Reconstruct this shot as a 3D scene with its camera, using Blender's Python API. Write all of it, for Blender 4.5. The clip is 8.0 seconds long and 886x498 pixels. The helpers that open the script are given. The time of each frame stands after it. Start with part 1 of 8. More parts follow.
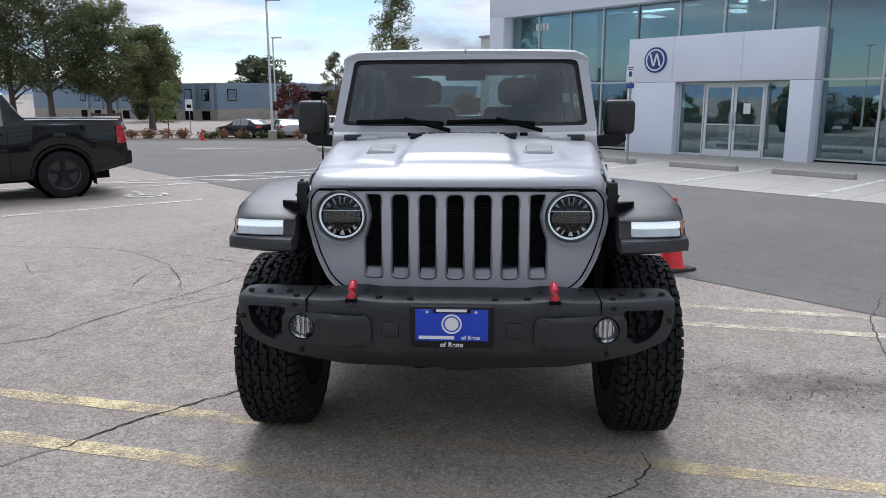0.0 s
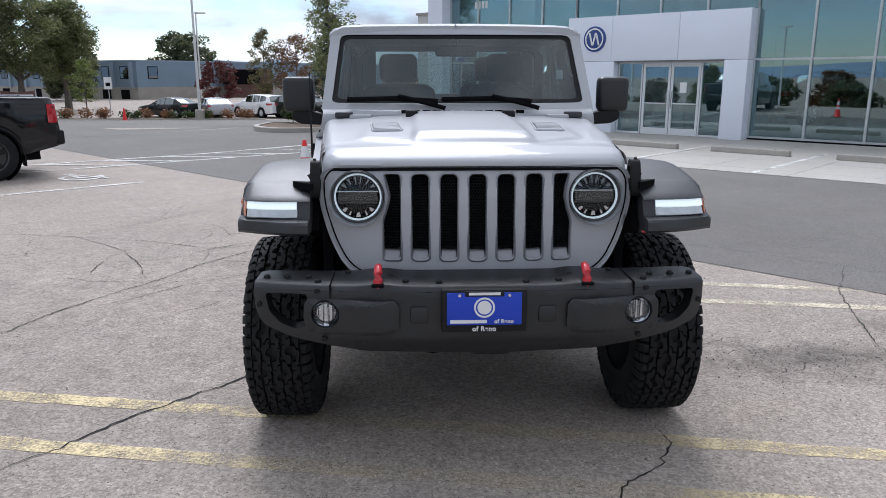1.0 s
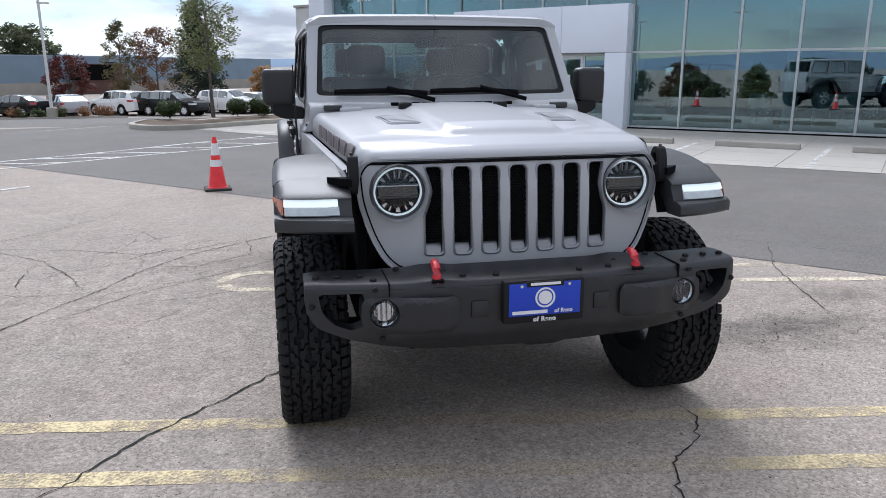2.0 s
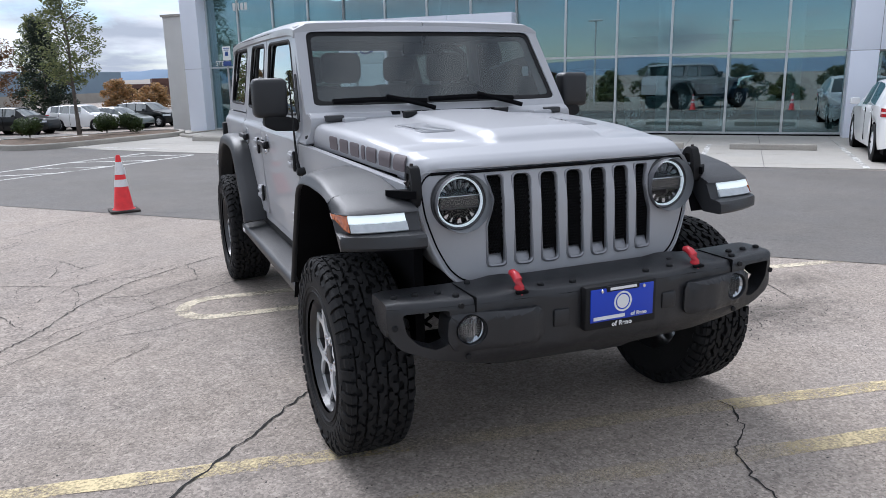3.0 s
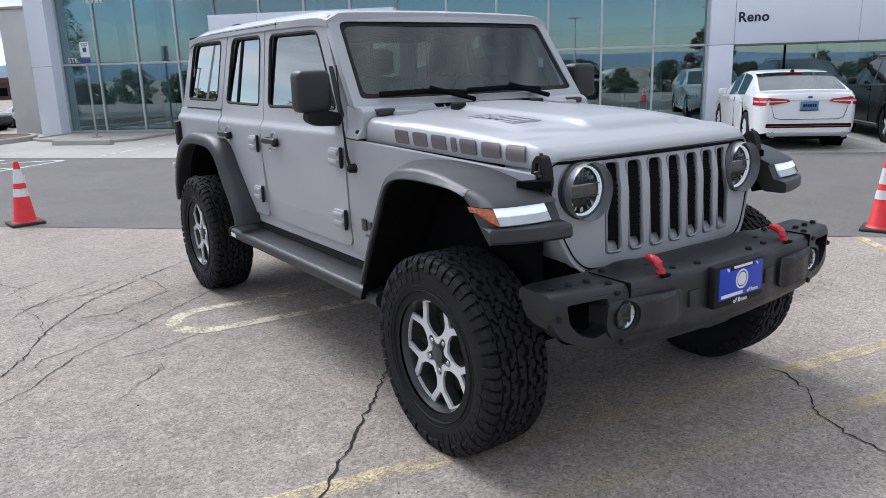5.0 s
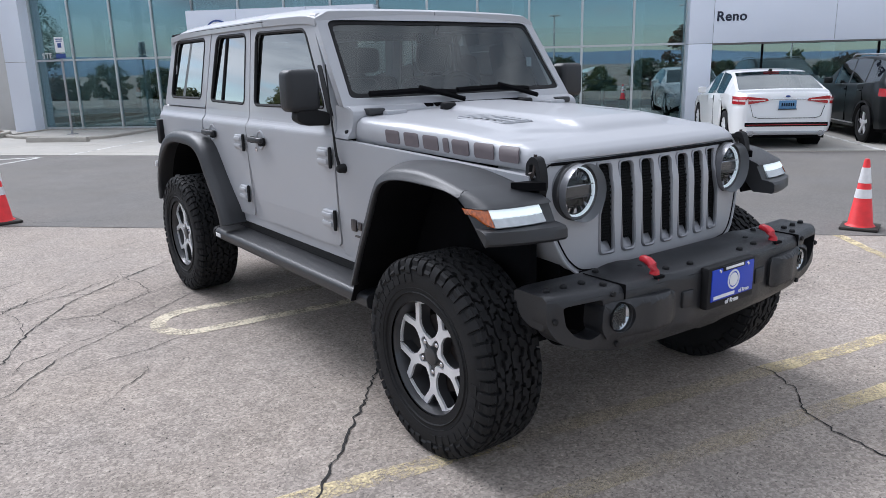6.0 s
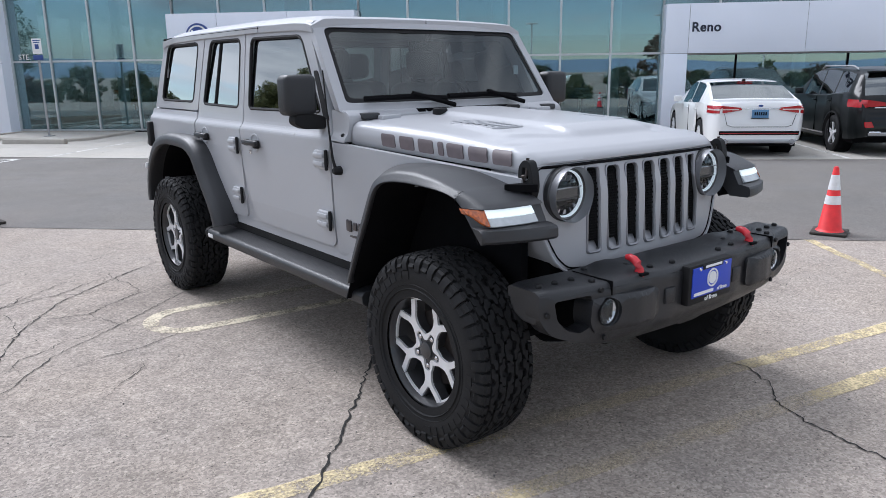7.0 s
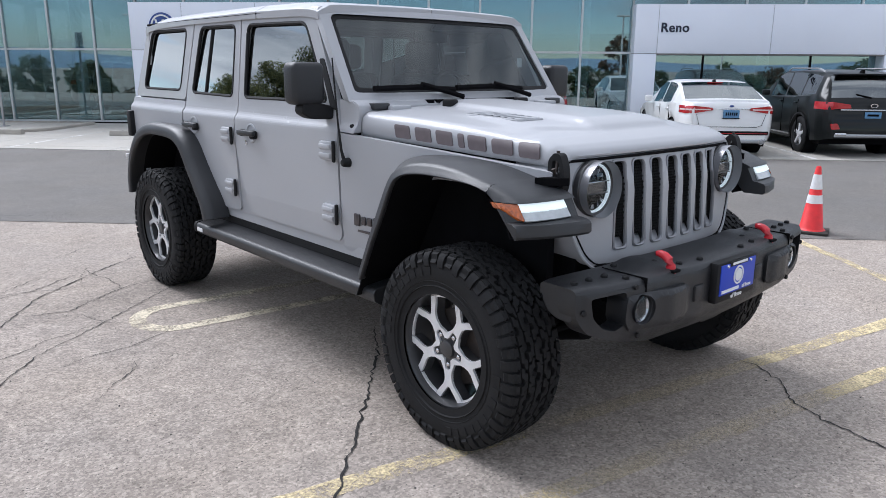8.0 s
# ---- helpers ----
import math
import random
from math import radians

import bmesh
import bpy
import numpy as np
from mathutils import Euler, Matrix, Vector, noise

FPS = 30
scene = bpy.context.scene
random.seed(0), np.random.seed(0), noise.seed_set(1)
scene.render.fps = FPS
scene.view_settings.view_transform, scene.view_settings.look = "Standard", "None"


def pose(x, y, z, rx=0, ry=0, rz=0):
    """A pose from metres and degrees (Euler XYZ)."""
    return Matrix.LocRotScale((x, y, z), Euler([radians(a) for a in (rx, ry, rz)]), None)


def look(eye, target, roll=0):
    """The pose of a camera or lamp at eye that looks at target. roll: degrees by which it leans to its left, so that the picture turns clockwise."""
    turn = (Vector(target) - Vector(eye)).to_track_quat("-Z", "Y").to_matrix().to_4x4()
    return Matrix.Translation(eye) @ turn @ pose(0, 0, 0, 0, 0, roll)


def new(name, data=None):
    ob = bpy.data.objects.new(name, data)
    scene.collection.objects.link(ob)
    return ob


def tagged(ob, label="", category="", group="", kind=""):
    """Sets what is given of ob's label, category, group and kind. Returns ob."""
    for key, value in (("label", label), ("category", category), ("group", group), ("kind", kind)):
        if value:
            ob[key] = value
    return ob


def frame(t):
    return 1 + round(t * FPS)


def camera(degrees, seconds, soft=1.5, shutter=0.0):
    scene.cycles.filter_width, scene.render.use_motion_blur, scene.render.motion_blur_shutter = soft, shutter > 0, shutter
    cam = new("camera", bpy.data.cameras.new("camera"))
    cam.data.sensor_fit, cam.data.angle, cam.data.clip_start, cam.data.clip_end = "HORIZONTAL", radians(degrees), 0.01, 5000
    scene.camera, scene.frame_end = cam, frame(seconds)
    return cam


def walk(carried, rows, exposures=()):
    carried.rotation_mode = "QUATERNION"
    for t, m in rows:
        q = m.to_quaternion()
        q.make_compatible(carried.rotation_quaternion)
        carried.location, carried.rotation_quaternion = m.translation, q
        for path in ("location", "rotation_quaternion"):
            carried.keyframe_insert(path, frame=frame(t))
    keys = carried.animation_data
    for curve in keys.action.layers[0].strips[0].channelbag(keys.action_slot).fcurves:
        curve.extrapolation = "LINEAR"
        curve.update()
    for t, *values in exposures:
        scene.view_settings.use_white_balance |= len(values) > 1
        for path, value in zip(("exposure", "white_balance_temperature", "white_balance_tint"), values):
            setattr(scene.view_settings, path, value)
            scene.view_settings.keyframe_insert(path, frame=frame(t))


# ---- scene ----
cam = camera(62.3, 8.0, 0.6)
PATH = [
    (0, (0.17, -3.523, 1.599), (0.036, -1.569, 1.193), -0.2),
    (0.5, (0.03, -3.448, 1.597), (-0.02, -1.496, 1.163), -0.1),
    (1, (-0.218, -3.429, 1.585), (-0.163, -1.483, 1.125), -0.0),
    (1.5, (-0.588, -3.429, 1.599), (-0.384, -1.492, 1.143), -0.1),
    (1.7, (-0.708, -3.394, 1.585), (-0.424, -1.47, 1.117), -0.1),
    (2.8, (-1.501, -3.04, 1.564), (-0.829, -1.213, 1.102), -1.1),
    (3, (-1.616, -2.978, 1.568), (-0.879, -1.176, 1.111), -1.2),
    (3.5, (-1.924, -2.795, 1.576), (-1.037, -1.061, 1.121), -1.4),
    (4, (-2.27, -2.665, 1.579), (-1.293, -0.981, 1.123), -1.8),
    (4.5, (-2.449, -2.523, 1.562), (-1.407, -0.88, 1.097), -1.8),
    (6, (-2.553, -2.38, 1.579), (-1.423, -0.803, 1.095), -1.4),
    (6.5, (-2.594, -2.413, 1.583), (-1.444, -0.848, 1.105), -1.2),
    (7, (-2.701, -2.448, 1.585), (-1.517, -0.906, 1.115), -0.7),
    (7.5, (-2.765, -2.404, 1.575), (-1.539, -0.896, 1.102), -0.1),
    (8, (-2.84, -2.203, 1.553), (-1.572, -0.732, 1.075), 0.4),
]
walk(cam, [(t, look(eye, target, roll)) for t, eye, target, roll in PATH], [(0, 0.17, 5650, 12), (1, 0.27, 5650, 12), (3, 0.35, 5650, 12), (4, 0.35, 5650, 12), (8, 0.48, 5650, 12)])

# ---- sky, sun ----
SUN_ELEVATION, SUN_AZIMUTH = radians(49), radians(-8)   # azimuth from +y towards +x
world = bpy.data.worlds.new("sky")
scene.world = world
world.use_nodes = True
wn, wl = world.node_tree.nodes, world.node_tree.links
wn.clear()
w_out = wn.new("ShaderNodeOutputWorld")
w_bg = wn.new("ShaderNodeBackground")
w_sky = wn.new("ShaderNodeTexSky")
w_sky.sky_type, w_sky.sun_disc = "NISHITA", False
w_sky.sun_elevation, w_sky.sun_rotation = SUN_ELEVATION, SUN_AZIMUTH
w_sky.dust_density, w_sky.ozone_density = 0.25, 2.5
w_co = wn.new("ShaderNodeTexCoord")
w_map = wn.new("ShaderNodeMapping")
w_map.inputs["Scale"].default_value = (1.0, 1.0, 4.6)
w_map.inputs["Location"].default_value = (0.55, 0.30, 0.0)
w_cloud = wn.new("ShaderNodeTexNoise")
w_cloud.inputs["Scale"].default_value = 2.6
w_cloud.inputs["Detail"].default_value = 9
w_cloud.inputs["Roughness"].default_value = 0.58
w_cloud.inputs["Distortion"].default_value = 0.35
w_up = wn.new("ShaderNodeSeparateXYZ")
w_high = wn.new("ShaderNodeMapRange")          # low over the horizon the cloud sheet breaks open, overhead it closes
for k, v in zip(("From Min", "From Max", "To Min", "To Max"), (0.03, 0.36, -0.085, 0.17)):
    w_high.inputs[k].default_value = v
w_cover = wn.new("ShaderNodeMath")
w_ramp = wn.new("ShaderNodeValToRGB")
w_ramp.color_ramp.elements[0].position, w_ramp.color_ramp.elements[0].color = 0.41, (0, 0, 0, 1)
w_ramp.color_ramp.elements[1].position, w_ramp.color_ramp.elements[1].color = 0.54, (1, 1, 1, 1)
w_tone = wn.new("ShaderNodeValToRGB")          # thick and thin parts of the cloud sheet
w_tone.color_ramp.elements[0].position, w_tone.color_ramp.elements[0].color = 0.38, (7.9, 7.75, 7.5, 1)
w_tone.color_ramp.elements[1].position, w_tone.color_ramp.elements[1].color = 0.62, (3.7, 3.85, 4.1, 1)
w_cloud2 = wn.new("ShaderNodeTexNoise")
w_cloud2.inputs["Scale"].default_value = 4.5
w_cloud2.inputs["Detail"].default_value = 6
# the thin cloud is brightest round the sun
w_dot = wn.new("ShaderNodeVectorMath")
w_dot.operation = "DOT_PRODUCT"
w_dot.inputs[1].default_value = (math.sin(SUN_AZIMUTH) * math.cos(SUN_ELEVATION), math.cos(SUN_AZIMUTH) * math.cos(SUN_ELEVATION), math.sin(SUN_ELEVATION))
w_near = wn.new("ShaderNodeMapRange")
for k, v in zip(("From Min", "From Max", "To Min", "To Max"), (-0.8, 1.0, 0.78, 1.16)):
    w_near.inputs[k].default_value = v
w_scaled = wn.new("ShaderNodeVectorMath")
w_scaled.operation = "SCALE"
w_mix = wn.new("ShaderNodeMix")
w_mix.data_type = "RGBA"
for a, b in ((w_co.outputs["Generated"], w_map.inputs["Vector"]), (w_map.outputs[0], w_cloud.inputs["Vector"]),
             (w_map.outputs[0], w_cloud2.inputs["Vector"]), (w_co.outputs["Generated"], w_up.inputs[0]), (w_up.outputs["Z"], w_high.inputs["Value"]), (w_cloud.outputs["Fac"], w_cover.inputs[0]), (w_high.outputs[0], w_cover.inputs[1]), (w_cover.outputs[0], w_ramp.inputs["Fac"]),
             (w_cloud2.outputs["Fac"], w_tone.inputs["Fac"]), (w_ramp.outputs["Color"], w_mix.inputs["Factor"]),
             (w_sky.outputs[0], w_mix.inputs["A"]), (w_tone.outputs["Color"], w_scaled.inputs[0]), (w_co.outputs["Generated"], w_dot.inputs[0]),
             (w_dot.outputs["Value"], w_near.inputs["Value"]), (w_near.outputs[0], w_scaled.inputs["Scale"]), (w_scaled.outputs[0], w_mix.inputs["B"]),
             (w_mix.outputs["Result"], w_bg.inputs["Color"]), (w_bg.outputs[0], w_out.inputs["Surface"])):
    wl.new(a, b)
w_bg.inputs["Strength"].default_value = 0.104
sun = new("sun", bpy.data.lights.new("sun", "SUN"))
sun.data.energy, sun.data.angle, sun.data.color = 2.6, radians(36), (1.0, 0.95, 0.89)
sun.matrix_world = look((math.sin(SUN_AZIMUTH) * 50, math.cos(SUN_AZIMUTH) * 50, math.tan(SUN_ELEVATION) * 50), (0, 0, 0))


# ---- small tools ----
def finish(bm, smooth=35, normals=True):
    """Turns a bmesh into a mesh, with smooth faces and edges sharp past an angle."""
    if normals:
        bmesh.ops.recalc_face_normals(bm, faces=bm.faces)
    me = bpy.data.meshes.new("mesh")
    bm.to_mesh(me)
    bm.free()
    if smooth:
        me.shade_smooth()
        me.set_sharp_from_angle(angle=radians(smooth))
    return me


def part(name, bm, material, parent=None, label="", smooth=35, bevel=0.0, m=None, normals=True):
    """Links a bmesh as one mesh object under a thing or a part."""
    me = bm if isinstance(bm, bpy.types.Mesh) else finish(bm, smooth, normals)
    if material and not me.materials:
        me.materials.append(material)
    ob = new(name, me)
    if parent:
        ob.parent = parent
    if m is not None:
        ob.matrix_basis = m
    if label:
        ob["label"] = label
    if bevel:
        mod = ob.modifiers.new("bevel", "BEVEL")
        mod.harden_normals = bool(smooth)
        mod.width, mod.segments, mod.limit_method, mod.angle_limit = bevel, 2, "ANGLE", radians(40)
    return ob


def thing(name, m, label, category, group="", kind=""):
    ob = new(name)
    ob.empty_display_size = 0.1
    ob.matrix_basis = m
    return tagged(ob, label, category, group, kind)


def box(bm, x0, x1, y0, y1, z0, z1, m=None):
    r = bmesh.ops.create_cube(bm, size=1.0)
    mat = Matrix.LocRotScale(((x0 + x1) / 2, (y0 + y1) / 2, (z0 + z1) / 2), None, (abs(x1 - x0), abs(y1 - y0), abs(z1 - z0)))
    bmesh.ops.transform(bm, matrix=(m @ mat) if m is not None else mat, verts=r["verts"])
    return r["verts"]


def boxes(*rows):
    bm = bmesh.new()
    for r in rows:
        box(bm, *r)
    return bm


def rbox(x0, x1, y0, y1, z0, z1, r=0.01, seg=2, bm=None):
    bm = bm or bmesh.new()
    v = box(bm, x0, x1, y0, y1, z0, z1)
    e = list({e for w in v for e in w.link_edges})
    bmesh.ops.bevel(bm, geom=e, offset=r, segments=seg, profile=0.5, affect="EDGES")
    return bm


def prism(points, a, b, axis="x", bm=None, flip=False):
    """A flat outline pushed from a to b along an axis. axis x: points are (y, z); y: (x, z); z: (x, y)."""
    bm = bm or bmesh.new()

    def put(p, c):
        return {"x": (c, p[0], p[1]), "y": (p[0], c, p[1]), "z": (p[0], p[1], c)}[axis]
    lo = [bm.verts.new(put(p, a)) for p in points]
    hi = [bm.verts.new(put(p, b)) for p in points]
    n = len(points)
    bm.faces.new(lo)
    bm.faces.new(hi[::-1])
    for i in range(n):
        bm.faces.new((lo[i], hi[i], hi[(i + 1) % n], lo[(i + 1) % n]))
    return bm


def loft(sections, close=False, caps=True, bm=None):
    """Joins rows of points, each the same length. close: each row is a ring."""
    bm = bm or bmesh.new()
    rows = [[bm.verts.new(p) for p in s] for s in sections]
    n = len(rows[0])
    for a, b in zip(rows, rows[1:]):
        for i in range(n if close else n - 1):
            j = (i + 1) % n
            bm.faces.new((a[i], b[i], b[j], a[j]))
    if close and caps:
        bm.faces.new(rows[0])
        bm.faces.new(rows[-1][::-1])
    return bm


def lathe(profile, axis="x", n=32, bm=None, centre=(0, 0, 0), close=False, a0=0.0, a1=math.tau):
    """Turns (along, radius) pairs round an axis."""
    bm = bm or bmesh.new()
    full = abs(a1 - a0 - math.tau) < 1e-6
    rows = []
    for k in range(n if full else n + 1):
        t = a0 + (a1 - a0) * k / n
        c, s = math.cos(t), math.sin(t)
        ring = []
        for h, r in profile:
            p = {"x": (h, r * c, r * s), "y": (r * s, h, r * c), "z": (r * c, r * s, h)}[axis]
            ring.append(bm.verts.new(Vector(p) + Vector(centre)))
        rows.append(ring)
    m = len(profile)
    for k in range(n):
        a, b = rows[k], rows[(k + 1) % len(rows)]
        for i in range(m if close else m - 1):
            j = (i + 1) % m
            try:
                bm.faces.new((a[i], b[i], b[j], a[j]))
            except ValueError:
                pass
    bmesh.ops.remove_doubles(bm, verts=bm.verts, dist=1e-5)
    return bm


def tube(points, r, n=8, bm=None, taper=None):
    """A round bar along points; taper: a radius at each point."""
    bm = bm or bmesh.new()
    pts = [Vector(p) for p in points]
    rings = []
    up = Vector((0, 0, 1))
    for i, p in enumerate(pts):
        d = (pts[min(i + 1, len(pts) - 1)] - pts[max(i - 1, 0)]).normalized()
        side = d.cross(up if abs(d.z) < 0.95 else Vector((1, 0, 0))).normalized()
        other = d.cross(side)
        rr = taper[i] if taper else r
        rings.append([p + (side * math.cos(math.tau * k / n) + other * math.sin(math.tau * k / n)) * rr for k in range(n)])
    return loft(rings, close=True, bm=bm)


def plate(outer, holes=(), grain=0.06):
    """A flat sheet in x, z with holes, its triangles no longer than the grain; to be bent and thickened by the caller."""
    from mathutils.geometry import tessellate_polygon
    loops = [[Vector((x, z, 0)) for x, z in outer]] + [[Vector((x, z, 0)) for x, z in h] for h in holes]
    flat = [p for l in loops for p in l]
    bm = bmesh.new()
    vs = [bm.verts.new((p.x, 0, p.y)) for p in flat]
    for t in tessellate_polygon(loops):
        try:
            bm.faces.new([vs[i] for i in t])
        except ValueError:
            pass
    bmesh.ops.beautify_fill(bm, faces=bm.faces, edges=[e for e in bm.edges if not e.is_boundary])
    for _ in range(6):
        long = [e for e in bm.edges if not e.is_boundary and e.calc_length() > grain]
        if not long:
            break
        bmesh.ops.subdivide_edges(bm, edges=long, cuts=1)
        bmesh.ops.triangulate(bm, faces=[f for f in bm.faces if len(f.verts) > 3])
        bmesh.ops.beautify_fill(bm, faces=bm.faces, edges=[e for e in bm.edges if not e.is_boundary])
    return bm


def thicken(bm, vec):
    """Gives a sheet a thickness along vec."""
    r = bmesh.ops.extrude_face_region(bm, geom=list(bm.faces))
    bmesh.ops.translate(bm, vec=vec, verts=[g for g in r["geom"] if isinstance(g, bmesh.types.BMVert)])
    return bm


def rrect(x0, x1, z0, z1, r, n=5):
    """A rectangle's outline with round corners."""
    out = []
    for cx, cz, a in ((x1 - r, z1 - r, 0), (x0 + r, z1 - r, 90), (x0 + r, z0 + r, 180), (x1 - r, z0 + r, 270)):
        for k in range(n + 1):
            t = radians(a + 90 * k / n)
            out.append((cx + r * math.cos(t), cz + r * math.sin(t)))
    return out


def lerp(table, x):
    """Linear reading of a table of (x, value)."""
    if x <= table[0][0]:
        return table[0][1]
    for (x0, v0), (x1, v1) in zip(table, table[1:]):
        if x <= x1:
            return v0 + (v1 - v0) * (x - x0) / (x1 - x0)
    return table[-1][1]


def smoothstep(a, b, x):
    t = min(1, max(0, (x - a) / (b - a)))
    return t * t * (3 - 2 * t)


def words(text, size, m, material, parent, name="lettering", depth=0.001, align="CENTER", spacing=1.0, bold=0.0):
    cu = bpy.data.curves.new(name, "FONT")
    cu.body, cu.size, cu.extrude, cu.align_x = text, size, depth, align
    cu.space_character, cu.offset = spacing, bold
    tmp = bpy.data.objects.new("tmp", cu)
    scene.collection.objects.link(tmp)
    me = bpy.data.meshes.new_from_object(tmp.evaluated_get(bpy.context.evaluated_depsgraph_get()))
    bpy.data.objects.remove(tmp)
    me.materials.clear()
    me.materials.append(material)
    ob = new(name, me)
    ob.parent, ob.matrix_basis = parent, m
    return ob


def fillet(points, r, n=4):
    """Rounds the corners of an outline; r: one radius, or one for each point."""
    out = []
    k = len(points)
    for i, p in enumerate(points):
        p = Vector(p)
        a, b = Vector(points[i - 1]), Vector(points[(i + 1) % k])
        rr = r[i] if isinstance(r, (list, tuple)) else r
        da, db = a - p, b - p
        rr = min(rr, da.length * 0.45, db.length * 0.45)
        if rr < 1e-4:
            out.append(tuple(p))
            continue
        s, e = p + da.normalized() * rr, p + db.normalized() * rr
        for j in range(n + 1):
            t = j / n
            q = s * (1 - t) ** 2 + p * 2 * t * (1 - t) + e * t * t
            out.append(tuple(q))
    return out


def mirror(bm, sx):
    if sx < 0:
        bmesh.ops.scale(bm, vec=(-1, 1, 1), verts=bm.verts)
    return bm


def spread(points, n):
    """Evenly spaced points along a smoothed line."""
    pts = [Vector(p) for p in points]
    fine = []
    for i in range(len(pts) - 1):
        p0, p1, p2, p3 = pts[max(i - 1, 0)], pts[i], pts[i + 1], pts[min(i + 2, len(pts) - 1)]
        for k in range(12):
            t = k / 12
            fine.append(0.5 * ((2 * p1) + (p2 - p0) * t + (2 * p0 - 5 * p1 + 4 * p2 - p3) * t * t + (3 * p1 - p0 - 3 * p2 + p3) * t ** 3))
    fine.append(pts[-1])
    d = [0.0]
    for a, b in zip(fine, fine[1:]):
        d.append(d[-1] + (b - a).length)
    out, j = [], 0
    for k in range(n):
        want = d[-1] * k / (n - 1)
        while j < len(d) - 2 and d[j + 1] < want:
            j += 1
        t = (want - d[j]) / max(1e-9, d[j + 1] - d[j])
        out.append(tuple(fine[j].lerp(fine[j + 1], min(1, max(0, t)))))
    return out


# ---- materials ----
def surface(name, base, rough=0.5, metal=0.0, vary=0.12, scale=6.0, grain=0.0, grain_scale=150.0, bump=0.0, bump_scale=200.0,
            coat=0.0, tint=None, rough_vary=0.1, per_object=0.0, spec=0.5, coat_rough=0.04):
    """A painted, moulded or mineral surface: broad stains, fine grain, fine relief."""
    m = bpy.data.materials.new(name)
    m.use_nodes = True
    n, l = m.node_tree.nodes, m.node_tree.links
    b = n["Principled BSDF"]
    b.inputs["Metallic"].default_value = metal
    b.inputs["Coat Weight"].default_value = coat
    b.inputs["Coat Roughness"].default_value = coat_rough
    b.inputs["Specular IOR Level"].default_value = spec
    co = n.new("ShaderNodeTexCoord")
    broad = n.new("ShaderNodeTexNoise")
    broad.inputs["Scale"].default_value, broad.inputs["Detail"].default_value = scale, 6
    fine = n.new("ShaderNodeTexNoise")
    fine.inputs["Scale"].default_value, fine.inputs["Detail"].default_value = grain_scale, 3
    l.new(co.outputs["Object"], broad.inputs["Vector"])
    l.new(co.outputs["Object"], fine.inputs["Vector"])
    ramp = n.new("ShaderNodeValToRGB")
    dark = [c * (1 - vary) for c in base]
    light = [min(1, c * (1 + vary)) for c in (tint or base)]
    ramp.color_ramp.elements[0].position, ramp.color_ramp.elements[0].color = 0.34, (*dark, 1)
    ramp.color_ramp.elements[1].position, ramp.color_ramp.elements[1].color = 0.66, (*light, 1)
    l.new(broad.outputs["Fac"], ramp.inputs["Fac"])
    colour = ramp.outputs["Color"]
    if grain:
        hs = n.new("ShaderNodeHueSaturation")
        mr = n.new("ShaderNodeMapRange")
        mr.inputs["From Min"].default_value, mr.inputs["From Max"].default_value = 0.3, 0.7
        mr.inputs["To Min"].default_value, mr.inputs["To Max"].default_value = 1 - grain, 1 + grain
        l.new(fine.outputs["Fac"], mr.inputs["Value"])
        l.new(mr.outputs[0], hs.inputs["Value"])
        l.new(colour, hs.inputs["Color"])
        colour = hs.outputs["Color"]
    if per_object:
        oi = n.new("ShaderNodeObjectInfo")
        hs = n.new("ShaderNodeHueSaturation")
        mr = n.new("ShaderNodeMapRange")
        mr.inputs["To Min"].default_value, mr.inputs["To Max"].default_value = 1 - per_object, 1 + per_object
        l.new(oi.outputs["Random"], mr.inputs["Value"])
        l.new(mr.outputs[0], hs.inputs["Value"])
        l.new(colour, hs.inputs["Color"])
        colour = hs.outputs["Color"]
    l.new(colour, b.inputs["Base Color"])
    rr = n.new("ShaderNodeMapRange")
    rr.inputs["To Min"].default_value, rr.inputs["To Max"].default_value = max(0.02, rough - rough_vary), min(1, rough + rough_vary)
    l.new(broad.outputs["Fac"], rr.inputs["Value"])
    l.new(rr.outputs[0], b.inputs["Roughness"])
    if bump:
        bn = n.new("ShaderNodeTexNoise")
        bn.inputs["Scale"].default_value, bn.inputs["Detail"].default_value = bump_scale, 4
        l.new(co.outputs["Object"], bn.inputs["Vector"])
        bp = n.new("ShaderNodeBump")
        bp.inputs["Strength"].default_value, bp.inputs["Distance"].default_value = bump, 0.01
        l.new(bn.outputs["Fac"], bp.inputs["Height"])
        l.new(bp.outputs[0], b.inputs["Normal"])
    return m


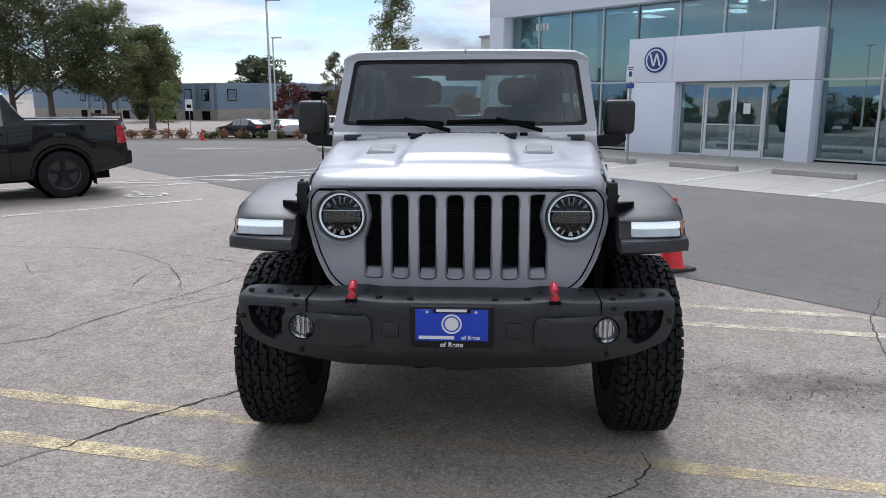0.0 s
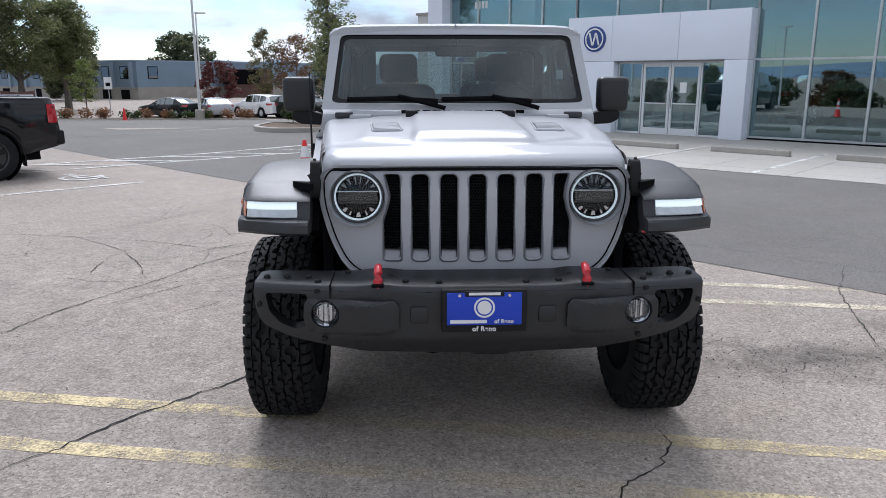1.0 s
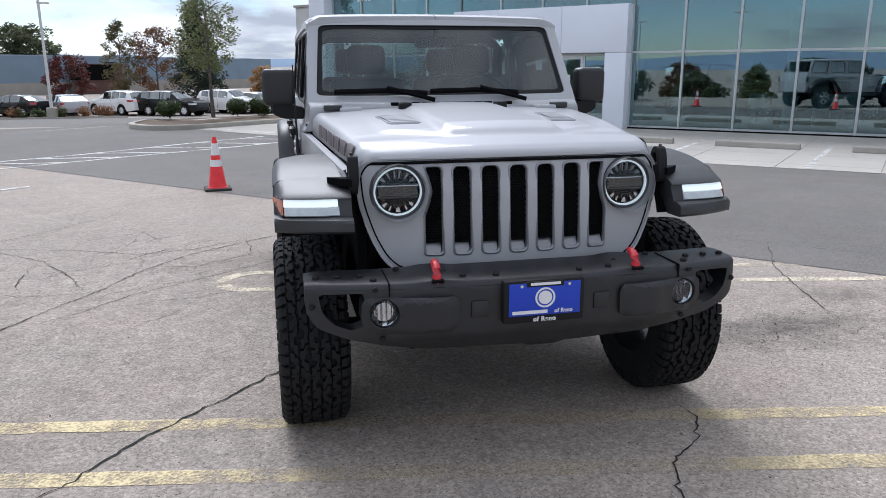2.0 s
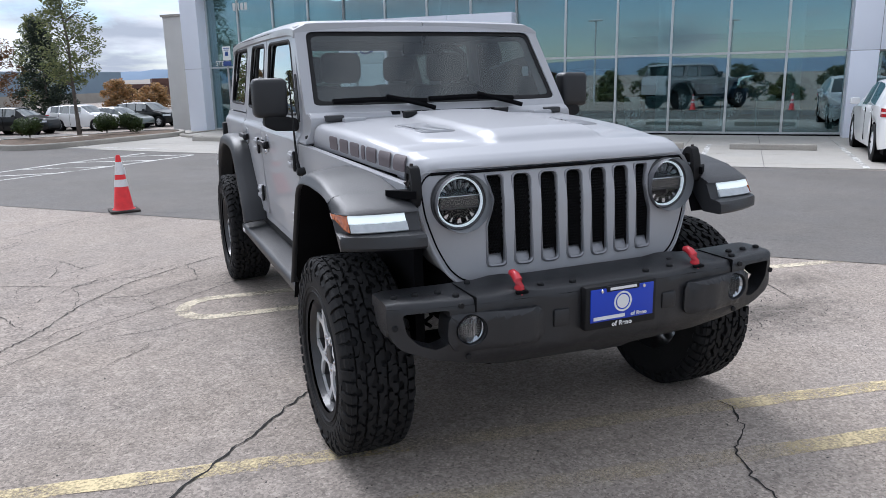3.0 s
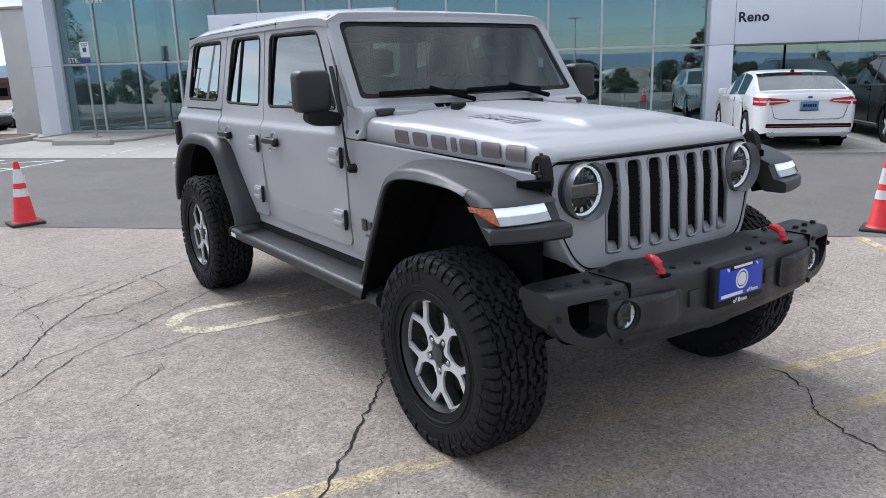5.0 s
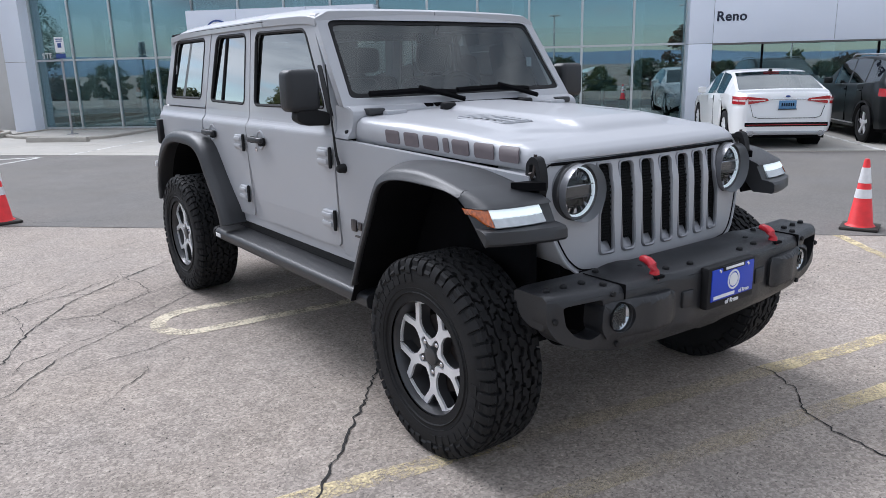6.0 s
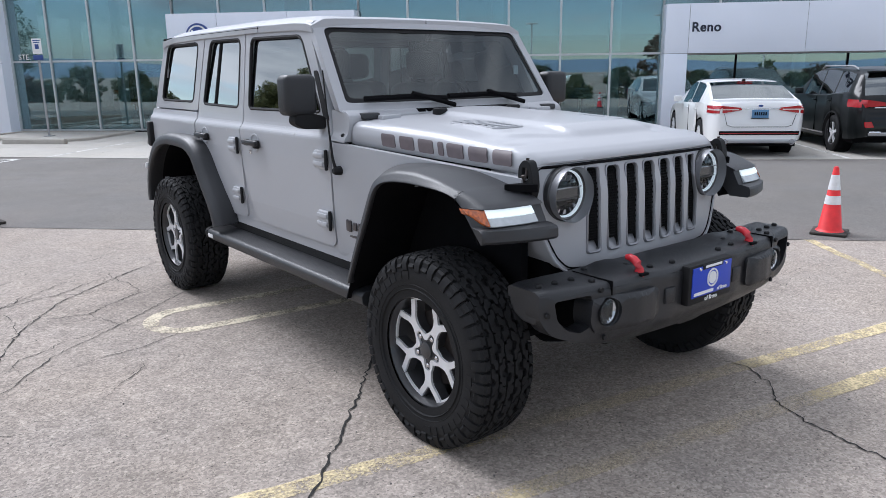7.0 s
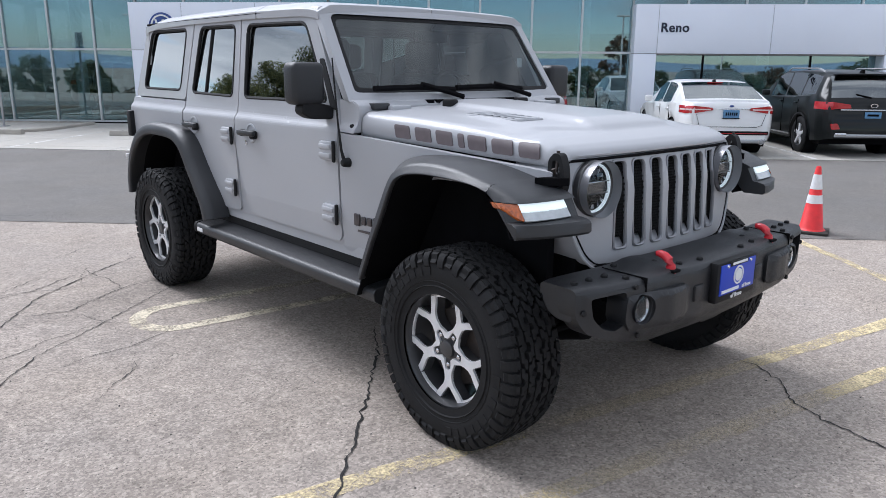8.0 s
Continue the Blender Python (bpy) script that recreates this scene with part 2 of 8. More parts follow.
def pane(name, tint, gloss, rough=0.0, mirror_tint=(0.93, 0.98, 0.99)):
    """Thin glass: a tinted see-through sheet under a mirror-like face that grows stronger at a slant."""
    m = bpy.data.materials.new(name)
    m.use_nodes = True
    n, l = m.node_tree.nodes, m.node_tree.links
    n.remove(n["Principled BSDF"])
    out = n["Material Output"]
    t = n.new("ShaderNodeBsdfTransparent")
    t.inputs["Color"].default_value = (*tint, 1)
    g = n.new("ShaderNodeBsdfGlossy")
    g.inputs["Roughness"].default_value = rough
    g.inputs["Color"].default_value = (*mirror_tint, 1)
    # mirror share, the same from both sides of the sheet: strongest at a slant
    facing = n.new("ShaderNodeLayerWeight")
    facing.inputs["Blend"].default_value = 0.5
    power = n.new("ShaderNodeMath")
    power.operation, power.inputs[1].default_value = "POWER", 5.0
    l.new(facing.outputs["Facing"], power.inputs[0])
    fr = n.new("ShaderNodeMapRange")
    fr.inputs["To Min"].default_value, fr.inputs["To Max"].default_value = ((gloss - 1) / (gloss + 1)) ** 2, 1.0
    l.new(power.outputs[0], fr.inputs["Value"])
    mx = n.new("ShaderNodeMixShader")
    l.new(fr.outputs[0], mx.inputs[0])
    l.new(t.outputs[0], mx.inputs[1])
    l.new(g.outputs[0], mx.inputs[2])
    l.new(mx.outputs[0], out.inputs["Surface"])
    return m


def glow(name, colour, strength):
    m = bpy.data.materials.new(name)
    m.use_nodes = True
    b = m.node_tree.nodes["Principled BSDF"]
    b.inputs["Base Color"].default_value = (*colour, 1)
    b.inputs["Emission Color"].default_value = (*colour, 1)
    b.inputs["Emission Strength"].default_value = strength
    return m


def paving(name, base, stain, speck, speck_scale, crack=0.0, rough=0.9, bump=0.35, spots=(), pits=False):
    """Asphalt or concrete: broad stains, patches, aggregate in light and dark specks, pores, and hairline crazing."""
    m = bpy.data.materials.new(name)
    m.use_nodes = True
    n, l = m.node_tree.nodes, m.node_tree.links
    b = n["Principled BSDF"]
    b.inputs["Roughness"].default_value = rough
    b.inputs["Specular IOR Level"].default_value = 0.3
    co = n.new("ShaderNodeTexCoord")

    def noise_at(scale, detail=5, rough_=0.6):
        t = n.new("ShaderNodeTexNoise")
        t.inputs["Scale"].default_value, t.inputs["Detail"].default_value, t.inputs["Roughness"].default_value = scale, detail, rough_
        l.new(co.outputs["Object"], t.inputs["Vector"])
        return t

    def rng(sock, a, b_, c, d):
        r = n.new("ShaderNodeMapRange")
        for k, v in zip(("From Min", "From Max", "To Min", "To Max"), (a, b_, c, d)):
            r.inputs[k].default_value = v
        l.new(sock, r.inputs["Value"])
        return r.outputs[0]

    def times(a, b_):
        q = n.new("ShaderNodeMath")
        q.operation = "MULTIPLY"
        l.new(a, q.inputs[0])
        l.new(b_, q.inputs[1])
        return q.outputs[0]
    wide = rng(noise_at(0.35, 7, 0.62).outputs["Fac"], 0.3, 0.7, 1 - stain, 1 + stain * 0.7)
    mid = rng(noise_at(2.6, 8, 0.7).outputs["Fac"], 0.3, 0.7, 1 - stain * 0.55, 1 + stain * 0.5)
    fine = rng(noise_at(38, 4, 0.75).outputs["Fac"], 0.3, 0.7, 1 - speck * 0.6, 1 + speck * 0.6)
    vor = n.new("ShaderNodeTexVoronoi")
    vor.inputs["Scale"].default_value = speck_scale
    l.new(co.outputs["Object"], vor.inputs["Vector"])
    sep = n.new("ShaderNodeSeparateColor")
    l.new(vor.outputs["Color"], sep.inputs[0])
    stones = rng(sep.outputs[0], 0.0, 1.0, 1 - speck, 1 + speck)
    pores = rng(noise_at(170, 2, 0.5).outputs["Fac"], 0.30, 0.42, 1 - speck * 1.1, 1)
    value = times(times(times(wide, mid), times(fine, stones)), pores)
    if pits:                                          # worn top: stones torn out, pale stones laid bare, small patches scuffed lighter
        for sc, keep_, size, change in ((30, 0.55, 0.16, 0.34), (75, 0.45, 0.24, 0.50), (40, 0.42, 0.26, 1.38)):
            v = n.new("ShaderNodeTexVoronoi")
            v.inputs["Scale"].default_value = sc
            l.new(co.outputs["Object"], v.inputs["Vector"])
            sp_ = n.new("ShaderNodeSeparateColor")
            l.new(v.outputs["Color"], sp_.inputs[0])
            near = rng(v.outputs["Distance"], size * 0.6, size, 1.0, 0.0)
            chosen = rng(sp_.outputs[1], 1 - keep_ - 0.02, 1 - keep_ + 0.02, 0.0, 1.0)
            value = times(value, rng(times(near, chosen), 0.0, 1.0, 1.0, change))
        value = times(value, rng(noise_at(9.0, 6, 0.75).outputs["Fac"], 0.32, 0.68, 0.90, 1.10))
    if crack:
        vc = n.new("ShaderNodeTexVoronoi")
        vc.feature = "DISTANCE_TO_EDGE"
        vc.inputs["Scale"].default_value = 1.1
        warp = noise_at(1.8, 6, 0.7)
        add = n.new("ShaderNodeVectorMath")
        add.operation = "MULTIPLY_ADD"
        l.new(warp.outputs["Color"], add.inputs[0])
        add.inputs[1].default_value = (0.9, 0.9, 0.0)
        l.new(co.outputs["Object"], add.inputs[2])
        l.new(add.outputs[0], vc.inputs["Vector"])
        lines = rng(vc.outputs["Distance"], 0.0, 0.012, 1 - crack, 1)
        where = rng(noise_at(0.45, 3).outputs["Fac"], 0.5, 0.6, 0.0, 1.0)
        mx = n.new("ShaderNodeMix")
        l.new(where, mx.inputs["Factor"])
        mx.inputs["A"].default_value = 1.0
        l.new(lines, mx.inputs["B"])
        value = times(value, mx.outputs["Result"])
    for sx_, sy_, rx_, ry_, dark_ in spots:          # oil stains and broader darker patches, with an uneven edge
        mp = n.new("ShaderNodeMapping")
        mp.inputs["Location"].default_value = (-sx_ / rx_, -sy_ / ry_, 0)
        mp.inputs["Scale"].default_value = (1 / rx_, 1 / ry_, 0)
        l.new(co.outputs["Object"], mp.inputs["Vector"])
        ln = n.new("ShaderNodeVectorMath")
        ln.operation = "LENGTH"
        l.new(mp.outputs[0], ln.inputs[0])
        q = n.new("ShaderNodeMath")
        q.operation = "MULTIPLY_ADD"
        l.new(noise_at(4.5, 8, 0.75).outputs["Fac"], q.inputs[0])
        q.inputs[1].default_value = 2.4
        l.new(ln.outputs["Value"], q.inputs[2])
        value = times(value, rng(q.outputs[0], 1.15, 2.3, 1 - dark_, 1.0))
    hs = n.new("ShaderNodeHueSaturation")
    warm = n.new("ShaderNodeMix")
    warm.data_type = "RGBA"
    warm.inputs["A"].default_value = (*base, 1)
    warm.inputs["B"].default_value = (base[0] * 1.05, base[1] * 0.99, base[2] * 0.9, 1)
    l.new(noise_at(1.1, 4).outputs["Fac"], warm.inputs["Factor"])
    l.new(warm.outputs["Result"], hs.inputs["Color"])
    l.new(value, hs.inputs["Value"])
    l.new(hs.outputs[0], b.inputs["Base Color"])
    bp = n.new("ShaderNodeBump")
    bp.inputs["Strength"].default_value, bp.inputs["Distance"].default_value = bump, 0.006
    l.new(value, bp.inputs["Height"])
    l.new(bp.outputs[0], b.inputs["Normal"])
    return m


def worn_paint(name, paint, cover=0.5, rubbed=None):
    """Road paint rubbed away in patches and specks, so that the asphalt shows through."""
    m = bpy.data.materials.new(name)
    m.use_nodes = True
    n, l = m.node_tree.nodes, m.node_tree.links
    b = n["Principled BSDF"]
    b.inputs["Roughness"].default_value = 0.85
    co = n.new("ShaderNodeTexCoord")
    total = None
    for scale, weight in ((1.3, 0.45), (9.0, 0.35), (70.0, 0.45)):
        t = n.new("ShaderNodeTexNoise")
        t.inputs["Scale"].default_value, t.inputs["Detail"].default_value = scale, 5
        l.new(co.outputs["Object"], t.inputs["Vector"])
        q = n.new("ShaderNodeMath")
        q.operation = "MULTIPLY_ADD"
        l.new(t.outputs["Fac"], q.inputs[0])
        q.inputs[1].default_value = weight
        if total:
            l.new(total, q.inputs[2])
        else:
            q.inputs[2].default_value = 0.0
        total = q.outputs[0]
    r = n.new("ShaderNodeMapRange")
    r.inputs["From Min"].default_value, r.inputs["From Max"].default_value = 0.625 - 0.11 + (0.5 - cover) * 0.3, 0.625 + 0.09 + (0.5 - cover) * 0.3
    l.new(total, r.inputs["Value"])
    share = r.outputs[0]
    if rubbed:                                        # a stretch driven over so often that little paint is left
        cx_, cy_, rx_, ry_ = rubbed
        mp = n.new("ShaderNodeMapping")
        mp.inputs["Location"].default_value = (-cx_ / rx_, -cy_ / ry_, 0)
        mp.inputs["Scale"].default_value = (1 / rx_, 1 / ry_, 0)
        l.new(co.outputs["Object"], mp.inputs["Vector"])
        ln = n.new("ShaderNodeVectorMath")
        ln.operation = "LENGTH"
        l.new(mp.outputs[0], ln.inputs[0])
        left = n.new("ShaderNodeMapRange")
        left.inputs["From Min"].default_value, left.inputs["From Max"].default_value, left.inputs["To Min"].default_value = 0.65, 1.15, 0.28
        l.new(ln.outputs["Value"], left.inputs["Value"])
        both = n.new("ShaderNodeMath")
        both.operation = "MULTIPLY"
        l.new(share, both.inputs[0])
        l.new(left.outputs[0], both.inputs[1])
        share = both.outputs[0]
    b.inputs["Base Color"].default_value = (*paint, 1)
    bare = n.new("ShaderNodeBsdfTransparent")
    mx = n.new("ShaderNodeMixShader")
    l.new(share, mx.inputs[0])
    l.new(bare.outputs[0], mx.inputs[1])
    l.new(b.outputs[0], mx.inputs[2])
    l.new(mx.outputs[0], n["Material Output"].inputs["Surface"])
    bp = n.new("ShaderNodeBump")
    bp.inputs["Strength"].default_value, bp.inputs["Distance"].default_value = 0.4, 0.004
    l.new(total, bp.inputs["Height"])
    l.new(bp.outputs[0], b.inputs["Normal"])
    return m


def foliage(name, base):
    """Leaves: each a little lighter, darker or yellower than the next, letting some light through."""
    m = bpy.data.materials.new(name)
    m.use_nodes = True
    n, l = m.node_tree.nodes, m.node_tree.links
    b = n["Principled BSDF"]
    b.inputs["Roughness"].default_value = 0.55
    g = n.new("ShaderNodeNewGeometry")
    r = n.new("ShaderNodeValToRGB")
    r.color_ramp.elements[0].color = (base[0] * 0.55, base[1] * 0.6, base[2] * 0.6, 1)
    r.color_ramp.elements[1].color = (base[0] * 1.6, base[1] * 1.35, base[2] * 1.2, 1)
    l.new(g.outputs["Random Per Island"], r.inputs["Fac"])
    l.new(r.outputs[0], b.inputs["Base Color"])
    t = n.new("ShaderNodeBsdfTranslucent")
    l.new(r.outputs[0], t.inputs["Color"])
    mx = n.new("ShaderNodeMixShader")
    mx.inputs[0].default_value = 0.5
    l.new(b.outputs[0], mx.inputs[1])
    l.new(t.outputs[0], mx.inputs[2])
    l.new(mx.outputs[0], n["Material Output"].inputs["Surface"])
    return m


M = dict(
    # the first, widest spot only makes the ground darker there
    ground=paving("aged_asphalt", (0.350, 0.312, 0.284), 0.15, 0.28, 95, spots=((-4.2, 0.2, 3.6, 3.0, 0.32), (2.05, 0.45, 0.75, 0.36, 0.62), (2.9, 1.0, 0.5, 0.22, 0.35), (-1.2, 2.9, 0.9, 0.5, 0.25), (-3.2, -0.6, 0.8, 0.35, 0.18)), pits=True),
    road=paving("newer_asphalt", (0.170, 0.164, 0.160), 0.14, 0.22, 110),
    concrete=paving("concrete", (0.44, 0.43, 0.41), 0.10, 0.08, 140, bump=0.15),
    kerb=paving("kerb_concrete", (0.40, 0.385, 0.36), 0.16, 0.12, 120, bump=0.2),
    dirt=paving("planting_soil", (0.15, 0.11, 0.08), 0.3, 0.4, 40, bump=0.8),
    # near-black colour stands in for the shade inside open cracks
    crack=surface("crack_dark", (0.018, 0.017, 0.016), 0.95, vary=0.5, scale=30, bump=0.4),
    yellow=worn_paint("worn_yellow_paint", (0.70, 0.58, 0.34), 0.46, (0.05, -0.60, 1.05, 0.85)),
    paleline=worn_paint("worn_pale_paint", (0.70, 0.62, 0.47), 0.52),
    whiteline=worn_paint("worn_white_paint", (0.72, 0.71, 0.68), 0.62),
    panel=surface("white_composite_panel", (0.81, 0.84, 0.93), 0.35, vary=0.02, scale=0.6, grain=0.01),
    frame=surface("brushed_aluminium_frame", (0.55, 0.57, 0.58), 0.35, metal=0.6, vary=0.06, scale=12),
    stucco=surface("grey_stucco", (0.60, 0.59, 0.57), 0.9, vary=0.05, scale=1.5, grain=0.06, bump=0.4, bump_scale=120),
    inside=surface("interior_paint", (0.52, 0.55, 0.55), 0.7, vary=0.04),
    inside_floor=surface("interior_tile", (0.32, 0.32, 0.31), 0.25, vary=0.08),
    silver=surface("silver_car_paint", (0.420, 0.424, 0.444), 0.50, spec=0.22, metal=0.07, vary=0.015, scale=1.2, grain=0.05, grain_scale=2500, coat=0.36, coat_rough=0.03, rough_vary=0.03),
    black_plastic=surface("black_moulded_plastic", (0.008, 0.008, 0.009), 0.6, spec=0.3, vary=0.12, scale=5, bump=0.12, bump_scale=900, rough_vary=0.08),
    grey_plastic=surface("weathered_grey_black_plastic", (0.025, 0.026, 0.029), 0.44, spec=0.55, vary=0.10, scale=3, bump=0.08, bump_scale=900, rough_vary=0.08),
    dark=surface("underbody_black", (0.004, 0.004, 0.005), 0.85, spec=0.1, vary=0.3, scale=9),
    rubber=surface("tyre_rubber", (0.012, 0.012, 0.013), 0.72, spec=0.26, vary=0.25, scale=8, grain=0.12, grain_scale=90, bump=0.15, bump_scale=300),
    alloy=surface("machined_alloy", (0.80, 0.80, 0.82), 0.38, metal=0.35, vary=0.05, scale=20, grain=0.03, grain_scale=400),
    rim_dark=surface("dark_rim_paint", (0.035, 0.035, 0.038), 0.4, vary=0.15, scale=15, coat=0.4),
    chrome=surface("chrome", (0.75, 0.76, 0.78), 0.1, metal=1.0, vary=0.02),
    red=surface("red_painted_steel", (0.55, 0.018, 0.03), 0.4, vary=0.08, coat=0.3),
    plate_blue=surface("blue_plate_print", (0.012, 0.05, 0.50), 0.45, vary=0.03),
    white=surface("white_print", (0.8, 0.8, 0.8), 0.5, vary=0.02),
    rear_glass=pane("clear_rear_glass", (0.80, 0.88, 0.85), 1.0),
    windscreen=pane("tinted_windscreen", (0.36, 0.44, 0.46), 1.85),
    darkglass=pane("privacy_glass", (0.07, 0.077, 0.08), 4.6),
    shopglass=pane("shopfront_glass", (0.46, 0.60, 0.62), 2.75, mirror_tint=(0.80, 0.96, 1.0)),
    clear=pane("clear_lens", (0.86, 0.88, 0.9), 1.5),
    amber=surface("amber_lens", (0.40, 0.085, 0.006), 0.15, vary=0.45, scale=70, coat=1.0),
    drl=glow("lit_white_lens", (0.72, 0.78, 0.76), 0.55),
    drl_low=surface("pale_lens", (0.50, 0.53, 0.55), 0.15, vary=0.08, scale=40, coat=1.0),
    halo=glow("lit_halo", (0.85, 0.9, 0.88), 0.35),
    decal=surface("dark_grey_decal", (0.120, 0.097, 0.102), 0.5, vary=0.08, scale=30),
    slot=surface("satin_grey_paint", (0.25, 0.253, 0.27), 0.34, metal=0.4, vary=0.03, coat=0.5),
    lampblock=surface("lamp_block", (0.014, 0.016, 0.018), 0.15, vary=0.1, coat=1.0),
    sideglass=pane("light_side_glass", (0.18, 0.20, 0.20), 3.6),
    badge=surface("dark_badge", (0.04, 0.032, 0.034), 0.35, vary=0.05, coat=0.4),
    headliner=surface("black_headliner", (0.03, 0.03, 0.03), 0.9),
    cabin=surface("black_cabin_trim", (0.022, 0.022, 0.024), 0.6, vary=0.15, bump=0.1),
    bumper=surface("textured_black_bumper", (0.013, 0.0136, 0.016), 0.44, spec=0.55, vary=0.10, scale=4, bump=0.14, bump_scale=700),
    brake=surface("brake_iron", (0.06, 0.05, 0.046), 0.5, metal=0.6, vary=0.2, scale=30),
    shock=surface("grey_shock", (0.35, 0.35, 0.36), 0.4, metal=0.5),
    joint=surface("joint_grey", (0.20, 0.195, 0.19), 0.9, vary=0.15),
    grit=surface("grit", (0.10, 0.095, 0.09), 0.9, vary=0.4, scale=3),
    whiteframe=surface("white_powder_coat", (0.72, 0.73, 0.75), 0.4, vary=0.03),
    signblue=surface("sign_blue", (0.02, 0.055, 0.24), 0.4, vary=0.04, coat=0.3),
    lettering=surface("dark_blue_letters", (0.015, 0.02, 0.045), 0.4, vary=0.03),
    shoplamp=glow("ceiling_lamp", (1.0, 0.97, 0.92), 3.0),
    hallfill=glow("hall_fill_lamp", (1.0, 0.98, 0.95), 1.6),
    sedan_white=surface("white_car_paint", (0.84, 0.84, 0.845), 0.3, vary=0.01, scale=1, coat=1.0, rough_vary=0.02),
    car_black=surface("black_car_paint", (0.004, 0.0045, 0.006), 0.35, spec=0.1, vary=0.03, scale=1, coat=0.8, rough_vary=0.02),
    car_dark=surface("dark_grey_car_paint", (0.007, 0.0085, 0.009), 0.3, metal=0.0, spec=0.15, vary=0.02, scale=1, coat=0.4, rough_vary=0.02),
    car_silver=surface("light_silver_car_paint", (0.40, 0.41, 0.43), 0.3, metal=0.5, vary=0.02, scale=1, coat=1.0, rough_vary=0.02),
    car_green=surface("grey_green_car_paint", (0.10, 0.12, 0.11), 0.3, metal=0.4, vary=0.02, scale=1, coat=1.0, rough_vary=0.02),
    car_blue=surface("blue_car_paint", (0.03, 0.08, 0.16), 0.3, metal=0.3, vary=0.02, scale=1, coat=1.0, rough_vary=0.02),
    car_glass=pane("car_glass", (0.10, 0.11, 0.11), 3.0),
    tail_red=surface("tail_lamp_red", (0.42, 0.012, 0.018), 0.15, vary=0.1, scale=20, coat=1.0),
    tail_clear=surface("tail_lamp_clear", (0.75, 0.6, 0.6), 0.15, vary=0.1, coat=1.0),
    lamp_clear=surface("headlamp_clear", (0.55, 0.57, 0.6), 0.1, metal=0.4, vary=0.15, scale=20, coat=1.0),
    cone=surface("orange_red_cone", (0.74, 0.026, 0.030), 0.5, vary=0.08, scale=12, grain=0.05),
    reflective=surface("white_reflective_band", (0.78, 0.78, 0.79), 0.35, vary=0.05, scale=25),
    cone_base=surface("black_rubber_base", (0.05, 0.043, 0.038), 0.85, vary=0.25, scale=12),
    plate_other=surface("pale_blue_plate", (0.12, 0.26, 0.45), 0.5, vary=0.2, scale=60),
    bark=surface("grey_bark", (0.12, 0.10, 0.085), 0.9, vary=0.3, scale=12, bump=0.6, bump_scale=40),
    leaf_green=foliage("green_leaves", (0.15, 0.185, 0.085)),
    leaf_dark=foliage("dark_green_leaves", (0.10, 0.125, 0.065)),
    leaf_light=foliage("light_green_leaves", (0.14, 0.19, 0.055)),
    leaf_bush=foliage("bush_leaves", (0.045, 0.075, 0.022)),
    leaf_red=foliage("red_leaves", (0.10, 0.032, 0.028)),
    leaf_autumn=foliage("green_rust_leaves", (0.11, 0.105, 0.045)),
    leaf_rust=foliage("rusty_leaves", (0.14, 0.085, 0.042)),
    leaf_orange=foliage("tan_orange_leaves", (0.34, 0.23, 0.11)),
    leaf_spruce=foliage("spruce_needles", (0.028, 0.045, 0.032)),
    leaf_dry=foliage("dry_grass", (0.20, 0.11, 0.06)),
    lamp_pole=surface("pale_pole_paint", (0.62, 0.62, 0.61), 0.5, vary=0.05),
    blue_wall=surface("blue_grey_siding", (0.20, 0.27, 0.34), 0.8, vary=0.06, scale=0.4),
    blue_fin=surface("pale_blue_trim", (0.27, 0.34, 0.41), 0.8, vary=0.05),
    beige_wall=surface("beige_render", (0.36, 0.33, 0.29), 0.9, vary=0.08, scale=0.8),
    brick_red=surface("dark_red_wall", (0.12, 0.065, 0.055), 0.9, vary=0.15, scale=1.5),
    # distance haze is mixed into this hill colour
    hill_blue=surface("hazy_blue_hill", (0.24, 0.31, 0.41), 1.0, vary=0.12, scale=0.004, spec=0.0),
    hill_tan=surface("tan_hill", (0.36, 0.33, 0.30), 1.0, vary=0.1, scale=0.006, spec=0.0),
)


# ---- ground, road, paving ----
# the dealership stands along u, from the corner of its entrance; v runs into it
FRONT = pose(8.10, 15.10, 0, 0, 0, -44.4)
U_AXIS = Vector((math.cos(radians(-44.4)), math.sin(radians(-44.4))))


def xy(u, v):
    p = FRONT @ Vector((u, v, 0))
    return p.x, p.y


LOWER_LOT = 2.6       # how much lower the next lot lies, across from the showroom


def ground_z(x, y):
    """The lot is level round the vehicle, falls gently past the end of the showroom, and drops to a lower lot across from it."""
    u = (x - 8.10) * U_AXIS.x + (y - 15.10) * U_AXIS.y
    v = (x - 8.10) * -U_AXIS.y + (y - 15.10) * U_AXIS.x
    return -0.05 * smoothstep(10, 16, -u) * min(max(0.0, y - 20.0), 28.6) - LOWER_LOT * smoothstep(24, 33, -v) * smoothstep(40, 20, y)


def even(a, b, n):
    return [a + (b - a) * k / n for k in range(n + 1)]


def structure(name, bm, material, label, category, smooth=0, bevel=0.0):
    return tagged(part(name, bm, material, smooth=smooth, bevel=bevel), label, category, kind="structure")


xs = [-2500, -900, -300, -120] + even(-80, 60, 70) + [120, 300, 900, 2500]
ys = [-2500, -900, -300, -100] + even(-64, 64, 64) + [90, 140, 300, 900, 2500]
ground = structure("ground", loft([[(x, y, ground_z(x, y)) for x in xs] for y in ys]), M["ground"], "pale worn grey asphalt of a car park, cracked and stained", "ground", smooth=60)

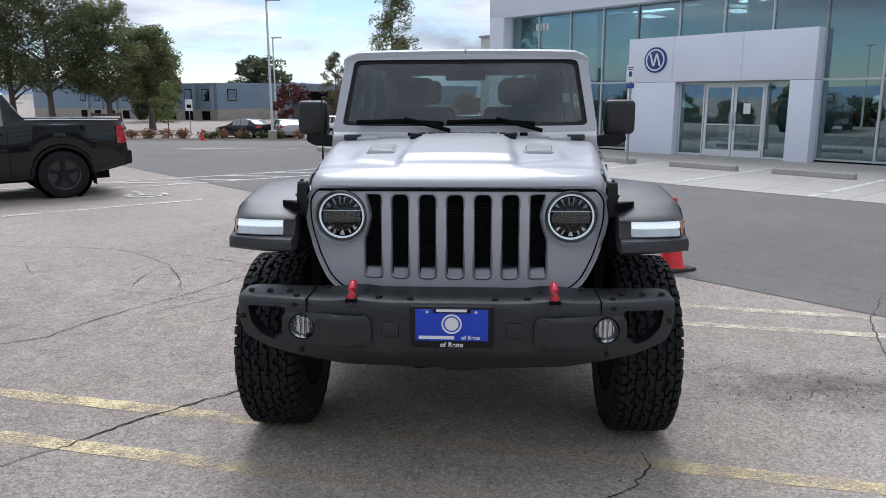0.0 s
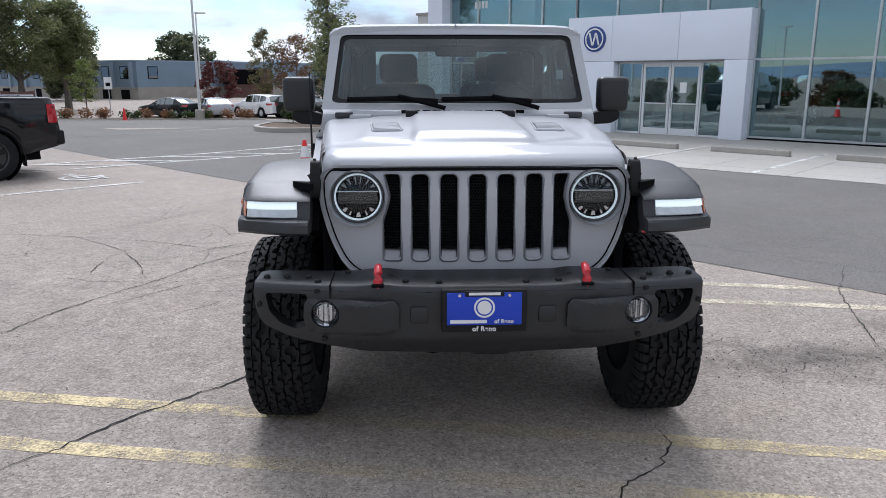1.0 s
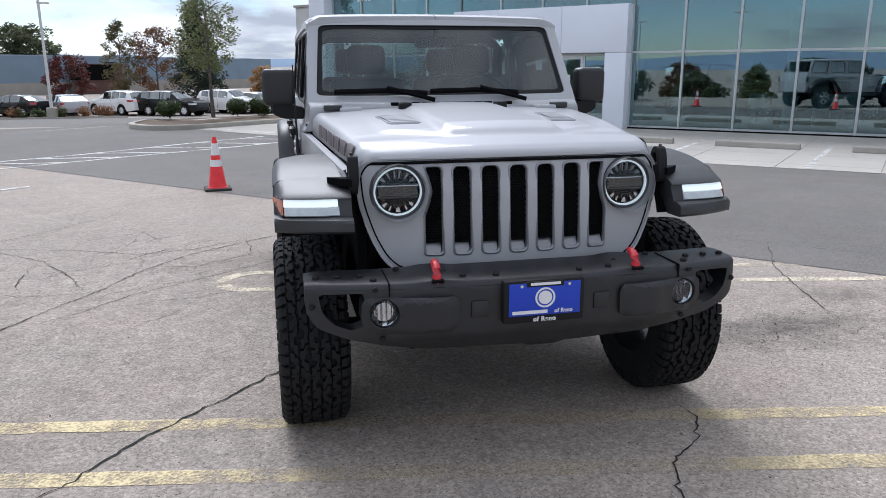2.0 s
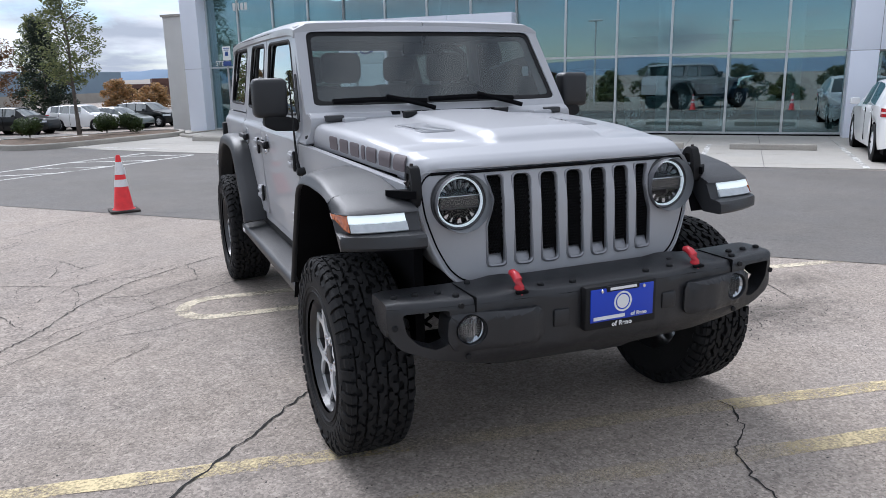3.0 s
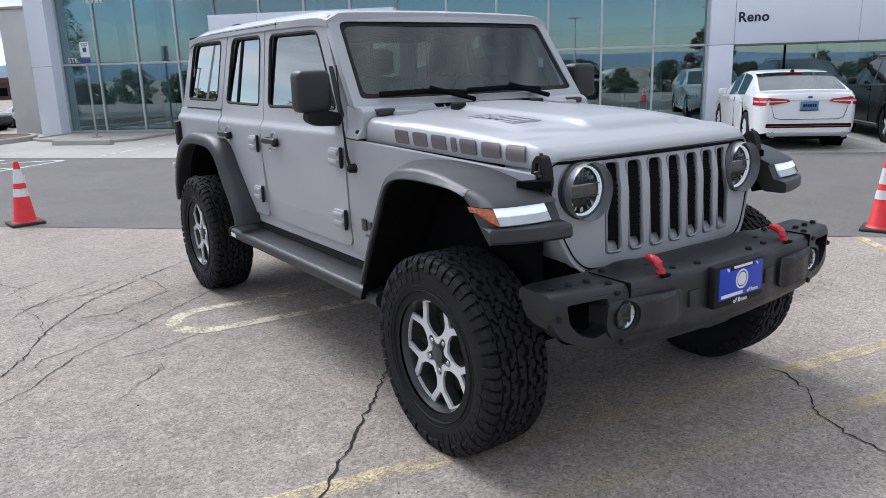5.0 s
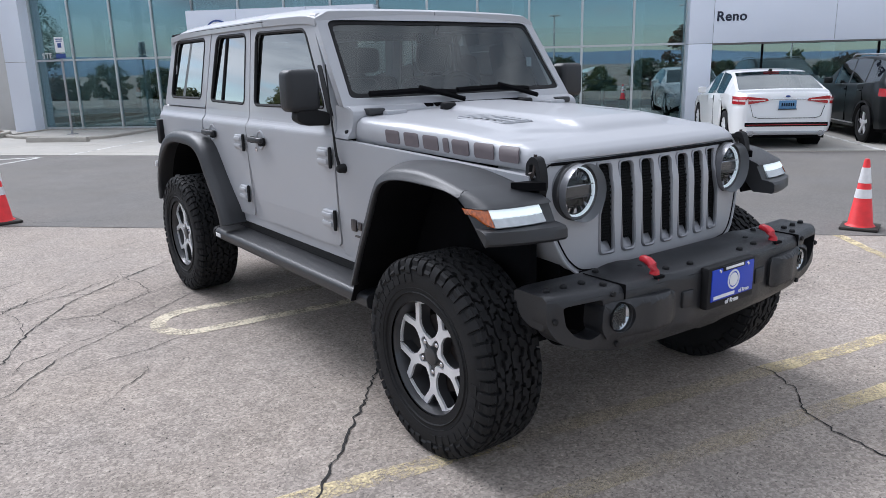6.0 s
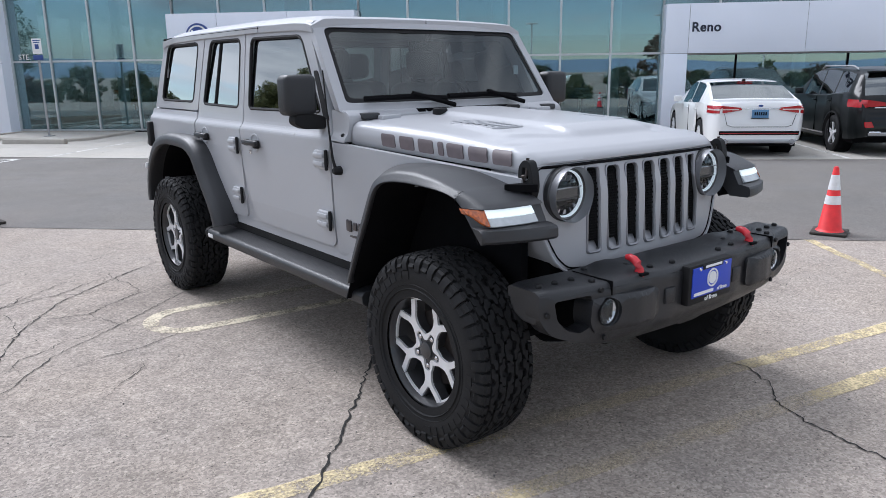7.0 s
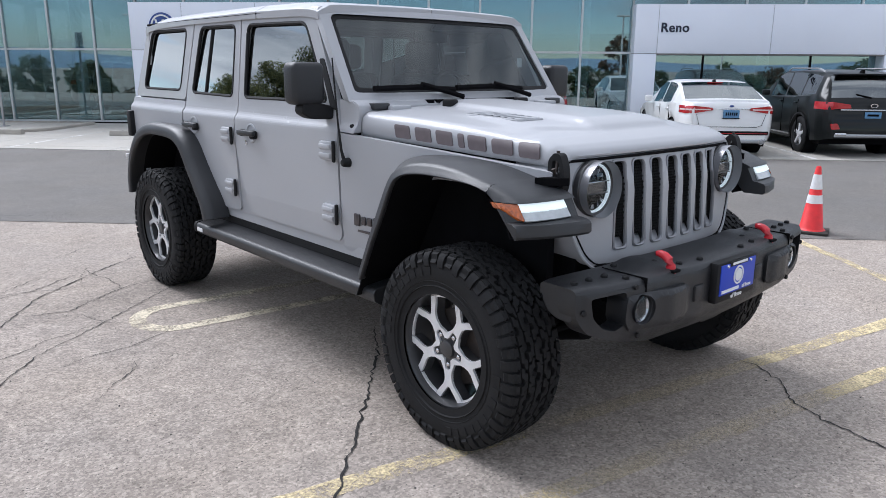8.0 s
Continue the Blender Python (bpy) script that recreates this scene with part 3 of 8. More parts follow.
# driveway, from its near edge to the paving or the far kerb
rows = []
for u in even(-46, -13.6, 18) + [-13.4] + even(-13, 60, 12):
    near = -12.95 - 0.006 * u
    if u < -13.5:
        far = (31.2 + 0.6997 * u) / 0.7145
    else:
        far = lerp([(-13.4, -5.9), (-7, -6.3), (0, -6.75), (4, -6.65), (8, -6.45), (60, -7.5)], u)
    row = []
    for k in range(15):
        x, y = xy(u, near + (far - near) * k / 14)
        z = ground_z(x, y)
        row.append((x, y, z + (0.004 if z > -1e-4 else 0.03)))
    rows.append(row)
structure("road", loft(rows), M["road"], "darker grey asphalt driveway between the car park and the showroom", "road", smooth=60)

# paving slabs of the apron, each with its joint
pavement = structure("pavement", prism([(-13.4, -5.9), (-7, -6.3), (0, -6.75), (4, -6.65), (8, -6.45), (60, -7.5), (60, 0.4), (-13.4, 0.4)], -0.05, 0.0045, "z"), M["joint"], "pale concrete apron with scored joints before the showroom", "pavement")
pavement.matrix_basis = FRONT


def far_edge(u):
    return lerp([(-13.4, -5.9), (-7, -6.3), (0, -6.75), (4, -6.65), (8, -6.45), (60, -7.5)], u)


for i in range(24):
    u0, u1 = -13.4 + i * 1.5, -13.4 + (i + 1) * 1.5 - 0.012
    edge0, edge1 = far_edge(u0), far_edge(u1)
    for j in range(5):
        lo0, lo1 = (max(edge0, -1.5 * (j + 1)), max(edge1, -1.5 * (j + 1)))
        hi = -1.5 * j - 0.012
        if lo0 > hi - 0.1 or lo1 > hi - 0.1:
            continue
        bm = prism([(u0, lo0), (u1, lo1), (u1, hi), (u0, hi)], 0.0, 0.014, "z")
        part("slab", bm, M["concrete"], pavement, smooth=0)
part("slab", prism([(22.6, far_edge(22.6)), (60, far_edge(60)), (60, -0.01), (22.6, -0.01)], 0.0, 0.014, "z"), M["concrete"], pavement, smooth=0)


def stripe(points, width, material, name, label, z=0.006, wear=0.0, seed=1):
    """A painted line along points, its edge a little ragged."""
    rnd = random.Random(seed)
    pts = [Vector(p) for p in points]
    fine = []
    for a, b in zip(pts, pts[1:]):
        n = max(2, int((b - a).length / 0.12))
        fine += [a.lerp(b, k / n) for k in range(n)]
    fine.append(pts[-1])
    rows = []
    for i, p in enumerate(fine):
        d = (fine[min(i + 1, len(fine) - 1)] - fine[max(i - 1, 0)]).normalized()
        s = Vector((-d.y, d.x))
        a, b = p + s * (width / 2 * (1 + rnd.uniform(-wear, wear))), p - s * (width / 2 * (1 + rnd.uniform(-wear, wear)))
        rows.append([(a.x, a.y, ground_z(a.x, a.y) + z), (b.x, b.y, ground_z(b.x, b.y) + z)])
    bm = loft(rows)
    for f in bm.faces:
        if f.normal.z < 0:
            f.normal_flip()
    return tagged(part(name, bm, material, smooth=0, normals=False), label, "road marking", group=label, kind="structure")


YL = "faded yellow bay line painted on asphalt"
stripe([(-14, 2.13), (9, -1.895)], 0.105, M["yellow"], "bay_line", YL, 0.003, 0.12, 1)
stripe([(-14, 1.64), (9, -2.318)], 0.105, M["yellow"], "bay_line", YL, 0.003, 0.12, 2)
bend = [(-1.22 + 0.235 * math.cos(radians(a)), 2.285 + 0.235 * math.sin(radians(a))) for a in range(90, 271, 15)]
stripe([(4.3, 1.63), (3.04, 1.83), (1.5, 2.12), (0.0, 2.42)] + bend + [(0.0, 1.955), (1.49, 1.645), (2.83, 1.41), (4.3, 1.15)], 0.10, M["paleline"], "bay_line", YL, 0.003, 0.12, 3)
stripe([(3.9, 1.80), (5.5, 0.42), (6.6, -0.60)], 0.09, M["yellow"], "bay_line", YL, 0.003, 0.15, 4)
stripe([(4.45, 1.20), (3.50, -0.05), (2.95, -0.78)], 0.09, M["yellow"], "bay_line", YL, 0.003, 0.2, 5)
WL = "worn white line painted on asphalt"
stripe([(-11.0, 2.3), (-6.6, 6.05), (-4.48, 7.85)], 0.10, M["whiteline"], "white_line", WL, 0.007, 0.12, 6)
lower = [(-11.2, 5.6), (-6.65, 9.2), (-3.9, 11.35), (-1.9, 12.85), (-0.5, 14.1)]
upper = [(-11.8, 6.5), (-7.5, 9.95), (-6.7, 10.55), (-4.8, 12.0), (-3.1, 13.75), (-1.5, 15.2)]
stripe(lower, 0.11, M["whiteline"], "white_line", WL, 0.009, 0.10, 7)
stripe(upper, 0.11, M["whiteline"], "white_line", WL, 0.009, 0.10, 8)
for k in range(9):
    x = -8.9 + k * 0.86
    a = Vector((x, lerp(upper, x) - 0.05))
    b = Vector((x + 1.5, lerp(lower, x + 1.5) + 0.05))
    stripe([a, b], 0.10, M["whiteline"], "white_line", WL, 0.0085, 0.12, 20 + k)
# wheelchair mark: a worn white figure in strokes
mark = thing("painted_bay_symbol", pose(-5.72, 8.45, 0.007, 0, 0, 40), "worn white wheelchair bay symbol painted on asphalt", "road marking")
bm = bmesh.new()
for r0, r1 in ((0.26, 0.34),):
    loft([[(r0 * math.cos(radians(a)), -0.12 + r0 * math.sin(radians(a)), 0.003), (r1 * math.cos(radians(a)), -0.12 + r1 * math.sin(radians(a)), 0.003)] for a in range(120, 395, 12)], bm=bm)
part("wheel_stroke", bm, M["whiteline"], mark, smooth=0)
part("body_stroke", prism([(-0.09, -0.12), (-0.02, -0.12), (0.02, 0.30), (-0.09, 0.30)], 0.001, 0.003, "z"), M["whiteline"], mark, smooth=0)
part("arm_stroke", prism([(-0.02, 0.06), (0.20, 0.06), (0.20, 0.13), (-0.02, 0.13)], 0.001, 0.003, "z"), M["whiteline"], mark, smooth=0)
part("leg_stroke", prism([(-0.05, -0.12), (0.22, -0.12), (0.34, -0.42), (0.27, -0.45), (0.17, -0.19), (-0.05, -0.19)], 0.001, 0.003, "z"), M["whiteline"], mark, smooth=0)
part("head_dot", lathe([(0.001, 0.075), (0.003, 0.075), (0.003, 0.0)], axis="z", n=16, centre=(-0.04, 0.42, 0)), M["whiteline"], mark, smooth=0)


def crack(points, width, seed):
    """A dark ribbon laid on the asphalt for the shade down a crooked gap, with short side branches."""
    rnd = random.Random(seed)
    pts = [Vector(p) for p in points]
    fine = []
    for a, b in zip(pts, pts[1:]):
        n = max(2, int((b - a).length / 0.028))
        d = (b - a).normalized()
        s = Vector((-d.y, d.x))
        for k in range(n):
            w = 0.5 - abs(k / n - 0.5)
            fine.append(a.lerp(b, k / n) + s * (rnd.gauss(0, 0.006) + 0.05 * w * noise.noise((k * 0.09 + seed * 7.1, seed * 3.3, 0.0))))
    fine.append(pts[-1])
    bm = bmesh.new()
    rows = []
    for i, p in enumerate(fine):
        d = (fine[min(i + 1, len(fine) - 1)] - fine[max(i - 1, 0)])
        d = d.normalized() if d.length > 1e-6 else Vector((1, 0))
        s = Vector((-d.y, d.x))
        end = min(1.0, 0.25 + min(i, len(fine) - 1 - i) * 0.08)
        w = width * end * max(0.25, 0.8 + 0.7 * noise.noise((i * 0.13, seed * 1.7, 3.0)) + rnd.uniform(-0.30, 0.30))
        rows.append([(p.x + s.x * w / 2, p.y + s.y * w / 2, 0.0045), (p.x - s.x * w / 2, p.y - s.y * w / 2, 0.0045)])
    loft(rows, bm=bm)
    for f in bm.faces:
        if f.normal.z < 0:
            f.normal_flip()
    return tagged(part("crack", bm, M["crack"], smooth=0, normals=False), "dark crooked crack in the worn asphalt", "crack", group="cracks in the asphalt", kind="structure")


for k, (w, pts) in enumerate((
        (0.016, [(-4.4, -2.6), (-3.1, -1.6), (-2.0, -0.68), (-1.81, -0.47), (-1.64, -0.21), (-1.5, -0.06), (-1.21, 0.25), (-0.94, 0.55), (-0.6, 0.95), (-0.3, 1.4)]),
        (0.011, [(0.84, -0.20), (0.88, -0.50), (0.77, -0.69), (0.58, -0.83), (0.49, -1.04), (0.44, -1.28), (0.34, -1.75)]),
        (0.012, [(-3.4, 0.75), (-3.07, 0.92), (-2.86, 1.06), (-2.80, 1.33), (-2.58, 1.82), (-2.3, 2.30), (-2.18, 2.66), (-1.84, 3.22), (-1.34, 3.68), (-0.9, 4.0)]),
        (0.010, [(-5.6, 4.05), (-4.26, 4.02), (-3.69, 3.89), (-2.85, 3.66), (-2.22, 3.33), (-1.8, 3.45), (-1.40, 3.74)]),
        (0.009, [(-3.69, 3.89), (-2.97, 3.25), (-2.58, 2.61), (-2.45, 2.3)]),
        (0.009, [(-3.76, 4.03), (-3.34, 4.54), (-3.05, 5.02), (-2.7, 5.6)]),
        (0.008, [(-2.22, 3.32), (-2.15, 2.94), (-2.18, 2.68)]),
        (0.008, [(-2.15, 2.94), (-1.72, 2.81), (-1.38, 3.08), (-1.1, 3.2)]),
        (0.009, [(-3.4, 5.4), (-3.0, 5.78), (-2.58, 6.32), (-2.13, 6.87)]),
        (0.010, [(3.36, 2.50), (2.92, 1.80), (2.75, 1.33), (2.58, 0.85), (2.5, 0.55)]),
        (0.007, [(1.20, 0.63), (1.49, 0.71), (1.80, 0.88)]),
        (0.008, [(-2.55, 1.55), (-2.31, 1.78), (-2.06, 2.11), (-1.76, 2.33), (-1.19, 2.8), (-0.9, 3.0)]),
        (0.006, [(-2.86, 1.04), (-2.5, 1.2), (-2.3, 1.1)]), (0.006, [(-1.72, 2.81), (-1.62, 2.45), (-1.5, 2.3)]),
        (0.007, [(-6.3, 1.4), (-5.2, 1.9), (-4.4, 1.75), (-3.9, 2.1)]), (0.006, [(-2.0, 1.30), (-1.75, 1.55), (-1.62, 1.75)]),
        (0.007, [(-2.6, 7.45), (-1.6, 6.75), (-0.6, 6.10)]), (0.007, [(1.2, 4.35), (2.2, 3.52), (3.3, 2.62), (4.1, 1.85)]))):
    crack(pts, w * 0.78, k + 1)

# fine hairline cracks that branch off where the asphalt is most worn
rnd = random.Random(77)
for k in range(40):
    x, y = rnd.gauss(-2.9, 0.8), rnd.gauss(3.4, 0.8)
    a = rnd.choice((35, 45, 50, 120, 10)) + rnd.uniform(-25, 25)
    pts = [(x, y)]
    for _ in range(rnd.randint(2, 5)):
        a += rnd.uniform(-32, 32)
        x, y = x + rnd.uniform(0.10, 0.26) * math.cos(radians(a)), y + rnd.uniform(0.10, 0.26) * math.sin(radians(a))
        pts.append((x, y))
    crack(pts, rnd.uniform(0.004, 0.0075), 100 + k)

# loose grit and small stones near the vehicle
bm = bmesh.new()
rnd = random.Random(11)
for _ in range(900):
    x, y = rnd.uniform(-4.2, 3.6), rnd.uniform(-2.6, 5.0)
    if rnd.random() < 0.35:
        x, y = rnd.gauss(2.1, 0.45), rnd.gauss(0.45, 0.25)
    r = rnd.uniform(0.002, 0.0055)
    m = pose(x, y, r * 0.4, rnd.uniform(0, 90), rnd.uniform(0, 90), rnd.uniform(0, 360)) @ Matrix.Diagonal((r, r * rnd.uniform(0.6, 1), r * 0.7, 1))
    bmesh.ops.create_icosphere(bm, subdivisions=1, radius=1, matrix=m)
tagged(part("grit", bm, M["grit"], smooth=0), "loose dark grit scattered over worn asphalt", "gravel", kind="stuff")

def kerbed_island(name, outline, label, top, soil, height=0.14):
    """A kerb ring with soil inside, standing on the ground."""
    bm = bmesh.new()
    inner = []
    k = len(outline)
    cx = sum(p[0] for p in outline) / k
    cy = sum(p[1] for p in outline) / k
    secs = []
    for i in range(k + 1):
        x, y = outline[i % k]
        d = Vector((cx - x, cy - y)).normalized() * 0.17
        z = ground_z(x, y)
        secs.append([(x, y, z - 0.05), (x, y, z + height - 0.02), (x + d.x * 0.12, y + d.y * 0.12, z + height), (x + d.x, y + d.y, z + height), (x + d.x, y + d.y, z)])
        inner.append((x + d.x, y + d.y))
    loft(secs, bm=bm)
    ob = structure(name, bm, top, label, "kerb", smooth=30)
    bm = bmesh.new()
    bm.faces.new([bm.verts.new((x, y, ground_z(x, y) + height - 0.03)) for x, y in inner[:k]])
    part("soil", bm, soil, ob, "dry brown soil and bark", smooth=0)
    return ob


kerbed_island("kerb_island", fillet([(-5.3, 18.7), (-4.4, 17.7), (-3.3, 17.95), (-2.4, 18.7), (-1.4, 19.5), (-0.3, 20.4), (-0.2, 21.8), (-1.5, 23.1), (-4.0, 23.6), (-5.4, 22.2)], 0.7, 5), "curved concrete kerb round a planted island", M["kerb"], M["dirt"])
kerbed_island("kerb_strip", fillet([(-44, 48.2), (-12.6, 46.2), (-10.6, 47.2), (-11.5, 49.0), (-44, 51.2)], 0.8, 4), "long concrete kerb along a planted strip", M["kerb"], M["dirt"])
kerbed_island("kerb_step", [xy(-9.9, -2.2), xy(-9.2, -2.65), xy(-6.9, -3.25), xy(-6.45, -2.7), xy(-6.45, -0.5), xy(-9.9, -0.5)], "low concrete step at the showroom's foot", M["kerb"], M["concrete"], 0.085)


def wheel_stop(u, v, turn=0.0, length=1.6):
    m = FRONT @ pose(u, v, 0.014, 0, 0, turn)
    ob = thing("wheel_stop", m, "worn grey concrete wheel stop on the apron", "wheel stop", "wheel stops at the showroom")
    part("block", prism(fillet([(-0.085, 0), (0.085, 0), (0.065, 0.10), (0.05, 0.115), (-0.05, 0.115), (-0.065, 0.10)], 0.012), -length / 2, length / 2), M["kerb"], ob, bevel=0.012)
    for x in (-length * 0.32, length * 0.32):
        part("anchor_pin", lathe([(0.112, 0.014), (0.120, 0.012), (0.120, 0.0)], axis="z", n=8, centre=(x, 0, 0)), M["dark"], ob)


for u, v in ((-7.3, -3.6), (-3.6, -3.6), (-1.03, -3.6), (1.33, -3.55), (3.8, -3.55), (6.3, -3.55), (8.68, -1.9), (11.03, -1.9), (13.4, -1.9)):
    wheel_stop(u, v)
for k in range(9):
    u = -5.05 + k * 2.53
    a, b = xy(u, -2.6), xy(u, far_edge(u) + 0.05)
    stripe([a, b], 0.10, M["whiteline"], "white_line", WL, 0.0185, 0.06, 40 + k)
stripe([xy(-12, -5.45), xy(-7, -5.86)], 0.09, M["whiteline"], "white_line", WL, 0.0185, 0.06, 60)

# ---- dealership ----
shop = thing("showroom_building", FRONT, "white panel and glass car showroom with a flat roof", "building", kind="structure")
TOP, ROOF_TOP = 4.20, 5.6
part("corner_pier", rbox(-10.90, -10.25, -0.44, 1.4, 0, TOP, 0.012), M["panel"], shop, "white clad corner pier")
part("pier_joint", boxes((-10.902, -10.248, -0.443, -0.4, 1.965, 1.975)), M["joint"], shop)
part("fascia", rbox(-10.90, 30, -0.44, 1.4, TOP, ROOF_TOP, 0.012), M["panel"], shop, "deep white fascia")
part("soffit", boxes((-10.25, 30, -0.44, 0.02, TOP - 0.03, TOP)), M["panel"], shop)
part("side_wall", boxes((-10.88, -10.6, 1.4, 14, 0, ROOF_TOP)), M["panel"], shop)
part("side_lining", boxes((-10.59, -10.56, 1.41, 10.98, 0.04, TOP + 0.69)), M["inside"], shop)
for k in range(4):
    part("wall_panel", rbox(-10.56, -10.53, 1.6 + k * 2.4, 3.4 + k * 2.4, 0.5, 3.4, 0.01), M["white"], shop)
part("roof", boxes((-10.6, 30, 1.4, 14, ROOF_TOP - 0.3, ROOF_TOP - 0.1)), M["stucco"], shop)
part("plinth", boxes((-10.25, 7.87, -0.03, 0.08, 0.0, 0.055)), M["dark"], shop)

# entrance surround, standing a little proud
PV = -0.42
port = part("entrance_portal", rbox(-5.287, -3.760, PV, 0, 0, 1.977, 0.008), M["panel"], shop, "white panelled entrance surround")
part("portal_pier", rbox(-0.654, -0.076, PV, 0, 0, 1.977, 0.008), M["panel"], port)
for a, b in ((-5.287, -3.868), (-3.858, -1.907), (-1.897, -0.076)):
    part("portal_panel", rbox(a, b, PV, 0, 1.987, 3.190, 0.006), M["panel"], port)
part("portal_core", boxes((-5.277, -0.086, PV + 0.02, -0.01, 1.950, 3.170)), M["joint"], port)
part("door_head", rbox(-3.760, -0.654, PV + 0.22, PV + 0.34, 1.912, 1.977, 0.004), M["frame"], port)


def leaf(u0, u1, name, z1=1.912, handle=0):
    v = PV + 0.26
    d = part(name, boxes((u0, u0 + 0.065, v, v + 0.05, 0.02, z1), (u1 - 0.065, u1, v, v + 0.05, 0.02, z1), (u0 + 0.065, u1 - 0.065, v, v + 0.05, z1 - 0.09, z1),
                         (u0 + 0.065, u1 - 0.065, v, v + 0.05, 0.02, 0.20)), M["whiteframe"], port, "white-framed glass door", bevel=0.003)
    part("door_glass", boxes((u0 + 0.065, u1 - 0.065, v + 0.02, v + 0.028, 0.20, z1 - 0.09)), M["shopglass"], d)
    part("push_bar", tube([(u0 + 0.05, v - 0.04, 0.86), (u1 - 0.05, v - 0.04, 0.86)], 0.016, 6), M["whiteframe"], d)
    if handle:
        part("pull_handle", tube([(handle, v, 0.72), (handle, v - 0.06, 0.74), (handle, v - 0.06, 1.16), (handle, v, 1.18)], 0.014, 8), M["chrome"], d)


leaf(-2.976, -2.181, "entrance_door", handle=-2.238)
leaf(-2.160, -1.355, "entrance_door", handle=-2.103)
for u0, u1 in ((-3.739, -2.996), (-1.335, -0.674)):
    part("side_light", boxes((u0, u1, PV + 0.28, PV + 0.288, 0.06, 1.912)), M["shopglass"], port)
    part("side_frame", boxes((u0, u0 + 0.035, PV + 0.25, PV + 0.31, 0.02, 1.912), (u1 - 0.035, u1, PV + 0.25, PV + 0.31, 0.02, 1.912), (u0 + 0.035, u1 - 0.035, PV + 0.25, PV + 0.31, 0.02, 0.07)), M["whiteframe"], port)
part("notice", boxes((-1.902, -1.716, PV + 0.27, PV + 0.278, 1.146, 1.415)), M["white"], port, "white paper notice on the glass")
part("lobby_wall", boxes((-3.760, -0.654, 3.0, 3.1, 0.035, 3.0)), M["inside"], port)
# round badge over the door, as a plain ring and disc
badge = part("round_sign", lathe([(PV, 0.345), (PV - 0.05, 0.345), (PV - 0.055, 0.335), (PV - 0.055, 0.0)], axis="y", n=40, centre=(-4.389, 0, 2.586)), M["signblue"], shop, "round blue sign with a white ring")
part("ring", lathe([(PV - 0.052, 0.295), (PV - 0.064, 0.293), (PV - 0.064, 0.255), (PV - 0.052, 0.253)], axis="y", n=40, centre=(-4.389, 0, 2.586), close=True), M["white"], badge)
for u, lean in ((-0.105, 0.05), (0.0, -0.045), (0.105, 0.05)):
    part("bar", prism([(-4.389 + u - 0.026 - lean, 2.756), (-4.389 + u + 0.026 - lean, 2.756), (-4.389 + u + 0.026 + lean, 2.416), (-4.389 + u - 0.026 + lean, 2.416)], PV - 0.064, PV - 0.05, "y"), M["white"], badge)

# sign portal on the other side
SV = -0.45
sp = part("sign_portal", rbox(7.87, 8.44, SV, 0, 0, 1.955, 0.008), M["panel"], shop, "white panelled sign surround")
part("portal_pier", rbox(14.05, 14.65, SV, 0, 0, 1.955, 0.008), M["panel"], sp)
for a, b in ((7.87, 8.44), (8.45, 11.24), (11.25, 14.04), (14.05, 14.65)):
    part("portal_panel", rbox(a, b, SV, 0, 1.965, 3.16, 0.006), M["panel"], sp)
part("portal_core", boxes((7.88, 14.64, SV + 0.02, -0.01, 1.93, 3.14)), M["joint"], sp)
words("Reno", 0.315, pose(8.50, SV - 0.002, 2.49, 90), M["lettering"], sp, depth=0.012, align="LEFT", spacing=1.08, bold=0.008)
for a, b in ((8.46, 9.70), (9.74, 12.40), (12.44, 14.03)):
    part("pane", boxes((a, b, -0.05, -0.04, 0.06, 1.93)), M["shopglass"], sp)
for u in (9.72, 12.42):
    part("mullion", boxes((u - 0.02, u + 0.02, -0.08, 0.02, 0.0, 1.93)), M["dark"], sp)

# glazing
def glaze(us, z0, z1, transom=None, v=0.0):
    for a, b in zip(us, us[1:]):
        if transom:
            part("pane", boxes((a + 0.028, b - 0.028, v, v + 0.012, z0 + 0.05, transom - 0.028)), M["shopglass"], shop, smooth=0)
            part("pane", boxes((a + 0.028, b - 0.028, v, v + 0.012, transom + 0.028, z1)), M["shopglass"], shop, smooth=0)
            part("transom", boxes((a + 0.028, b - 0.028, v - 0.03, v + 0.07, transom - 0.026, transom + 0.026)), M["frame"], shop, smooth=0)
            part("sill_rail", boxes((a + 0.028, b - 0.028, v - 0.03, v + 0.07, z0, z0 + 0.05)), M["frame"], shop, smooth=0)
        else:
            part("pane", boxes((a + 0.028, b - 0.028, v, v + 0.012, z0, z1)), M["shopglass"], shop, smooth=0)
    for u in us:
        part("mullion", boxes((u - 0.027, u + 0.027, v - 0.045, v + 0.10, z0, z1)), M["frame"], shop, smooth=0)


glaze([-10.22, -9.03, -7.75, -6.50, -5.29], 0.05, TOP - 0.03, 2.0)
glaze([-5.29, -3.95, -2.65, -1.35, -0.06], 3.19, TOP - 0.03)
glaze([-0.06, 1.27, 2.60, 3.94, 5.29, 6.58, 7.87], 0.05, TOP - 0.03, 1.985)
glaze([7.87, 9.25, 10.70, 12.15, 13.55, 15.0, 16.4], 3.16, TOP - 0.03)
glaze([14.65, 16.1, 17.5, 19.0, 20.5, 22.0], 0.05, 3.16, 1.985)
for a, b in ((-9.19, -8.63),):
    for k in range(4):
        part("number_bar", boxes((a + k * 0.145, a + k * 0.145 + 0.095, -0.012, -0.004, 3.70, 3.92)), M["white"], shop)
words("STE.", 0.21, pose(-10.02, -0.008, 2.06, 90), M["white"], shop, depth=0.002, align="LEFT")

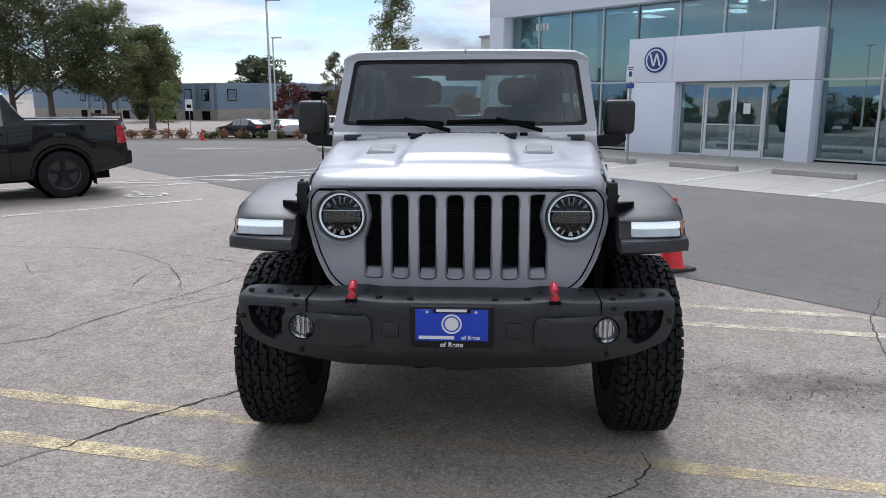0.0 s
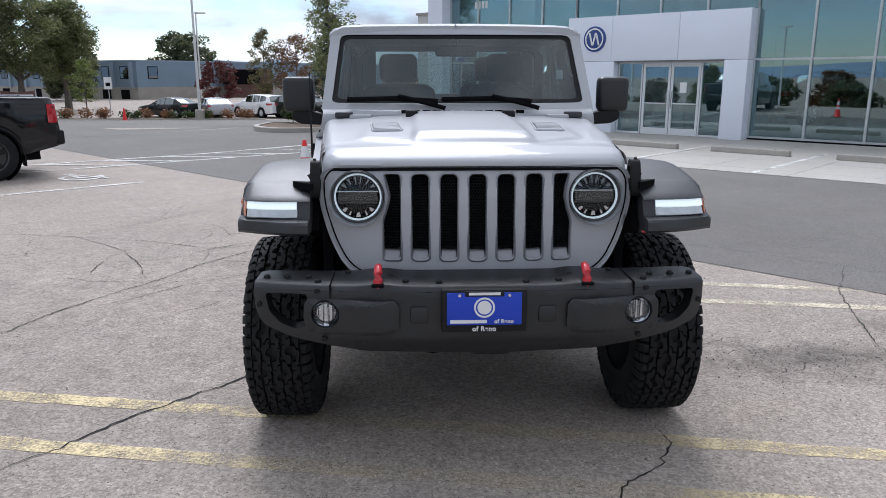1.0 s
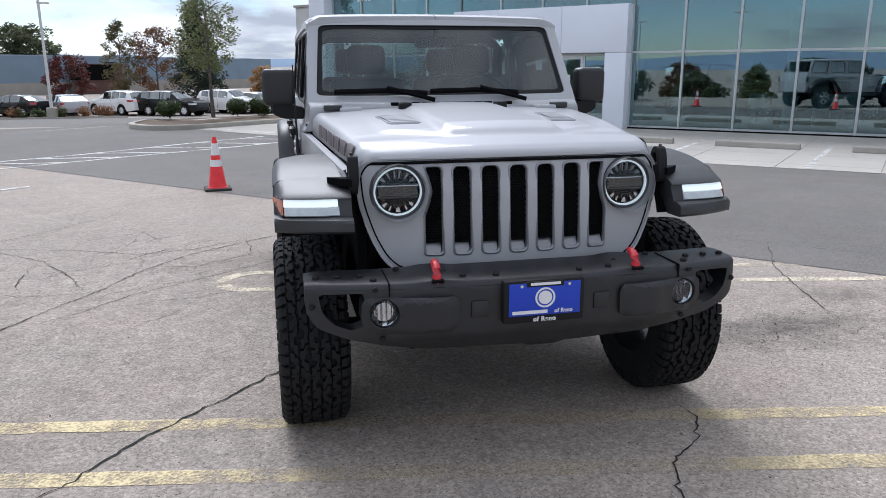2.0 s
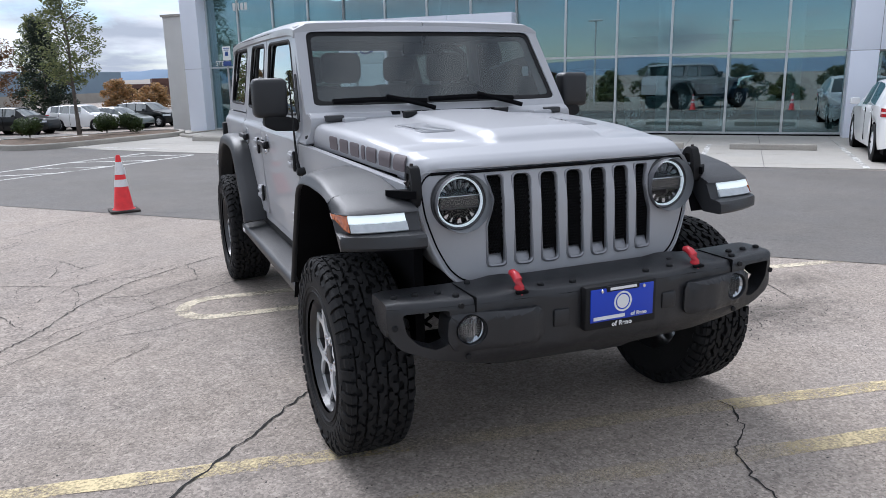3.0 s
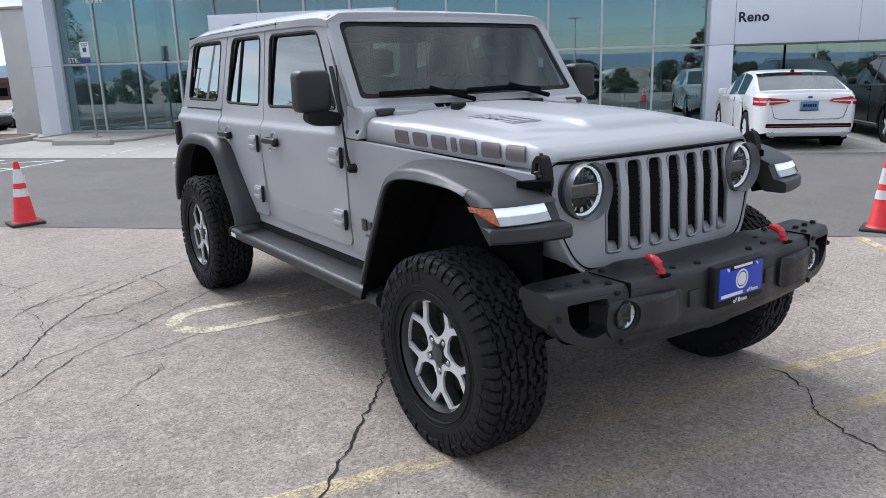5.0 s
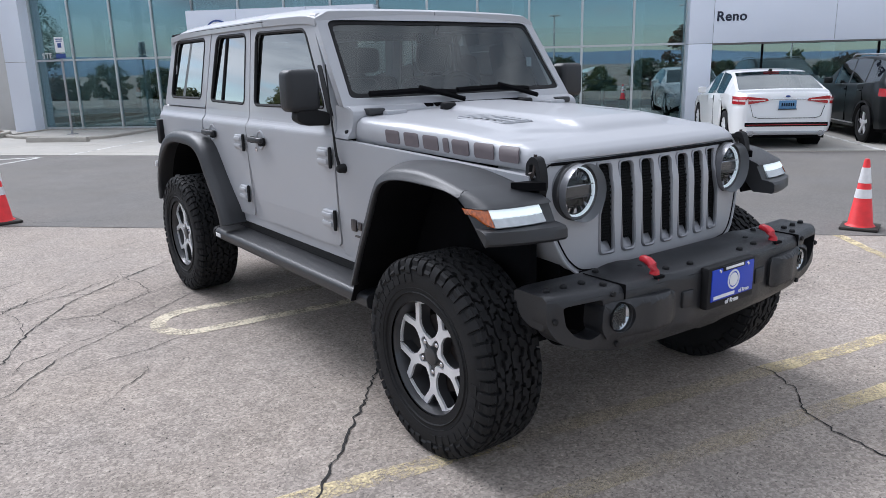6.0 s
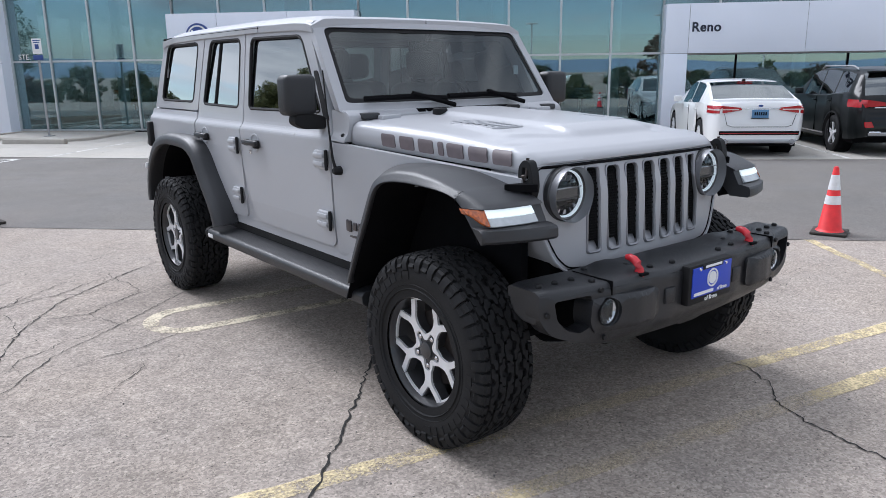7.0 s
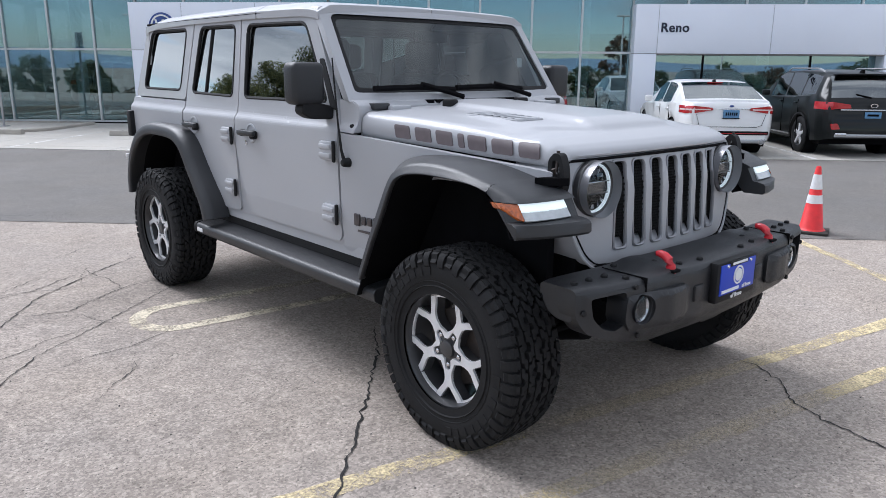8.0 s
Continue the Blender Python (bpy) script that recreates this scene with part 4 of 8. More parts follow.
# inside the showroom
part("showroom_floor", boxes((-10.55, 30, 0.1, 10.95, -0.04, 0.035)), M["inside_floor"], shop)
back = part("back_wall", boxes((-10.58, 30, 11.0, 11.2, 0, TOP + 0.8)), M["inside"], shop)
part("gallery", boxes((2, 30, 6.5, 11, 2.75, 3.05)), M["inside"], shop)
part("showroom_ceiling", boxes((-10.55, 30, 1.42, 10.98, TOP + 0.7, TOP + 0.75)), M["inside"], shop)
for u in (-8.2, -3.0, 3.55, 6.9, 12.0):
    part("column", lathe([(0.03, 0.17), (TOP + 0.7, 0.17)], axis="z", n=16, centre=(u, 2.2, 0)), M["white"], shop)
for u in (-9.5, -7.7, -6.0):
    part("partition", boxes((u, u + 0.08, 4.5, 8.0, 0.03, 2.6)), M["white"], shop)
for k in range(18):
    part("ceiling_lamp", boxes((-9.5 + (k // 2) * 4.2, -7.9 + (k // 2) * 4.2, 2.2 + 3.6 * (k % 2), 2.5 + 3.6 * (k % 2), TOP + 0.5, TOP + 0.54)), M["shoplamp"], shop, "lit ceiling lamp bar brightening the showroom")

# six more lamps, added only to brighten the hall's dark left end
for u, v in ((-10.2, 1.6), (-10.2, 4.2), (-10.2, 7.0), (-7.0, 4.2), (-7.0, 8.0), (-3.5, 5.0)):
    part("ceiling_lamp", boxes((u, u + 0.6, v, v + 1.2, TOP + 0.5, TOP + 0.54)), M["hallfill"], shop, "lit ceiling lamp bar brightening the showroom")


def desk(u, v):
    d = thing("desk", FRONT @ pose(u, v, 0.035), "white sales desk with a screen inside the showroom", "desk", "sales desks")
    part("desktop", boxes((-0.6, 0.6, -0.35, 0.35, 0.71, 0.75)), M["white"], d)
    for x in (-0.56, 0.52):
        part("panel_leg", boxes((x, x + 0.04, -0.33, 0.33, 0, 0.71)), M["white"], d)
    part("screen", boxes((-0.25, 0.25, -0.02, 0.01, 0.85, 1.18)), M["dark"], d)
    part("screen_foot", boxes((-0.08, 0.08, -0.06, 0.06, 0.75, 0.85)), M["dark"], d)


def chair(u, v, turn):
    c = thing("chair", FRONT @ pose(u, v, 0.035, 0, 0, turn), "light metal-legged visitor chair inside the showroom", "chair", "showroom chairs")
    part("seat", rbox(-0.22, 0.22, -0.22, 0.22, 0.43, 0.47, 0.01), M["inside"], c)
    part("backrest", rbox(-0.22, 0.22, 0.19, 0.23, 0.52, 0.86, 0.01), M["inside"], c)
    for x in (-0.2, 0.2):
        for y in (-0.2, 0.21):
            part("leg", tube([(x, y, 0), (x, y, 0.44 if y < 0 else 0.86)], 0.012, 6), M["chrome"], c)


for u, v in ((3.0, 3.4), (4.6, 3.2), (6.6, 3.5)):
    desk(u, v)
    chair(u - 0.3, v - 0.75, 180)
    chair(u + 0.35, v - 0.8, 165)

# lower wing beyond the corner, stuccoed
wing = thing("side_building", FRONT, "pale stuccoed lower wing with a metal door", "building", kind="structure")
part("wall", rbox(-13.80, -10.91, 2.0, 14, -0.6, 3.85, 0.02), M["stucco"], wing)
part("door", boxes((-11.95, -11.05, 1.94, 2.01, 0, 2.0)), M["frame"], wing, "grey metal service door")
part("roof_parapet", boxes((-13.85, -10.91, 1.95, 14, 3.85, 3.93)), M["kerb"], wing)
bol = thing("bollard", FRONT @ pose(-11.95, 1.0, 0.0), "grey steel bollard by the wing", "bollard")
part("post", lathe([(0, 0.075), (1.05, 0.075), (1.10, 0.05), (1.115, 0.0)], axis="z", n=16), M["shock"], bol)

# bay sign on its pole before the glass
def sign_pole(m, label, d=0.0):
    s = thing("parking_sign", m, label, "sign")
    part("pole", boxes((-0.025, 0.025, -0.015, 0.015, 0, 2.46 + d)), M["shock"], s)
    pl = part("sign_plate", rbox(-0.125, 0.125, -0.022, -0.017, 2.10 + d, 2.48 + d, 0.002), M["white"], s, "white reserved parking sign plate")
    part("symbol", rbox(-0.05, 0.05, -0.026, -0.021, 2.22 + d, 2.34 + d, 0.001), M["signblue"], pl)
    part("text_bar", boxes((-0.10, 0.10, -0.024, -0.0215, 2.42 + d, 2.445 + d)), M["signblue"], pl)
    part("text_bar", boxes((-0.08, 0.08, -0.024, -0.0215, 2.37 + d, 2.395 + d)), M["signblue"], pl)
    part("lower_plate", rbox(-0.13, 0.13, -0.023, -0.017, 1.95 + d, 2.07 + d, 0.002), M["signblue"], s, "small blue plate")
    part("plate_foot", boxes((-0.10, 0.10, -0.10, 0.10, 0, 0.02)), M["shock"], s)


sign_pole(FRONT @ pose(-8.05, -1.95, 0.055, 0, 0, 5), "blue and white reserved bay sign on a grey pole")
sign_pole(FRONT @ pose(-2.90, -3.78, 0.014, 0, 0, -8), "blue and white reserved bay sign by the entrance", -0.18)


# ---- the silver off-road vehicle ----
# its own axes: x across, y from front axle to the rear, z up
SIDE_X = [(0.55, 0.792), (0.66, 0.812), (0.80, 0.825), (1.00, 0.831), (1.12, 0.8335), (1.22, 0.834), (1.240, 0.8335), (1.250, 0.832), (1.258, 0.829), (1.266, 0.8235), (1.274, 0.8165), (1.282, 0.811), (1.292, 0.8065), (1.31, 0.803), (1.33, 0.800), (1.85, 0.748)]


def skin(outer, holes=(), depth=0.035, off=0.0, grain=0.045, bow=True):
    """A body panel in the vehicle's side, given as (y, z) outlines, following the side's curve; for the +x side."""
    bm = plate(outer, holes, grain)
    for zc, _ in SIDE_X[1:-1]:
        bmesh.ops.bisect_plane(bm, geom=[*bm.verts, *bm.edges, *bm.faces], plane_co=(0, 0, zc), plane_no=(0, 0, 1))
    for v in bm.verts:
        y, z = v.co.x, v.co.z
        nose = 0.0 if y > 0.95 else (0.95 - y) * 0.10
        v.co = Vector((lerp(SIDE_X, z) + off - nose, y, z))
    bmesh.ops.dissolve_limit(bm, angle_limit=radians(0.3), verts=bm.verts, edges=bm.edges)
    return thicken(bm, (-depth, 0, 0))


def sweep_yz(path, section, bm=None):
    """Sweeps (x, out) section points along a (y, z) path; out is measured away from the wheel."""
    bm = bm or bmesh.new()
    rows = []
    for i, (y, z) in enumerate(path):
        a, b = path[max(i - 1, 0)], path[min(i + 1, len(path) - 1)]
        ty, tz = b[0] - a[0], b[1] - a[1]
        l = math.hypot(ty, tz)
        ny, nz = tz / l, -ty / l
        rows.append([(x, y + ny * o, z + nz * o) for x, o in (section(i / (len(path) - 1)) if callable(section) else section)])
    return loft(rows, close=True, bm=bm)


JEEP = pose(0.005, 0, 0, 0, 0, 0.7)
jeep = thing("off_road_vehicle", JEEP, "silver four-door off-road vehicle with black flares and red tow hooks", "car")

# -- hood --
HOOD_W = [(-0.42, 0.630), (-0.36, 0.655), (0.0, 0.690), (0.40, 0.728), (0.80, 0.768)]
HOOD_C = [(-0.42, 1.230), (-0.408, 1.248), (-0.37, 1.270), (-0.28, 1.302), (-0.1, 1.332), (0.2, 1.358), (0.5, 1.375), (0.82, 1.388)]
HOOD_SIDE = [(-0.42, 1.176), (-0.31, 1.184), (0.0, 1.194), (0.33, 1.210), (0.71, 1.226), (0.92, 1.242)]


def hood_z(x, y):
    w, c, s = lerp(HOOD_W, y), lerp(HOOD_C, y), lerp(HOOD_SIDE, y)
    ax = abs(x)
    crown = smoothstep(-0.42, -0.10, y)
    base = c - (0.008 + 0.022 * crown) * (ax / w) ** 2 - 0.016 * crown
    # low terrace round the vents, its front edge swept back to a point
    front = -0.255 + 0.62 * max(0.0, ax - 0.24)
    base += 0.011 * smoothstep(front, front + 0.045, y) * (1 - smoothstep(0.10, 0.55, y)) * (1 - smoothstep(0.47, 0.535, ax))
    # raised middle: a flat top with a steep front
    rise = max(0.0, 1.353 + 0.043 * (y + 0.12) - 0.006 * (ax / 0.25) ** 2 - base)
    ramp = max(0.0, min(1.0, (y + 0.275) / 0.145))
    ramp = 0.65 * ramp + 0.35 * ramp * ramp * (3 - 2 * ramp)
    base += rise * ramp * (1 - smoothstep(0.235, 0.285, ax))
    return base


bm = bmesh.new()
rows = []
for k in range(90):
    y = -0.42 + 1.24 * (k / 89) ** 1.1
    w, s = lerp(HOOD_W, y), lerp(HOOD_SIDE, y)
    row = []
    n = 44
    top_w = w - 0.055
    for i in range(-n, n + 1):
        x = top_w * i / n
        row.append((x, y, hood_z(x, y)))
    ze = hood_z(top_w, y)
    edge = []
    for a in (22, 45, 68, 90):
        edge.append((top_w + 0.055 * math.sin(radians(a)), y, ze - min(0.055, (ze - s) * 0.7) * (1 - math.cos(radians(a)))))
    edge.append((w + 0.004, y, s))
    left = [(-x, yy, z) for x, yy, z in edge[::-1]]
    row = left + row + edge
    rows.append(row)
# its front edge follows the bowed grille, and the lip rolls under
rows = [[(x, y + (0.17 * x * x + 0.35 * max(0.0, abs(x) - 0.52) ** 1.6) * (1 - smoothstep(-0.42, 0.25, y)), z) for x, y, z in row] for row in rows]
rows.insert(0, [(x * 0.998, y + 0.002, z - 0.007) for x, y, z in rows[0]])
rows.insert(0, [(x * 0.990, y + 0.030, z - 0.010) for x, y, z in rows[0]])
hood = part("hood", loft(rows), M["silver"], jeep, "silver bonnet with a raised middle", smooth=50)
mod = hood.modifiers.new("thick", "SOLIDIFY")
mod.thickness, mod.offset = 0.012, -1
for sx in (-1, 1):
    # air vents let into the bonnet: a bed coloured dark for the shade between slats, a rounded frame, and slats across
    def vent_point(u, v, up):
        x, y = 0.315 + 0.140 * u + 0.025 * v, 0.045 + 0.030 * u + 0.315 * v
        return (sx * x, y, hood_z(x, y) + up)
    vent = part("hood_vent", loft([[vent_point(u / 6, v / 10, 0.0012) for u in range(7)] for v in range(11)]), M["grey_plastic"], jeep, "louvred air vent in the bonnet")
    rim = fillet([(0, 0), (1, 0), (1, 1), (0, 1)], 0.12)
    part("vent_frame", tube([vent_point(u, v, 0.001) for u, v in rim + rim[:1]], 0.0065, 6), M["silver"], vent)
    for k in range(7):
        v = 0.11 + 0.13 * k
        part("slat", loft([[vent_point(0.06 + 0.88 * u / 4, v + d, up) for u in range(5)] for d, up in ((-0.040, 0.0), (-0.036, 0.006), (-0.005, 0.0075), (0.030, 0.004), (0.036, 0.0))]), M["silver"], vent)
    # rubber stop and washer jet near the rear edge
    part("bumper_stop", rbox(sx * 0.27 - 0.035, sx * 0.27 + 0.035, 0.70, 0.755, 1.355, 1.398, 0.010), M["black_plastic"], jeep)
    # hinge cover and bracket at the cowl
    part("hood_hinge", rbox(sx * 0.56 - 0.06, sx * 0.56 + 0.06, 0.76, 0.86, 1.335, 1.372, 0.008), M["silver"], jeep)
    part("frame_bracket", rbox(sx * 0.655 - 0.05, sx * 0.655 + 0.05, 0.80, 0.90, 1.352, 1.385, 0.008), M["grey_plastic"], jeep)
    # side latch: a rubber strap with a loop, its steel hook, and the dark recess in the flare beneath it
    strap = plate(fillet([(-0.345, 1.098), (-0.283, 1.098), (-0.268, 1.165), (-0.272, 1.228), (-0.300, 1.256), (-0.330, 1.250), (-0.348, 1.205), (-0.355, 1.140)], 0.016),
                  [fillet([(-0.330, 1.172), (-0.290, 1.172), (-0.292, 1.226), (-0.322, 1.224)], 0.010)], 0.05)
    for v in strap.verts:
        v.co = Vector((0.700 + 0.10 * max(0.0, 1.16 - v.co.z), v.co.x, v.co.z))
    thicken(strap, (-0.040, 0, 0))
    latch = part("hood_latch", mirror(strap, sx), M["black_plastic"], jeep, "black rubber bonnet latch", bevel=0.006, m=pose(-sx * 0.008, -0.040, -0.012))
    part("hook", mirror(tube([(0.684, -0.308, 1.262), (0.690, -0.308, 1.200), (0.704, -0.308, 1.175), (0.712, -0.308, 1.195)], 0.007, 8), sx), M["brake"], latch)
    part("pivot", mirror(lathe([(0.676, 0.018), (0.712, 0.018), (0.716, 0.014), (0.716, 0.0)], n=16, centre=(0, -0.312, 1.128)), sx), M["dark"], latch)
    part("recess", mirror(prism(fillet([(0.690, -0.375), (0.690, -0.300), (0.785, -0.278), (0.770, -0.300)], 0.006), 1.134, 1.164, "z"), sx), M["dark"], latch)
    # plain slanted blocks of the letters' size along the bonnet's side
    for k in range(7):
        wide = (0.098, 0.098, 0.098, 0.034, 0.098, 0.106, 0.102)[k]
        y1 = 0.580 - (0.0, 0.122, 0.241, 0.360, 0.412, 0.532, 0.658)[k] * 1.095
        y0 = y1 - wide
        b = plate(rrect(y0, y1, 0.0, 0.060, 0.010, 3), (), 0.012)
        for v in b.verts:
            y, h = v.co.x + 0.28 * (v.co.z - 0.030), v.co.z
            w, base = lerp(HOOD_W, y), lerp(HOOD_SIDE, y)
            z = base + 0.019 + h
            ze = hood_z(w - 0.055, y)
            roll = min(1.0, max(0.0, z - (ze - min(0.055, (ze - base) * 0.7))) / 0.055)
            v.co = Vector((w + 0.0035 + 0.004 * (1 - (z - base) / max(0.02, ze - 0.055 - base)) - 0.055 * (1 - math.sqrt(1 - roll * roll)), y, z))
        thicken(b, (-0.004, 0, 0))
        part("letter_block", mirror(b, sx), M["decal"], jeep, smooth=0)

# -- grille --
def grille_y(x, z):
    return -0.452 + 0.17 * x * x + 0.03 * max(0.0, z - 0.80) + 0.22 * max(0.0, z - 1.09) + 0.35 * max(0.0, abs(x) - 0.52) ** 1.6


outline = fillet([(-0.50, 0.765), (-0.560, 0.815), (-0.612, 0.915), (-0.655, 1.06), (-0.660, 1.17), (-0.625, 1.215), (0.625, 1.215), (0.660, 1.17),
                  (0.655, 1.06), (0.612, 0.915), (0.560, 0.815), (0.50, 0.765)], 0.05)


def slot_ring(k, d):
    """The outline of a slot, d inside its edge; the outermost two give way to the lamps."""
    cx = (k - 3) * 0.1185
    x0, x1, z0, z1 = cx - 0.038 + d, cx + 0.038 - d, 0.832 + 1.25 * d, 1.192 - d
    if abs(k - 3) < 3:
        return rrect(x0, x1, z0, z1, 0.022 - d * 0.5, 4)
    if k == 0:
        return [(-x, z) for x, z in slot_ring(6, d)][::-1]
    return fillet([(x0, z0), (x1, z0), (x1, 0.995), (x1 - 0.018, 1.045), (x1 - 0.030, 1.098), (x1 - 0.018, 1.150), (x1 - 0.005, z1), (x0, z1)], [0.018, 0.018, 0.012, 0.012, 0.012, 0.012, 0.012, 0.018])


slots = [slot_ring(k, 0.0) for k in range(7)]
lamps = [[(sx * 0.497 + 0.114 * math.cos(math.tau * k / 40), 1.092 + 0.114 * math.sin(math.tau * k / 40)) for k in range(40)] for sx in (-1, 1)]
bm = plate(outline, slots + lamps, 0.05)
for v in bm.verts:
    v.co.y = grille_y(v.co.x, v.co.z)
thicken(bm, (0, 0.085, 0))
grille = part("grille", bm, M["silver"], jeep, "silver seven-slot front panel", smooth=40, bevel=0.0)
for k in range(7):
    cx = (k - 3) * 0.1185
    ring, rin, rim = slot_ring(k, 0.0), slot_ring(k, 0.0045), slot_ring(k, -0.005)
    bm = bmesh.new()
    secs = []
    for (ox, oz), (ix, iz), (ex, ez) in zip(ring + ring[:1], rin + rin[:1], rim + rim[:1]):
        yo, yi = grille_y(ox, oz), grille_y(ix, iz)
        secs.append([(ex, yo + 0.002, ez), (ex, yo - 0.004, ez), (ox, yo - 0.008, oz), (ix, yo - 0.002, iz), (ix, yi + 0.011, iz), (ox, yo + 0.013, oz)])
    loft(secs, bm=bm)
    trim = part("slot_trim", bm, M["slot"], grille, "satin grey slot surround", smooth=40)
    lin = slot_ring(k, 0.0055)
    part("slot_liner", loft([[(x, grille_y(x, z) + 0.008, z), (x, grille_y(x, z) + 0.066, z)] for x, z in lin + lin[:1]]), M["black_plastic"], trim, smooth=40)
    # honeycomb mesh set back in the slot
    bm = bmesh.new()
    for r in range(26):
        for c in range(6):
            x = cx - 0.0325 + c * 0.0122 + (0.0061 if r % 2 else 0)
            z = 0.884 + r * 0.0118
            if abs(x - cx) > 0.034 - (0.022 if k in (0, 6) and 1.04 < z < 1.15 and (x - cx) * (k - 3) > 0 else 0):
                continue
            hexa = [(x + 0.0071 * math.cos(radians(60 * q + 30)), z + 0.0079 * math.sin(radians(60 * q + 30))) for q in range(6)]
            hin = [(x + 0.0050 * math.cos(radians(60 * q + 30)), z + 0.0056 * math.sin(radians(60 * q + 30))) for q in range(6)]
            yy = grille_y(x, z) + 0.013
            o = [bm.verts.new((a, yy, b)) for a, b in hexa]
            i_ = [bm.verts.new((a, yy - 0.003, b)) for a, b in hin]
            d = [bm.verts.new((a, yy + 0.012, b)) for a, b in hin]
            for q in range(6):
                w = (q + 1) % 6
                bm.faces.new((o[q], o[w], i_[w], i_[q]))
                bm.faces.new((i_[q], i_[w], d[w], d[q]))
    tagged(part("slot_mesh", bm, M["black_plastic"], trim, "black honeycomb mesh", smooth=0), kind="")
    part("shelf", prism([(grille_y(cx, 0.84) + 0.004, 0.838), (grille_y(cx, 0.84) + 0.05, 0.838), (grille_y(cx, 0.84) + 0.036, 0.880), (grille_y(cx, 0.84) + 0.030, 0.880)], cx - 0.031, cx + 0.031), M["slot"], trim, smooth=0)
secs = []
for x, z in outline + outline[:1]:
    y = grille_y(x, z)
    xi, zi = x * 0.955, 0.99 + (z - 0.99) * 0.93
    secs.append([(x * 0.998, y + 0.07, z), (x * 0.985, y + 0.24, z), (xi, y + 0.24, zi), (xi, y + 0.07, zi)])
part("grille_shell", loft(secs, close=True, caps=False), M["silver"], grille, "silver flanks of the front panel", smooth=40)
part("radiator_screen", boxes((-0.43, 0.43, -0.375, -0.36, 0.80, 1.20)), M["dark"], jeep)
# bright line where the bonnet closes on the grille, and the panel's lower lip
bm = bmesh.new()
pts = [(x, grille_y(x, z) - 0.003, z - 0.004) for x, z in outline]
tube(pts + pts[:1], 0.006, 6, bm=bm)
part("grille_edge", bm, M["silver"], jeep)
bm = bmesh.new()
czm = 1.0
pts = [(x * 0.972, grille_y(x * 0.972, czm + (z - czm) * 0.955) - 0.001, czm + (z - czm) * 0.955) for x, z in outline]
tube(pts + pts[:1], 0.0035, 5, bm=bm)
part("grille_seam", bm, M["dark"], jeep)
# dark gap under the bonnet's front lip
part("hood_gap", tube([(x, -0.4175 + 0.17 * x * x + 0.35 * max(0.0, abs(x) - 0.52) ** 1.6, hood_z(x, -0.42) - 0.019) for x in even(-0.60, 0.60, 24)], 0.0065, 6), M["dark"], jeep)
part("lower_lip", rbox(-0.50, 0.50, -0.455, -0.40, 0.748, 0.776, 0.008), M["dark"], jeep)

for sx in (-1, 1):
    cx, cz = sx * 0.497, 1.093
    cy = -0.383
    # the lamp looks straight ahead
    lamp = part("headlight", lathe([(cy + 0.010, 0.113), (cy - 0.012, 0.113), (cy - 0.020, 0.107), (cy - 0.012, 0.100), (cy + 0.04, 0.098), (cy + 0.07, 0.06), (cy + 0.075, 0.0)],
                axis="y", n=40, centre=(cx, 0, cz)), M["rim_dark"], jeep, "round headlight with a lit ring")
    part("recess_ring", lathe([(cy - 0.060, 0.1142), (cy - 0.045, 0.1130), (cy - 0.010, 0.107), (cy + 0.02, 0.105), (cy + 0.03, 0.113)], axis="y", n=40, centre=(cx, 0, cz)), M["slot"], lamp)
    part("halo", lathe([(cy - 0.006, 0.099), (cy - 0.016, 0.0975), (cy - 0.014, 0.0925), (cy - 0.002, 0.0915)], axis="y", n=40, centre=(cx, 0, cz)), M["halo"], lamp, "lit white ring")
    part("reflector", lathe([(cy - 0.004, 0.087), (cy + 0.02, 0.080), (cy + 0.045, 0.05), (cy + 0.05, 0.0)], axis="y", n=32, centre=(cx, 0, cz)), M["lampblock"], lamp, "dark lamp bowl")
    part("projector", prism(fillet([(cx - 0.084, cz - 0.020), (cx + 0.084, cz - 0.020), (cx + 0.078, cz + 0.024), (cx - 0.078, cz + 0.024)], 0.012), cy - 0.014, cy + 0.03, "y"), M["lampblock"], lamp, "dark projector band", bevel=0.004)
    part("divider", rbox(cx - 0.086, cx + 0.086, cy - 0.018, cy + 0.01, cz + 0.022, cz + 0.027, 0.002), M["chrome"], lamp)
    part("lower_edge", rbox(cx - 0.080, cx + 0.080, cy - 0.018, cy + 0.01, cz - 0.025, cz - 0.020, 0.002), M["rim_dark"], lamp)
    for a, r0, w in ((-52, 0.062, 5), (-30, 0.055, 3), (-8, 0.050, 2), (9, 0.050, 2), (33, 0.058, 3), (55, 0.064, 5)):
        part("facet", prism([(cx + r * math.sin(radians(a + d)), cz + r * math.cos(radians(a + d))) for r, d in ((r0, -w * 0.4), (0.083, -w), (0.083, w), (r0 + 0.006, w * 0.5))], cy + 0.004, cy + 0.02, "y"), M["slot"], lamp, smooth=0)
    for a, w in ((134, 5), (154, 3), (180, 7), (206, 3), (226, 5)):
        part("facet", prism([(cx + r * math.sin(radians(a + d)), cz + r * math.cos(radians(a + d))) for r, d in ((0.064, -w * 0.6), (0.085, -w), (0.085, w), (0.068, w * 0.7))], cy - 0.004, cy + 0.02, "y"), M["chrome"], lamp, smooth=0)
    b = bmesh.new()
    lathe([(cy - 0.034, 0.0), (cy - 0.032, 0.04), (cy - 0.026, 0.075), (cy - 0.016, 0.100)], axis="y", n=32, centre=(cx, 0, cz), bm=b)
    lens = part("lens", b, M["clear"], lamp)
    lens.visible_shadow = False

